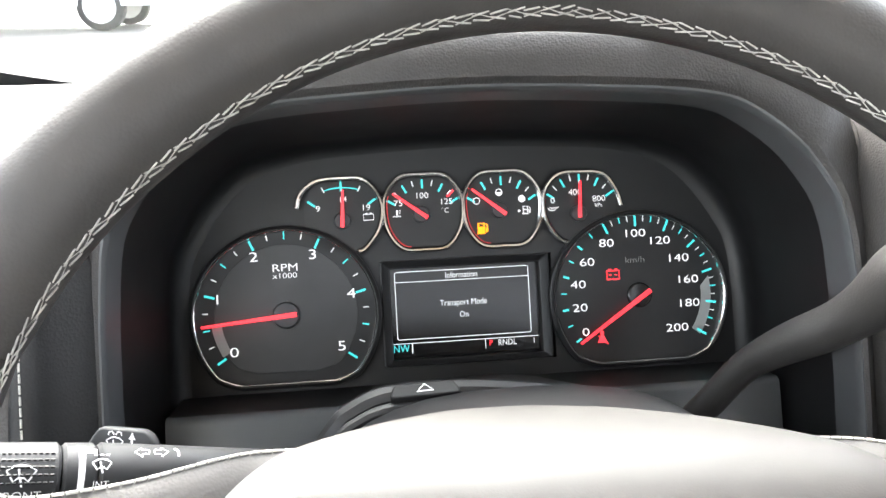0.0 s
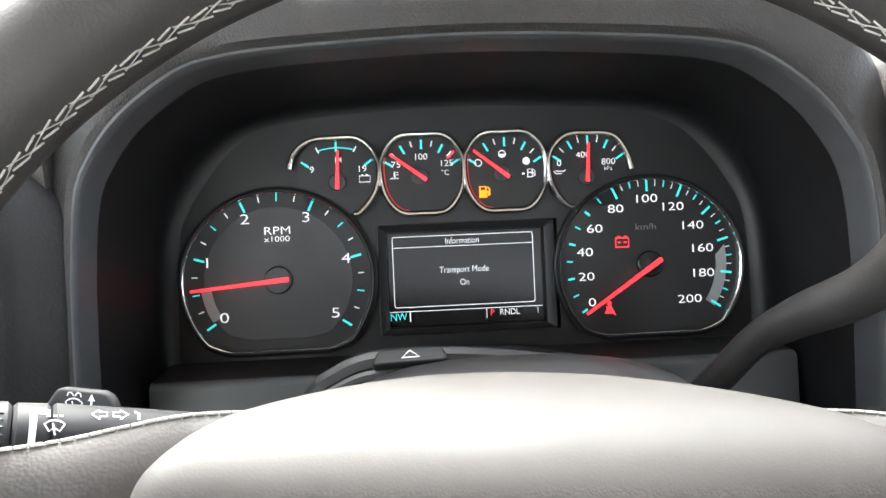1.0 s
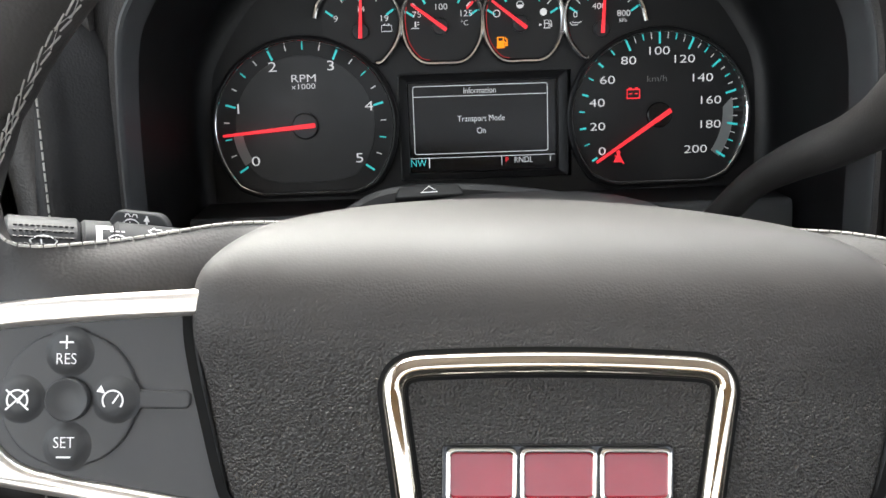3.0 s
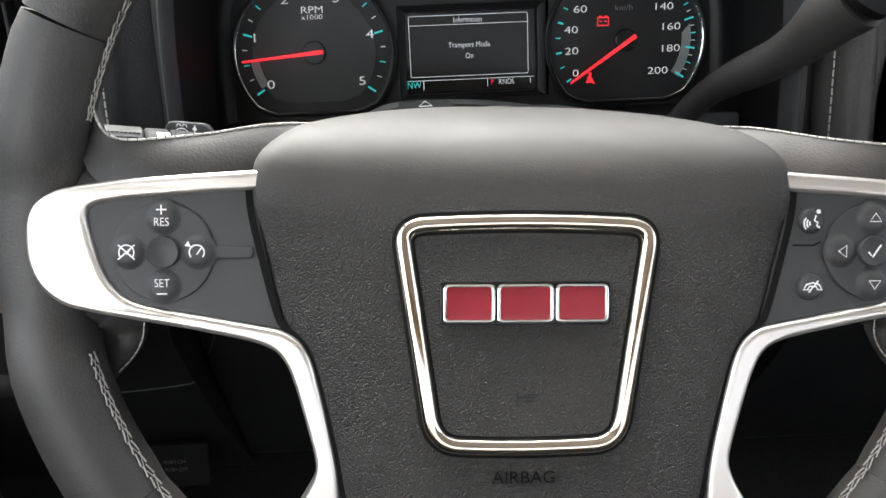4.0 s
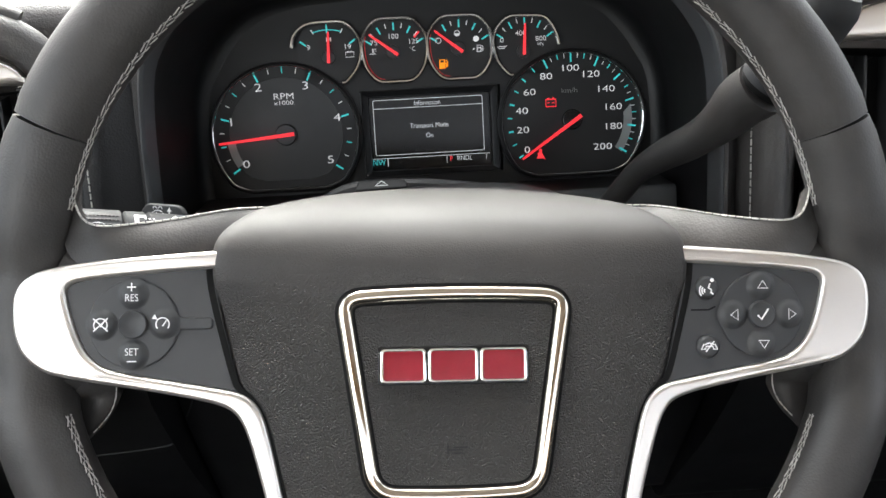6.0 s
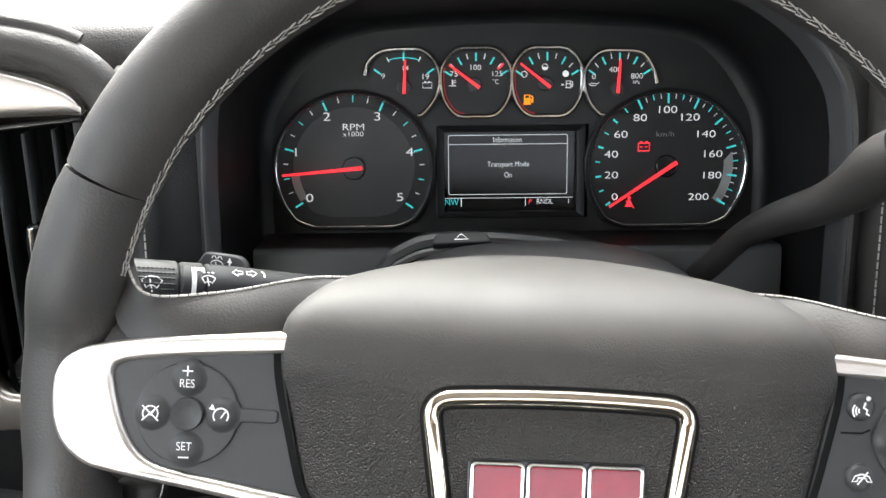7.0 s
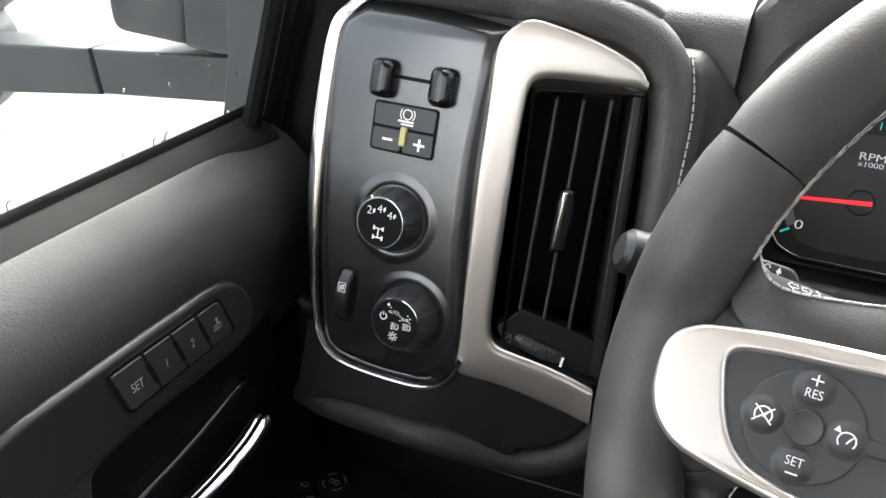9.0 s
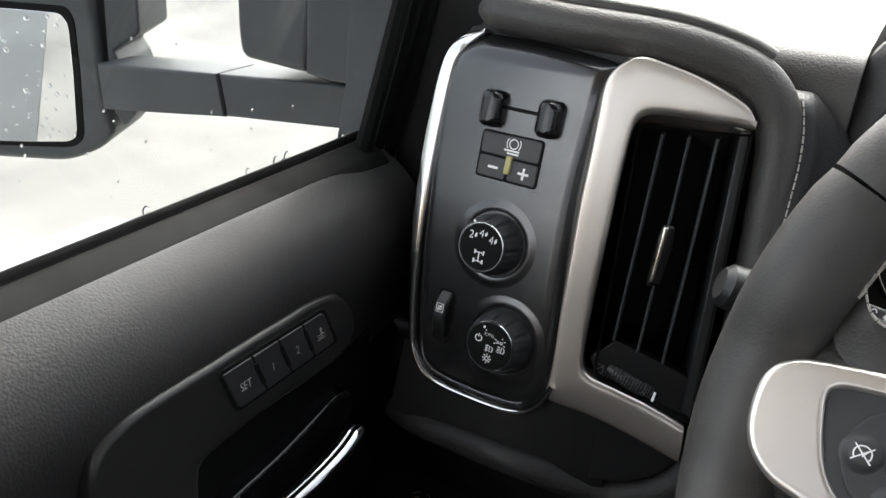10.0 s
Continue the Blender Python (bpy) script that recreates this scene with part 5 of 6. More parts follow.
for i, p in enumerate(o):
    n = o[(i + 1) % len(o)]
    k = max(1, int((n - p).length / 4))
    o2 += [p.lerp(n, j / k) for j in range(k)]
o = [Vector((p.x, p.y + (1.6 * (1 - (p.x / 46) ** 2) if p.y > 5 else (-1.4 * (1 - (p.x / 36) ** 2) if p.y < -70 else 0)))) for p in o2]
bm = bmesh.new()
prof = [(-3.3, 8.5), (-3.2, 11.0), (-2.7, 12.1), (-1.8, 12.8), (-0.6, 13.1), (0.8, 13.0), (2.0, 12.5), (2.9, 11.4), (3.2, 10.0), (3.3, 8.5)]
loops = [lift(inset(o, 2.6 + a), b) for a, b in prof]
rings(bm, loops, False, False)
# near-black strips along both ring edges paint the shadow of its recess
gap = bmesh.new()
rings(gap, [lift(inset(o, 2.6 + a), b) for a, b in ((-4.5, 9.0), (-4.3, 10.6), (-3.1, 10.9))], False, False)
rings(gap, [lift(inset(o, 2.6 + a), b) for a, b in ((3.1, 11.1), (4.1, 11.05), (4.3, 9.0))], False, False)
part("ring_shadow", gap, DEEP, cover, "", 60)
part("emblem_ring", bm, WARMCHROME, cover, "champagne chrome trim ring", 80)
bm = bmesh.new()
slab(bm, inset(o, 5.0), 8.0, 10.9, 0.8, 2)
part("centre_panel", bm, AIRBAG, cover)
# maker's badge: three plain red blocks in a chrome edge
badge = part("badge", plate(rounded([(-33.0, -27.6), (30.8, -27.6), (30.8, -11.4), (-33.0, -11.4)], 2.0), 10.5, 11.6, 0.4), GLOSSK, cover, "red and chrome badge")
for u0, u1 in ((-32.0, -12.6), (-12.0, 9.2), (9.8, 29.8)):
    ob_ = rounded([Vector(p) for p in [(u0, -26.8), (u1, -26.8), (u1, -12.2), (u0, -12.2)]], 2.2, 4)
    ib_ = rounded([Vector(p) for p in [(u0 + 1.4, -25.4), (u1 - 1.4, -25.4), (u1 - 1.4, -13.6), (u0 + 1.4, -13.6)]], 1.4, 4)
    bm = bmesh.new()
    frame_plate(ob_, ib_, 11.0, 13.4, 0.6, None, bm)
    part("badge_edge", bm, CHROME, badge, "chrome edge")
    part("badge_block", plate(inset(ib_, -0.2), 11.0, 12.6, 0.4), REDENAMEL, badge, "red enamel block")
# embossing in the cover's vinyl: dark colour stands in for its relief shade
bm = letters(bmesh.new(), "AIRBAG", 6.6, -1.5, -85.5, 10.7, depth=0.25, stretch=1.05)
part("airbag_text", bm, DEEP, cover, "embossed letters, relief shade painted near-black", 0)
bm = bmesh.new()
stroke(bm, [(-4.0, -52.6), (-4.0, -57.4)], 0.6, 11.1)
stroke(bm, [(-1.6, -54.0), (4.2, -54.0)], 0.6, 11.1)
stroke(bm, [(-4.0, -55.0), (2.0, -55.0), (2.4, -56.4), (-2.4, -56.4)], 0.6, 11.1)
part("horn_symbol", bm, HARD, cover, "flat dark strokes for the embossed horn mark's shade", 0)
bm = bmesh.new()
tube(bm, [Vector((0, -0.01, -0.03)), Vector((0, -0.01, -0.06)), Vector((0, -0.01, -0.09))], 0.055, 0.055, 28, False, Vector((0, 1, 0)))
part("hub", bm, HARD, wheel)
# leather edge stitching where the spokes open
for s in (1, -1):
    line = [Vector((s * p[0], p[1] - 0.5, p[2] + 0.8)) * MM for p in HEM]
    part("spoke_stitching", stitches(curve(line, 6, False), 0.0034, 0.0029, 0.00050), THREAD, wheel, "pale thread")

# ---- left switch panel in the dashboard ----
panel = root("switch_panel", PANEL @ Matrix.Translation((0, -0.105, -0.01)), "satin black dashboard switch panel with chrome edge", "switch panel")
PB = Matrix.Translation((0, 0.105, 0.01))


def ppart(name, bm, mat, parent=None, label="", smooth=35):
    # the panel's face bows back toward its foot
    for v in bm.verts:
        v.co.z -= 0.45 * max(0.0, 0.012 - v.co.y) ** 2 + 22 * max(0.0, v.co.y - 0.082) ** 2
    bmesh.ops.transform(bm, matrix=PB, verts=bm.verts)
    return part(name, bm, mat, parent or panel, label, smooth)


# a pillow face: flat in the middle, falling away to its border
PAN = [(-36, 99), (-49, 87), (-53, 60), (-52, 15), (-47, -35), (-41, -80), (-36.5, -106), (0, -110.5), (36, -107.5), (50.5, -90), (49, -60), (45, -15), (43.2, 25), (44.5, 60), (46.5, 95), (5, 99.5)]
PAN_R = [12, 16, 26, 30, 30, 26, 14, 30, 18, 14, 26, 30, 30, 26, 3, 30]
base_o = [Vector(p) for p in PAN]


def pan_ring(d):
    return rounded(inset(base_o, d), [max(r - d * 0.6, 2.0) for r in PAN_R], 6)


o = pan_ring(0)
bm = bmesh.new()
rings(bm, [lift(o, -30), lift(o, -6.6), lift(pan_ring(0.7), -5.9)], False, False)
ppart("border", bm, HARD, label="black border behind the plate", smooth=50)
bm = bmesh.new()
loops = []
for d, w in ((0.5, -6.0), (1.6, -4.6), (3.2, -3.0), (5.0, -1.5), (6.8, -0.55), (8.6, -0.1), (10.2, 0.0)):
    loops.append(lift(pan_ring(d), w))
vs = rings(bm, loops, False, False)
fill(bm, vs[-1], pan_ring(10.2))
ppart("plate", bm, PANELBLACK, label="satin black pillowed plate", smooth=50)
# chrome edge, broad along the outer side and thin along the bottom
edge = curve([(-36, 100), (-45.5, 92), (-51.0, 80), (-53.2, 58), (-53.4, 15), (-50, -35), (-43.5, -82), (-38.5, -98), (-27, -108.5), (0, -111), (29, -109), (44, -100), (51.5, -85)], 6, False)
k = len(edge)
loops = []
for i, p in enumerate(edge):
    f = i / (k - 1)
    wide = 4.6 * (1 - 0.58 * ease(f, 0.32, 0.52)) * (0.35 + 0.65 * ease(f, 0.0, 0.08))
    d = (edge[min(i + 1, k - 1)] - edge[max(i - 1, 0)]).normalized()
    n = Vector((d.y, -d.x))
    if n.dot(p) < 0:
        n = -n
    lp = []
    thin = ease(f, 0.40, 0.56)
    for a, h, ha in ((-1.0, -6.0, -7.0), (-1.0, -2.2, -4.4), (-0.8, -1.2, -2.2), (-0.1, -1.0, -0.9), (0.6, -1.5, -1.1), (0.93, -2.6, -2.4), (1.0, -5.0, -5.0), (0.97, -14.0, -14.0)):
        q = p + n * (a * wide)
        lp.append(Vector((q.x * MM, q.y * MM, (h * (1 - thin) + ha * thin) * MM)))
    loops.append(lp)
bm = bmesh.new()
rings(bm, loops, True, True)
ppart("chrome_edge", bm, SATINCHROME, label="satin chrome edge strip", smooth=50)
for i, (u, v) in enumerate(((-15.2, 59.4), (18.9, 59.8))):
    bm = bmesh.new()
    loops = [lift(box2(u - 7.0, v - 10.4, u + 7.0, v + 10.2, 5.0, 8), 0.1)]
    for k in range(9):
        q = radians(90 * k / 8)
        hu, hv = 7.0 - 6.0 * (1 - math.cos(q)), 10.3 - 3.2 * (1 - math.cos(q))
        loops.append(lift(box2(u - hu, v - 0.2 - hv, u + hu, v - 0.2 + hv, min(5.0, hu * 0.9), 8), 2.5 + 7.0 * math.sin(q)))
    rings(bm, loops, False, True)
    lv = ppart("brake_lever", bm, GLOSSK, label="black brake gain lever", smooth=70)
    bm = bmesh.new()
    for j in range(10):
        tube(bm, [Vector(((u + a) * MM, (v - 6.5 + j * 1.35) * MM, h * MM)) for a, h in ((3.6, 8.7), (4.8, 7.8), (5.8, 6.4), (6.5, 4.6))], 0.00025, 0.00025, 5)
    ppart("grip_ribs", bm, DEEP, lv, smooth=0)
bm = bmesh.new()
slab(bm, box2(-8, 60.0, 12, 62.0, 0.8), -0.5, 0.35)
ppart("slot", bm, DEEP)
bm = plate(rounded([Vector(p) for p in [(-19.2, 20.8), (19.0, 20.8), (18.6, 47.8), (-19.6, 47.4)]], 2.6), -0.5, 0.3)
ppart("gap", bm, DEEP)
for nm, pts in (("trailer_button", [(-18.2, 34.4), (17.6, 34.6), (17.6, 46.9), (-18.6, 46.5)]), ("minus_button", [(-18.1, 21.7), (-0.6, 21.7), (-0.5, 33.6), (-18.2, 33.4)]), ("plus_button", [(0.4, 21.7), (18.0, 21.7), (17.7, 33.8), (0.5, 33.6)])):
    b = ppart(nm, plate(rounded([Vector(p) for p in pts], 1.8), -0.2, 1.2, 0.6), BUTTON)
    bm = bmesh.new()
    if nm == "minus_button":
        stroke(bm, [(-11.8, 27.6), (-5.6, 27.6)], 1.4, 1.5)
    elif nm == "plus_button":
        stroke(bm, [(6.8, 27.6), (13.4, 27.6)], 1.4, 1.5)
        stroke(bm, [(10.1, 24.3), (10.1, 30.9)], 1.4, 1.5)
    else:
        stroke(bm, oval(1.2, 42.4, 2.6, None, 20), 0.7, 1.5, True)
        stroke(bm, oval(1.2, 42.4, 4.2, None, 8, 140, 220), 0.6, 1.5)
        stroke(bm, oval(1.2, 42.4, 4.2, None, 8, -40, 40), 0.6, 1.5)
        stroke(bm, [(-4.0, 38.6), (5.2, 38.6)], 1.1, 1.5)
        stroke(bm, [(-2.0, 37.0), (5.2, 37.0)], 1.0, 1.5)
    ppart("symbol", bm, PRINT, b, "white print", 0)
ppart("slider", plate(box2(-1.4, 25.4, 2.2, 35.6, 0.8), 0.8, 3.0, 0.8), BRASS, label="pale yellow light bar")


def knob(u, v, name, label, marks, r0):
    """A ribbed turning knob on a shallow well; its face stands out toward the driver."""
    bm = bmesh.new()
    loops = []
    for r, w in ((r0 + 3.0, 0.02), (r0 + 1.4, 0.25), (r0 - 0.4, 0.75), (r0 - 2.0, 0.9), (r0 - 3.4, 0.5), (r0 - 4.4, -0.8), (r0 - 4.8, -2.0)):
        loops.append(lift(oval(u, v, r, None, 56), w))
    rings(bm, loops, False, False)
    ppart("knob_well", bm, PANELBLACK)
    bm = bmesh.new()
    n = 96
    loops = []
    for r, w in ((r0 - 5.2, 0.05), (r0 - 5.3, 2.0), (r0 - 6.0, 8.0), (r0 - 7.2, 14.0), (r0 - 8.4, 16.6), (r0 - 9.0, 17.2)):
        lp = []
        for j in range(n):
            a = 360 * j / n
            rr = r - (1.3 if (j % 8) in (0, 1) and 2.5 < w < 16 else 0.0)
            lp.append(Vector(((u + rr * math.cos(radians(a))) * MM, (v + rr * math.sin(radians(a))) * MM, w * MM)))
        loops.append(lp)
    rings(bm, loops, False, True)
    kb = ppart(name, bm, SWITCH, label=label)
    bm = bmesh.new()
    tube2(oval(u, v, r0 - 9.2, None, 48), 17.2, 0.38, True, 6, 0.38, bm)
    ppart("bright_ring", bm, SATINCHROME, kb)
    ppart("cap", plate(oval(u, v, r0 - 9.7, None, 40), 16.5, 17.5, 0.4, 2), DEEP, kb)
    marks(bmesh.new, kb, u, v, 17.9)
    return kb


def mark(kb, bm):
    # the lamp knob's signs are the smaller ones
    if kb.name.startswith("lamp"):
        for v in bm.verts:
            v.co.x, v.co.y = 0.0178 + (v.co.x - 0.0178) * 0.84, -0.0676 + (v.co.y + 0.0676) * 0.84
    ppart("symbol", bm, PRINT, kb, "white print", 0)


def drive_marks(nb, kb, u, v, w):
    for s, du, dv in (("2", -6.6, 5.6), ("4", -0.6, 7.4), ("4", 5.6, 5.0)):
        bm = nb()
        letters(bm, s, 6.2, u + du, v + dv, w)
        patch(bm, [(u + du + 2.4, v + dv - 1.4), (u + du + 3.6, v + dv + 0.2), (u + du + 3.0, v + dv + 1.8), (u + du + 1.9, v + dv + 0.4)], w)
        mark(kb, bm)
    bm = nb()
    for dv in (-3.0, -8.0):
        stroke(bm, [(u - 2.2, v + dv), (u + 2.2, v + dv)], 0.7, w)
        stroke(bm, [(u - 2.6, v + dv - 1.2), (u - 2.6, v + dv + 1.2)], 1.1, w)
        stroke(bm, [(u + 2.6, v + dv - 1.2), (u + 2.6, v + dv + 1.2)], 1.1, w)
    stroke(bm, [(u, v - 3.0), (u, v - 8.0)], 0.8, w)
    mark(kb, bm)
    mark(kb, patch(nb(), oval(u - 6.4, v + 13.2, 0.9, None, 8), w - 0.3))


def lamp_marks(nb, kb, u, v, w):
    mark(kb, letters(nb(), "AUTO", 3.3, u - 1.4, v + 7.6, w, stretch=0.8))
    bm = nb()
    stroke(bm, oval(u - 8.4, v + 3.6, 2.3, None, 14, 120, 420), 0.65, w)
    stroke(bm, [(u - 8.4, v + 4.2), (u - 8.4, v + 6.8)], 0.65, w)
    mark(kb, bm)
    bm = nb()
    for s in (-1, 1):
        q = Vector((u + 7.0 + s * 1.3, v + 4.9))
        stroke(bm, oval(q.x, q.y, 0.8, None, 8), 0.5, w, True)
        stroke(bm, [(q.x + s * 1.4, q.y + 1.0), (q.x + s * 2.8, q.y + 1.7)], 0.55, w)
        stroke(bm, [(q.x + s * 1.4, q.y - 1.0), (q.x + s * 2.8, q.y - 1.7)], 0.55, w)
    mark(kb, bm)
    bm = nb()
    q = Vector((u + 9.0, v + 0.0))
    stroke(bm, [(q.x, q.y - 2.0), (q.x, q.y + 2.0), (q.x + 1.8, q.y + 1.5), (q.x + 2.4, q.y), (q.x + 1.8, q.y - 1.5)], 0.65, w, True)
    for i in range(4):
        stroke(bm, [(q.x - 3.2, q.y - 1.8 + i * 1.2), (q.x - 0.8, q.y - 1.8 + i * 1.2)], 0.5, w)
    mark(kb, bm)
    bm = nb()
    q = Vector((u + 0.2, v - 1.6))
    stroke(bm, [(q.x + 0.4, q.y - 2.1), (q.x + 0.4, q.y + 2.1), (q.x + 2.2, q.y + 1.5), (q.x + 2.8, q.y), (q.x + 2.2, q.y - 1.5)], 0.6, w, True)
    for i in range(3):
        stroke(bm, [(q.x - 2.8, q.y - 1.7 + i * 1.7), (q.x - 0.4, q.y - 1.3 + i * 1.7)], 0.55, w)
    stroke(bm, [(q.x - 1.5, q.y + 2.6), (q.x - 1.7, q.y - 2.6)], 0.5, w)
    mark(kb, bm)
    bm = nb()
    q = Vector((u - 0.2, v - 8.6))
    stroke(bm, oval(q.x, q.y, 1.4, None, 12), 0.65, w, True)
    for i in range(8):
        a = radians(45 * i)
        stroke(bm, [(q.x + 2.1 * math.cos(a), q.y + 2.1 * math.sin(a)), (q.x + 3.4 * math.cos(a), q.y + 3.4 * math.sin(a))], 0.65, w)
    mark(kb, bm)
    mark(kb, patch(nb(), oval(u - 5.6, v + 12.0, 1.0, None, 8), w - 0.2))
    for du, dv in ((-3.8, 10.4), (8.6, 8.0)):
        mark(kb, patch(nb(), oval(u + du, v + dv, 0.5, None, 6), w))


knob(1.4, -14.6, "drive_knob", "ribbed black four-wheel drive knob", drive_marks, 22.6)
knob(17.8, -67.6, "lamp_knob", "ribbed black headlamp knob", lamp_marks, 23.2)
bm = plate(box2(-27.6, -82, -15.8, -48.5, 4.0), -0.5, 0.3)
ppart("dimmer_slot", bm, DEEP)
bm = bmesh.new()
loops = []
for uu in (-25.8, -24.6, -19.0, -17.8):
    r = 14.6 if uu in (-25.8, -17.8) else 16.0
    loops.append([Vector((uu * MM, (-64.6 + (r - (0.4 if (a // 10) % 2 else 0)) * math.sin(radians(a))) * MM, (-5.0 + r * 0.85 * math.cos(radians(a))) * MM)) for a in range(0, 360, 10)])
rings(bm, loops, True, True)
dm = ppart("dimmer_wheel", bm, HARD)
bm = bmesh.new()
stroke(bm, [(-23.4, -61.4), (-19.0, -61.4), (-19.0, -56.2), (-23.4, -56.2)], 0.45, 8.6, True)
stroke(bm, [(-22.6, -60.6), (-19.8, -57.0)], 0.5, 8.6)
stroke(bm, oval(-21.2, -58.8, 1.2, None, 10), 0.45, 8.6, True)
ppart("symbol", bm, PRINT, dm, "white print", 0)

# body of the pod behind panel and vent
pod = root("dash_pod", Matrix.Translation((-0.30, 0.40, 1.25)), "padded dark vinyl pod round panel and vent, stitched edge", "dash pod")
POD_INV = pod.matrix_world.inverted()
bm = plate(curve([(-40, 104), (-50, 88), (-54, 55), (-52, 0), (-50, -50), (-48, -100), (-50, -138), (0, -138), (40, -136), (49, -128), (50, -96), (46, -60), (42, -20), (40, 20), (42, 60), (46, 100)], 4), -130, -17.0)
bmesh.ops.transform(bm, matrix=POD_INV @ PANEL, verts=bm.verts)
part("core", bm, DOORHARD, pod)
cols = [(at(PANEL, u, t0, -15), at(PANEL, u, t0 - 16, -14.5), at(PANEL, u, -128, -13), at(PANEL, u, -140, -13)) for u, t0 in ((-52, -92), (-36, -96), (-14, -100), (8, -100), (24, -98))]
cols += [(at(VENT, u, -86, -4.7), at(VENT, u, -104, -4.7), at(VENT, u, -128, -4.7), at(VENT, u, -144, -5.5)) for u in (-46, -34, -22)]
rows_c = [curve([col[k] for col in cols], 5, False) for k in range(4)]
bm = bmesh.new()
rings(bm, [[POD_INV @ p for p in r] for r in rows_c], False, False, closed=False)
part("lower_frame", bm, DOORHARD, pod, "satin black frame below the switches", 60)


def air_vent(m, s, name, label):
    """A tall vent with a silver surround; s mirrors it for the other side."""
    vent = root(name, m @ Matrix.Translation((0, -0.1, -0.02)), label, "air vent")
    vb = Matrix.Translation((0, 0.1, 0.02)) @ Matrix.Diagonal((s, 1, 1, 1))

    def vpart(nm, bm, mat, parent=None, lab="", smooth=35):
        bmesh.ops.transform(bm, matrix=vb, verts=bm.verts)
        return part(nm, bm, mat, parent or vent, lab, smooth)
    # pairs of points on the outer and the inner edge, from the top's end round to the foot
    sil = [((40.0, 68), (39.4, 64.4)), ((35.9, 75.5), (33, 65.6)), ((25.5, 82.6), (22, 67.2)), ((11, 90), (8, 69.0)), ((-6, 96.4), (-4, 70.2)), ((-19, 99.4), (-12.5, 70.2)), ((-29, 95.2), (-17.6, 67.2)), ((-35.6, 86.5), (-20.4, 61.0)), ((-38.6, 68), (-23.2, 46)), ((-41.2, 47.6), (-26.0, 28)), ((-45.2, 20), (-29.4, 3)), ((-48.6, -10), (-32.6, -21)), ((-52.3, -42), (-35.8, -46)), ((-55.0, -72), (-37.4, -62)), ((-57, -89), (-36.8, -70)), ((-50, -94.0), (-33.0, -75.0)), ((-38, -97.6), (-25, -78.6)), ((-22, -103.4), (-12, -83.6)), ((0, -113), (3.4, -90.2)), ((18.6, -122), (19.6, -98.8))]
    out_l, in_l = curve([p[0] for p in sil], 4, False), curve([p[1] for p in sil], 4, False)
    loops = []
    for k, (p, q) in enumerate(zip(out_l, in_l)):
        n = q - p
        far = n.length
        n.normalize()
        bow = ease(k, 52, 66)
        lp = []
        for d, w in ((0, -14), (0, -1.8), (0.35, -0.9), (1.0, -0.25), (2.0, 0.0), (far * 0.35, 0.0), (far * 0.6, 0.0), (far - 4.6, 0.0), (far - 3.0, -0.25), (far - 1.5, -0.9), (far - 0.5, -1.8), (far, -3.0), (far, -14)):
            c = p + n * d
            lp.append(Vector((c.x, c.y, w - 2.6 * bow * (1 - d / far) ** 2)) * MM)
        loops.append(lp)
    bm = bmesh.new()
    rings(bm, loops, True, True)
    vpart("surround", bm, VENTSILVER, lab="satin silver surround", smooth=50)
    # dark frame under the surround and round corner at the foot
    bm = bmesh.new()
    slab(bm, rounded([Vector(p) for p in [(-30, -104), (-30, -90), (20, -108), (18.8, -120), (9, -131), (-6, -138), (-20, -139), (-30, -139)]], [1, 1, 1, 5, 8, 8, 1, 1], 4), -26, -4.4, 1.0, 2)
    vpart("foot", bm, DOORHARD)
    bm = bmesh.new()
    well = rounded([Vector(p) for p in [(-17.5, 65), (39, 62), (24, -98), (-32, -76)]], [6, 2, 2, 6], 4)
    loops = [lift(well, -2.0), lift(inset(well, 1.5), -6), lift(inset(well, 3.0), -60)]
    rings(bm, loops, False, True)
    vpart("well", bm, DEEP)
    vpart("side_wall", slab(bmesh.new(), [Vector(p) for p in [(33.5, 64), (38.6, 63.5), (23.6, -96), (18.0, -92)]], -40, -5.0, 1.2, 3), HARD)
    for a, b in (((-5.0, 60.0), (-21.8, -55.0)), ((8.8, 59.5), (-8.4, -60.5)), ((23.0, 59.0), (5.6, -66.0))):
        bm = bmesh.new()
        a, b = Vector(a), Vector(b)
        pts = [a.lerp(b, i / 10) for i in range(11)]
        loops = []
        for i, p in enumerate(pts):
            bow = 2.0 * math.sin(math.pi * i / 10)
            loops.append([Vector((p.x * MM, p.y * MM, (-7 + bow) * MM)), Vector(((p.x + 0.9) * MM, p.y * MM, (-7.6 + bow) * MM)), Vector(((p.x + 3.4) * MM, p.y * MM, -30 * MM)), Vector(((p.x + 1.8) * MM, p.y * MM, -30 * MM)), Vector(((p.x - 0.7) * MM, p.y * MM, (-7.6 + bow) * MM))])
        rings(bm, loops, True, True)
        vpart("slat", bm, STALKGREY)
    bm = bmesh.new()
    tab = [(-7.2, -21), (0.6, -20), (5.0, 1), (5.4, 13.0), (-1.0, 13.6), (-3.6, 4)]
    slab(bm, rounded([Vector(p) for p in tab], 2.0, 4), -9, -1.0, 1.6, 4)
    t = vpart("vane_tab", bm, GLOSSK)
    bm = bmesh.new()
    slab(bm, rounded([Vector(p) for p in [(-6.4, -18.5), (-3.4, -18.5), (1.2, 5), (2.6, 12.4), (-0.8, 12.6), (-2.2, 4)]], 0.9, 4), -2, 0.4, 1.2, 4)
    vpart("bright_face", bm, CHROME, t, "chrome face")
    bm = bmesh.new()
    slab(bm, rounded([Vector(p) for p in [(-34.5, -66), (-20.5, -55), (20.0, -72.5), (24, -98), (-29, -77.5)]], [3, 2, 2, 2, 3], 3), -20, -8, 0.8, 2)
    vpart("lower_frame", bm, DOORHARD)
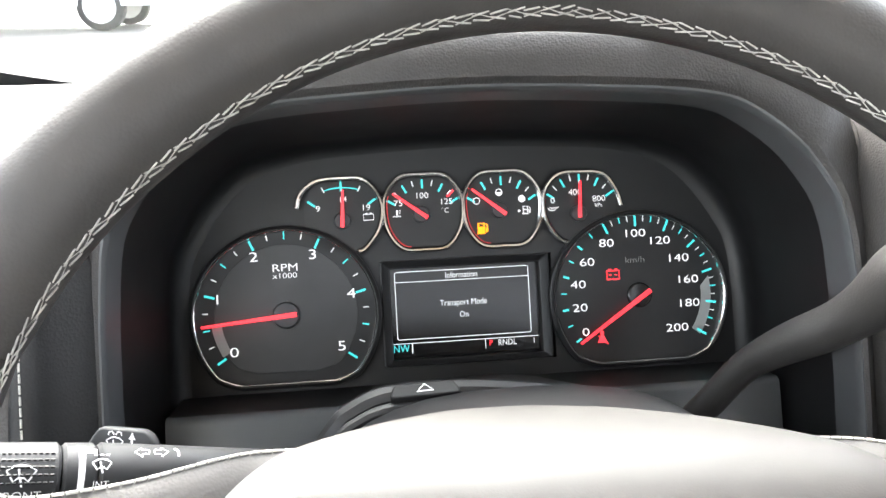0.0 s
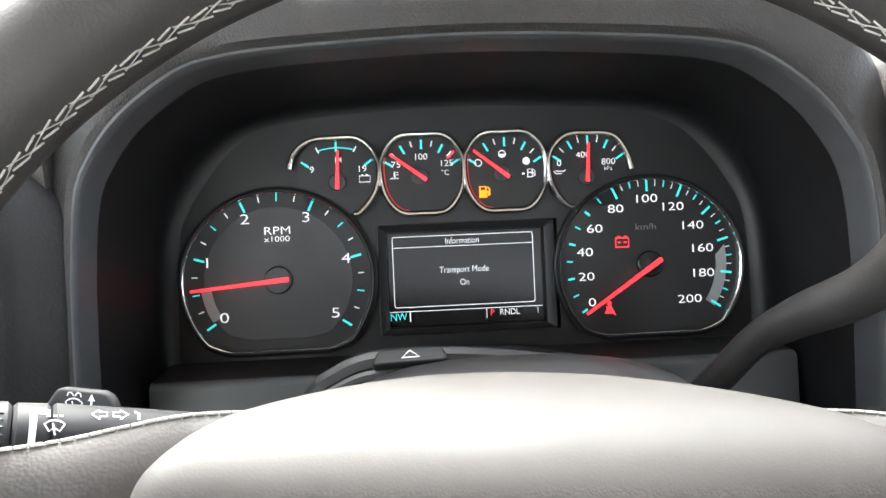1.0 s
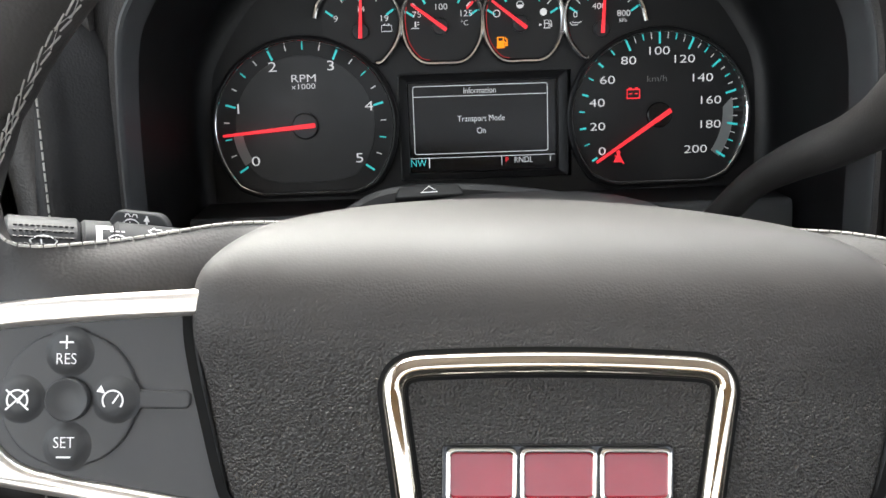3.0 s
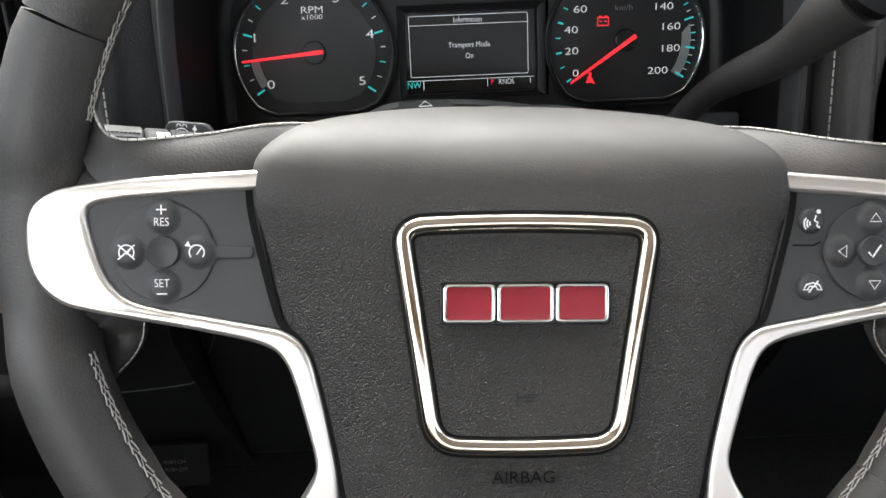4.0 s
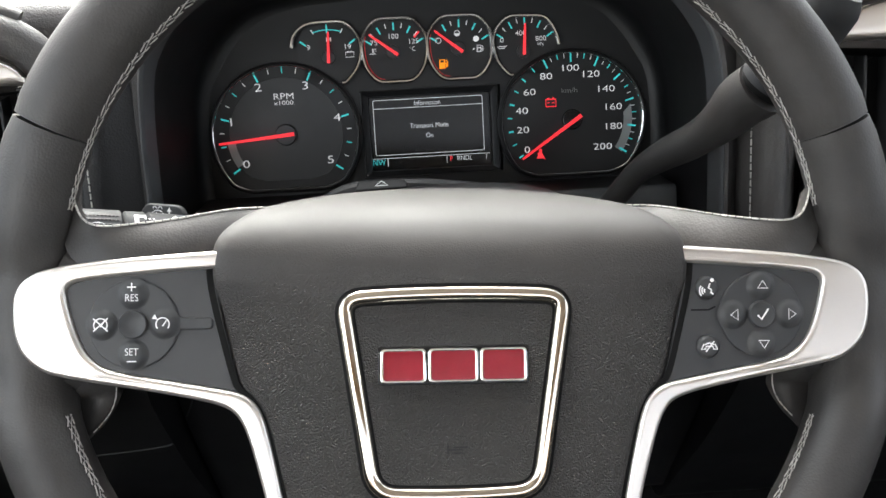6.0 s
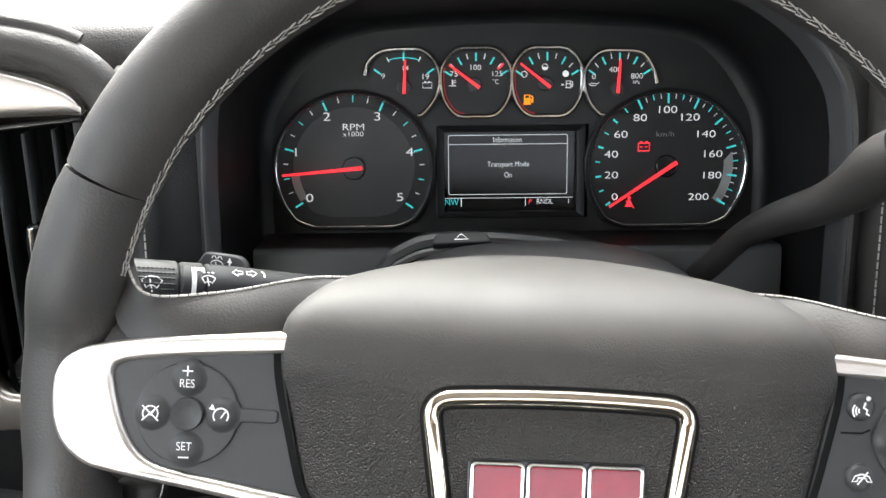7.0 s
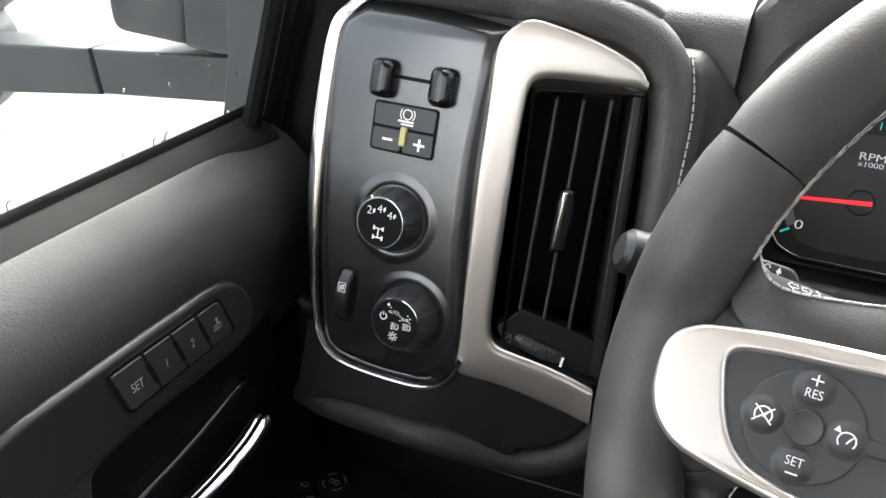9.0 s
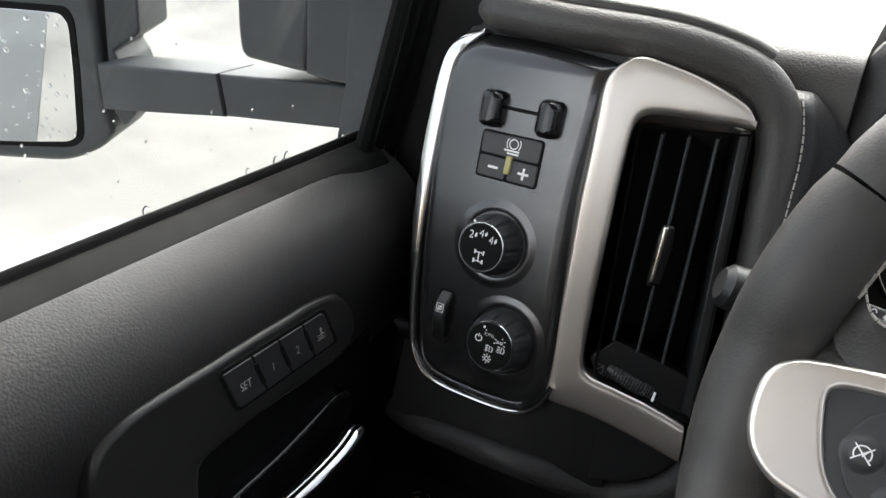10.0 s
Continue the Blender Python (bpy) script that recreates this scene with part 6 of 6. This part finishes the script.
    bm = bmesh.new()
    loops = []
    for i in range(13):
        f = i / 12
        c = Vector((-24.0, -72.0)).lerp(Vector((4.0, -85.0)), f)
        r = 4.4 * (0.75 + 0.25 * math.sin(math.pi * f))
        n = Vector((0.42, 0.91))
        loops.append([Vector(((c.x + n.x * r * math.cos(radians(a))) * MM, (c.y + n.y * r * math.cos(radians(a))) * MM, (-9.5 + 4.0 * math.sin(math.pi * f) + r * 0.8 * math.sin(radians(a))) * MM)) for a in range(0, 360, 20)])
    rings(bm, loops, True, True)
    tw = vpart("thumb_wheel", bm, HARD)
    for i in range(15):
        f = 0.12 + 0.76 * i / 14
        c = Vector((-24.0, -72.0)).lerp(Vector((4.0, -85.0)), f)
        r = 4.4 * (0.75 + 0.25 * math.sin(math.pi * f))
        n = Vector((0.42, 0.91))
        path = [Vector(((c.x + n.x * r * math.cos(radians(a))) * MM, (c.y + n.y * r * math.cos(radians(a))) * MM, (-9.4 + 4.0 * math.sin(math.pi * f) + r * 0.82 * math.sin(radians(a))) * MM)) for a in (15, 45, 75, 105, 135)]
        vpart("rib", tube(bmesh.new(), path, 0.00045, 0.00045, 5), STALKGREY, tw)
    vpart("white_mark", stroke(bmesh.new(), [(1.4, -87.0), (2.8, -81.4)], 1.4, -3.4), PRINT, tw, smooth=0)
    bm = bmesh.new()
    stroke(bm, [(-31.6, -73.8), (-26.8, -75.4), (-26.0, -70.6), (-30.6, -69.0)], 0.4, -7.8, True)
    stroke(bm, [(-31.0, -73.2), (-26.6, -71.0)], 0.4, -7.8)
    vpart("closed_mark", bm, DIMPRINT, smooth=0)
    return vent


air_vent(VENT, 1, "air_vent", "tall black air vent with satin silver surround")
air_vent(VENTR, -1, "air_vent", "tall black air vent beside the gear lever")
# the padded roll
IN = [at(PANEL, -42, 112, -12), at(PANEL, -20, 111.5, -12), at(PANEL, 14, 110.5, -12), at(VENT, -6, 107.5, -13), at(VENT, 25, 98.0, -13), at(VENT, 41.5, 88.5, -12), at(VENT, 51.0, 74, -12), at(VENT, 54.0, 54, -12), at(VENT, 52.6, 27, -12), at(VENT, 50.6, -4, -12), at(VENT, 45.5, -55, -12), at(VENT, 36, -100, -12), at(VENT, 29, -124, -12), at(VENT, 15, -141.5, -13), at(VENT, -4, -149.5, -14), at(VENT, -26, -150, -14)]
roll_l = IN + [at(PANEL, 38, -140, -14), at(PANEL, 0, -142, -16), at(PANEL, -34, -144, -20), at(PANEL, -56, -146, -30)]
cr = curve(roll_l, 6, False)
sizes = [0.35 + 0.65 * min(1.0, i / 4) - 0.22 * ease(i, 74, 98) for i in range(len(cr))]
bm = tube(bmesh.new(), [POD_INV @ p for p in cr[:72]], 0.0115, 0.0115, 20, False, Vector((0, -1, 0.3)), True, sizes[:72])
part("roll", bm, DASH, pod, "rolled padded edge", 60)
# same padded roll; the shade low down is put in as darker vinyl
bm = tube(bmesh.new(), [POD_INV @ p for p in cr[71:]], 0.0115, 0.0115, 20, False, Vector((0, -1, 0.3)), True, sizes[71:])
part("lower_roll", bm, DOORSKIN, pod, "lower edge of the roll, shade put into its colour", 60)


def outward(path, mid, out, up):
    """The path moved away from a centre in the pod's face, and toward the driver."""
    res = []
    for i, p in enumerate(path):
        d = (path[min(i + 1, len(path) - 1)] - path[max(i - 1, 0)]).normalized()
        w = (VENT.to_3x3() @ Vector((0, 0, 1))).normalized()
        n = d.cross(w).normalized()
        if n.dot(p - mid) < 0:
            n = -n
        res.append(p + n * out + w * up)
    return res


MID = at(VENT, -60, 0, 0)
flange = outward(cr[6:30], MID, 0.0122, -0.002)
bm = tube(bmesh.new(), [POD_INV @ p for p in flange], 0.0045, 0.006, 10, False, Vector((0, -1, 0.3)))
part("seam_pad", bm, DASH, pod, "", 60)
roll_r = [Vector((-p.x - 0.002, p.y + 0.012, p.z)) for p in IN[2:]]
podr = root("dash_pod", Matrix.Translation((0.30, 0.40, 1.25)), "padded dark vinyl edge round the centre vent", "dash pod")
inv2 = podr.matrix_world.inverted()
bm = tube(bmesh.new(), [inv2 @ p for p in curve(roll_r, 6, False)], 0.0115, 0.0115, 18, False, Vector((0, -1, 0.3)))
part("roll", bm, DASH, podr, "", 60)
bm = plate([(-40, -120), (75, -120), (75, 110), (-40, 110)], -120, -70)
bmesh.ops.transform(bm, matrix=inv2 @ VENTR, verts=bm.verts)
part("core", bm, HARD, podr, "", 0)

# ---- parking brake pedal under the dashboard ----
pedal = root("parking_pedal", place((-0.252, 0.398, 1.042), 0, 22), "black rubber parking brake pedal with grey writing", "pedal")
part("pad", plate(box2(-27, -19, 27, 19, 4.0), -7, 0, 1.4), RUBBER, pedal)
bm = tube(bmesh.new(), [Vector((0, 0.004, -0.004)), Vector((0, 0.020, -0.030)), Vector((0, 0.055, -0.060)), Vector((0, 0.075, -0.110))], 0.008, 0.005, 12, False, Vector((1, 0, 0)))
part("arm", bm, DOORHARD, pedal)
bm = bmesh.new()
letters(bm, "PUSH ON", 4.8, -1.0, 3.4, 0.15, stretch=0.9)
letters(bm, "PUSH OFF", 4.8, 0.0, -3.4, 0.15, stretch=0.9)
part("writing", bm, FAINT, pedal, "grey push on, push off writing", 0)

# ---- driver door ----
door = root("door_1", Matrix.Translation((-0.463, -0.001, 0.954)), "black vinyl driver door panel with rain-spotted window", "door")
DI = Matrix.Translation((0.47, 0, -0.95))


YS = [-0.62 + 0.02 * i for i in range(50)]
FRONT = lambda y: 0.008 * ease(y, 0.28, 0.36)
upper = rounded([Vector(p) for p in [(-0.486, 1.378), (-0.468, 1.387), (-0.440, 1.372), (-0.426, 1.345), (-0.434, 1.300), (-0.444, 1.255), (-0.486, 1.25)]], [0, 0.008, 0.02, 0.03, 0.03, 0.02, 0], 5)
bm = bmesh.new()
loops = []
for y in YS:
    loops.append([DI @ Vector((p.x - FRONT(y) if p.x > -0.48 else p.x, y, p.y)) for p in upper])
rings(bm, loops, True, True)
part("upper_panel", bm, DOORSKIN, door, "padded upper door skin", 40)
bm = bmesh.new()
loops = []
low = rounded([Vector(p) for p in [(-0.486, 1.256), (-0.450, 1.256), (-0.445, 1.20), (-0.452, 0.95), (-0.486, 0.95)]], [0, 0.01, 0.03, 0.03, 0], 4)
for y in YS:
    loops.append([DI @ Vector((p.x - FRONT(y) if p.x > -0.5 else p.x, y, p.y)) for p in low])
rings(bm, loops, True, True)
part("lower_panel", bm, DOORHARD, door, "hard dark lower door", 40)
# raised pull surround that carries the seat switches
sur = [(0.0857, 1.31), (0.0897, 1.3248), (0.0948, 1.3324), (0.1044, 1.337), (0.118, 1.3394), (0.1396, 1.3397), (0.1635, 1.3397), (0.187, 1.3399), (0.211, 1.3397), (0.234, 1.3394), (0.2528, 1.3352), (0.2622, 1.3255), (0.2655, 1.3155), (0.2625, 1.305), (0.2499, 1.2977), (0.2194, 1.297), (0.1968, 1.2979), (0.1799, 1.298), (0.1677, 1.2975), (0.1521, 1.2966), (0.1427, 1.2945), (0.1395, 1.2875), (0.1356, 1.2696), (0.131, 1.25), (0.13, 1.12), (0.06, 1.12), (0.07, 1.24), (0.081, 1.29)][::-1]


def on_door(outline, x0, x1, r, lean=0.0, seg=4):
    o = [Vector((p[0] / MM, p[1] / MM)) for p in outline]
    bm = bmesh.new()
    slab(bm, o, x0 / MM, x1 / MM, r, seg)
    for v in bm.verts:
        y, z, x = v.co.x, v.co.y, v.co.z
        v.co = DI @ Vector((x + lean * (z - 1.33), y, z))
    return bm


part("pull_surround", on_door(curve(sur, 5), -0.46, -0.4235, 3.5, -0.12, 6), GRIP, door, "smooth raised grip surround")
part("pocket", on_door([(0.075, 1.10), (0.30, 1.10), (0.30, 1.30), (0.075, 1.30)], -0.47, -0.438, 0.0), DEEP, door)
sb = part("switch_base", on_door(rounded([Vector(p) for p in [(0.1678, 1.3085), (0.2478, 1.3090), (0.2400, 1.3340), (0.1605, 1.3352)]], 0.004), -0.43, -0.4230, 0.4, -0.12), DEEP, door, "seat memory switch base")
LAB = ["SET", "1", "2", ""]
xs = [(0.1632, 0.1822), (0.1834, 0.2012), (0.2024, 0.2198), (0.2210, 0.2378)]
for i, (a, b) in enumerate(xs):
    za, zb = 1.3107, 1.3330 - 0.012 * (a - 0.15)
    bt = part("seat_button", on_door(rounded([Vector(p) for p in [(a + 0.0058, za), (b + 0.0058, za), (b, zb), (a, zb)]], [0.003, 0.001, 0.001, 0.001] if i == 0 else ([0.001, 0.003, 0.004, 0.001] if i == 3 else 0.001)), -0.43, -0.4221, 0.5, -0.12), DOORBUTTON, sb)
    cy, cz = (a + b) / 2 + 0.0036, 1.3208
    bm = bmesh.new()
    if LAB[i]:
        letters(bm, LAB[i], 6.8, -0.8, 0, 0.15, stretch=0.74)
    else:
        stroke(bm, [(-3, -2.4), (3, -2.4), (3, 0.2), (-3, 0.2)], 0.5, 0.15, True)
        stroke(bm, [(-2, -1.2), (2, -1.2)], 0.5, 0.15)
        patch(bm, oval(0.2, 3.2, 0.9, None, 10), 0.15)
        stroke(bm, [(0.2, 2.4), (0.4, 0.6), (2.0, 0.4)], 1.0, 0.15)
    mm = Matrix(((0, -0.12, 1, -0.4219 - 0.12 * (cz - 1.33)), (1, 0, 0, cy), (0, 1, 0, cz), (0, 0, 0, 1)))
    bmesh.ops.transform(bm, matrix=DI @ mm, verts=bm.verts)
    part("mark", bm, SOFTPRINT, bt, "pale print", 0)
    if i < 3:
        y = b + 0.0008
        bm = on_door(rounded([Vector(p) for p in [(y + 0.0030, 1.3150), (y + 0.0060, 1.3150), (y + 0.0024, 1.3285), (y - 0.0006, 1.3285)]], 0.001), -0.425, -0.4218, 0.3, -0.12)
        part("divider", bm, DEEP, sb)
# chrome inside handle
hp = [Vector((-0.404, 0.246, 1.2555)), Vector((-0.402, 0.225, 1.2500)), Vector((-0.404, 0.19, 1.2440)), Vector((-0.412, 0.15, 1.238)), Vector((-0.425, 0.10, 1.232))]
bm = bmesh.new()
hc = curve(hp, 6, False)
for dx, dz, ra in ((0.0, 0.0, 0.0045), (-0.0058, -0.0012, 0.0033)):
    tube(bm, [DI @ (p + Vector((dx, 0, dz))) for p in hc], ra, 0.0042, 14, False, Vector((1, 0, 0)), True, [0.55, 0.85] + [1.0] * 22 + [0.9])
part("door_handle", bm, DARKCHROME, door, "chrome inside handle")
bm = on_door(curve([(0.262, 1.262), (0.20, 1.253), (0.12, 1.244), (0.08, 1.22), (0.09, 1.19), (0.20, 1.205), (0.262, 1.235)], 5), -0.46, -0.428, 2.0)
part("handle_cup", bm, GLOSSK, door, "gloss black handle cup")
# arm rest with the mirror and window switches
bm = bmesh.new()
block(bm, -0.455, -0.45, 1.02, -0.352, 0.335, 1.160, 0.012, 3)
bmesh.ops.transform(bm, matrix=DI, verts=bm.verts)
rest = part("arm_rest", bm, DOORHARD, door, "dark arm rest with switches")
REST = Matrix.Translation((-0.395, 0.298, 1.1605))
def on_rest(bm):
    bmesh.ops.transform(bm, matrix=DI @ REST, verts=bm.verts)
    return bm


knob_m = part("mirror_knob", on_rest(plate(oval(0, 0, 10.5, None, 32), -2, 3.0, 1.2, 3)), DEEP, rest, "round mirror adjuster")
bm = bmesh.new()
for a in (20, 110, 200, 290):
    stroke(bm, oval(0, 0, 7.6, None, 8, a, a + 50), 0.7, 3.1)
stroke(bm, rounded([(-3.4, -1.6), (-0.6, -1.8), (-0.4, 1.6), (-3.2, 1.8)], 0.8, 3), 0.6, 3.1, True)
stroke(bm, rounded([(0.6, -1.8), (3.4, -1.6), (3.2, 1.8), (0.4, 1.6)], 0.8, 3), 0.6, 3.1, True)
part("knob_mark", on_rest(bm), DIMPRINT, knob_m, "dim grey print", 0)
for u, v in ((-17.0, -10.0), (-7.0, -19.0)):
    sw = part("window_switch", on_rest(plate(box2(u - 6, v - 4, u + 6, v + 4, 1.5), -2, 2.0, 0.8)), DEEP, rest)
    bm = stroke(bmesh.new(), rounded([(u - 2.6, v - 1.6), (u + 2.2, v - 1.6), (u + 2.6, v + 1.2), (u - 1.2, v + 1.6)], 0.5, 2), 0.6, 2.1, True)
    part("switch_mark", on_rest(bm), DIMPRINT, sw, "dim grey print", 0)
# seals along the sill and window front
seal = [(-0.4880, 1.3790), (-0.4868, 1.3925), (-0.4855, 1.3955), (-0.4835, 1.3958), (-0.4818, 1.3930), (-0.4812, 1.3905), (-0.4795, 1.3915), (-0.4775, 1.3905), (-0.4725, 1.3885), (-0.4650, 1.3850), (-0.4595, 1.3800), (-0.4590, 1.3700), (-0.4880, 1.3700)]
bm = bmesh.new()
rings(bm, [[DI @ Vector((x, y, z)) for x, z in rounded([Vector(p) for p in seal], 0.0012, 2)] for y in (-0.62, -0.2, 0.1, 0.3, 0.352)], True, True)
part("sill_seal", bm, RUBBER, door, "black rubber sill seal", 30)
bm = bmesh.new()
for k, r in ((0.0, 0.006), (0.016, 0.005), (0.030, 0.007)):
    tube(bm, [DI @ Vector((glass_x(z) + 0.004, 0.343 + k + 0.06 * (z - 1.39) - 0.3 * max(0, z - 1.6), z)) for z in (1.36, 1.45, 1.55, 1.65, 1.78, 1.87)], r, r, 8)
part("front_channel", bm, RUBBER, door, "rubber window channel")

# water drops on the outside of the glass
random.seed(5)
bm = bmesh.new()
for i in range(95):
    if i < 34:
        y, z = random.uniform(0.335, 0.365) , random.uniform(1.39, 1.54)
        r = random.uniform(0.0004, 0.0011)
    elif i < 60:
        y, z = random.uniform(-0.05, 0.345), 1.3935 + abs(random.gauss(0, 0.004))
        r = random.uniform(0.0012, 0.0028)
    else:
        y, z = random.uniform(0.02, 0.34), 1.40 + abs(random.gauss(0, 0.05))
        r = random.uniform(0.0004, 0.0009)
    long = random.uniform(1.0, 1.4) if r < 0.0018 else random.uniform(1.2, 2.2)
    c = Vector((glass_x(z) - 0.0042, y, z))
    rows = []
    for a in (0, 25, 50, 70, 86):
        rows.append([c + Vector((-r * 0.55 * math.sin(radians(a)), r * math.cos(radians(a)) * math.cos(t * math.pi / 6), r * long * math.cos(radians(a)) * math.sin(t * math.pi / 6))) for t in range(12)])
    rings(bm, rows, True, True)
thing("raindrops", bm, DROPS, I4, "clear raindrops on the driver window", "raindrops", kind="stuff")

# ---- towing mirror outside ----
mir = root("side_mirror", Matrix.Translation((-0.546, 0.428, 1.385)), "grey plastic towing mirror on a broad arm, rain-spotted", "side mirror")
MI = Matrix.Translation((0.56, -0.42, -1.38))


def mpart(name, bm, mat, label="", parent=None):
    bmesh.ops.transform(bm, matrix=MI, verts=bm.verts)
    return part(name, bm, mat, parent or mir, label)


def prism(pts, y0, y1, r=4.0, seg=3):
    """An outline in x and z (metres) between two depths, rounded toward the driver."""
    o = [Vector((p[0] / MM, p[1] / MM)) for p in pts]
    bm = bmesh.new()
    slab(bm, o, 0, (y1 - y0) / MM, r, seg, True)
    for v in bm.verts:
        x, z, d = v.co.x, v.co.y, v.co.z
        v.co = Vector((x, y1 - d, z))
    return bm


mpart("arm", prism([(-0.692, 1.3495), (-0.6975, 1.3865), (-0.5526, 1.3995), (-0.535, 1.4005), (-0.540, 1.3655)], 0.416, 0.47, 3.0), MIRRORBODY)
mpart("arm_sleeve", prism([(-0.86, 1.3260), (-0.86, 1.3715), (-0.8209, 1.3755), (-0.6985, 1.3868), (-0.6932, 1.3492), (-0.8228, 1.3312)], 0.414, 0.46, 3.0), MIRRORBODY)
mpart("folding_body", prism(rounded([Vector(p) for p in [(-0.655, 1.53), (-0.6600, 1.4285), (-0.6580, 1.4080), (-0.6000, 1.4055), (-0.589, 1.4058), (-0.580, 1.46), (-0.575, 1.53)]], [0.0, 0.01, 0.022, 0.01, 0, 0, 0], 6), 0.404, 0.50, 7.0, 5), MIRRORBODY)
mpart("mount", prism([(-0.5795, 1.53), (-0.5880, 1.4060), (-0.5640, 1.4035), (-0.50, 1.4062), (-0.50, 1.53)], 0.402, 0.50, 4.0), MIRRORBODY)
mpart("sail_panel", prism([(-0.5130, 1.4154), (-0.5250, 1.361), (-0.482, 1.361), (-0.465, 1.525), (-0.502, 1.525)], 0.3565, 0.3725, 1.0), MIRRORBODY, "flat grey corner panel on the door")
HEAD = place((-0.905, 0.417, 1.38), 27, -2)


def hpart(name, outline, w0, w1, r, mat, label="", parent=None):
    bm = plate(outline, w0, w1, r, 5, True)
    bmesh.ops.transform(bm, matrix=HEAD, verts=bm.verts)
    return mpart(name, bm, mat, label, parent)


hpart("housing", rounded([Vector(p) for p in [(34, 140), (34.9, 50), (32, -5), (30, -66), (34, -86), (17, -104), (-20, -122), (-64, -122.5), (-170, -122), (-170, 140)]], [4, 8, 8, 6, 10, 16, 22, 20, 10, 10], 6), -90, 1.5, 10.0, MIRRORBODY)
hpart("glass_rim", rounded([Vector(p) for p in [(-160, 44), (-36, 42), (8, 40.5), (13.5, 28), (9.5, -24), (1.5, -93), (-12, -104), (-59, -106), (-160, -108)]], [4, 8, 10, 8, 10, 9, 8, 8, 4], 5), -6, 2.6, 1.6, RUBBER)
hpart("mirror_glass", rounded([Vector(p) for p in [(-156, 38), (-36, 35.4), (0.3, 33.8), (7.0, 24.5), (3.0, -23.6), (-5.6, -90.4), (-15.0, -97.4), (-59.2, -100), (-156, -103)]], [3, 8, 8, 8, 10, 7, 8, 8, 3], 5), -4, 3.4, 0.5, MIRRORGLASS, "mirror glass with raindrops")
hpart("pivot_cover", rounded([Vector(p) for p in [(77, 140), (77.4, 51.7), (74.5, 16.5), (45.4, -1.5), (51.9, -14.3), (62, -60), (45, -80), (36, -66), (34.8, -50), (43.5, 50), (44, 140)]], [2, 4, 4, 3, 3, 3, 6, 3, 6, 6, 2], 4), -70, -1.0, 3.0, MIRRORBODY)
# drops standing on the mirror glass and the grey housing
random.seed(9)
drops = bmesh.new()
for i in range(120):
    if i < 80:
        u, v, w = random.uniform(-90, 4), random.uniform(-95, 30), 3.5
        r = random.uniform(0.7, 2.4) * (1.6 if random.random() < 0.12 else 1)
    else:
        u, v, w = random.uniform(15, 30), random.uniform(-60, 100), 1.6
        r = random.uniform(0.4, 1.1)
    rows = [[Matrix.Translation((0.014, 0.008, 0.005)) @ HEAD @ Vector(((u + r * math.cos(radians(a)) * math.cos(t * math.pi / 5)) * MM, (v + 1.15 * r * math.cos(radians(a)) * math.sin(t * math.pi / 5)) * MM, (w + 0.55 * r * math.sin(radians(a))) * MM)) for t in range(10)] for a in (0, 30, 60, 85)]
    rings(drops, rows, False, True)
thing("mirror_raindrops", drops, DROPS, I4, "clear raindrops on the wet towing mirror", "raindrops", kind="stuff")

# ---- a parked car across the lot ----
car = root("parked_car", Matrix.Translation((-5.15, 13.6, 0.80)), "silver parked car on the pale lot", "car")
bm = bmesh.new()
body = rounded([Vector(p) for p in [(-2.2, 0.35), (2.2, 0.35), (2.25, 0.85), (1.3, 1.0), (0.7, 1.5), (-1.2, 1.52), (-1.9, 1.0), (-2.25, 0.9)]], 0.12, 4)
rings(bm, [[Vector((p.x, y, p.y)) for p in body] for y in (-0.85, -0.8, 0.8, 0.85)], True, True)
part("body", bm, CARPAINT, car)
for x in (-1.35, 1.35):
    for y in (-0.86, 0.66):
        bm = bmesh.new()
        rings(bm, [[Vector((x + r * math.cos(radians(a)), y + d, 0.34 + r * math.sin(radians(a)))) for a in range(0, 360, 12)] for r, d in ((0.28, 0.0), (0.34, 0.02), (0.34, 0.2), (0.28, 0.22))], True, True)
        w_ = part("tyre", bm, TYRE, car)
        bm = bmesh.new()
        rings(bm, [[Vector((x + r * math.cos(radians(a)), y - 0.004 + d, 0.34 + r * math.sin(radians(a)))) for a in range(0, 360, 12)] for r, d in ((0.24, -0.004), (0.2, 0.01), (0.05, -0.01))], True, True)
        part("rim", bm, ALLOY, w_)
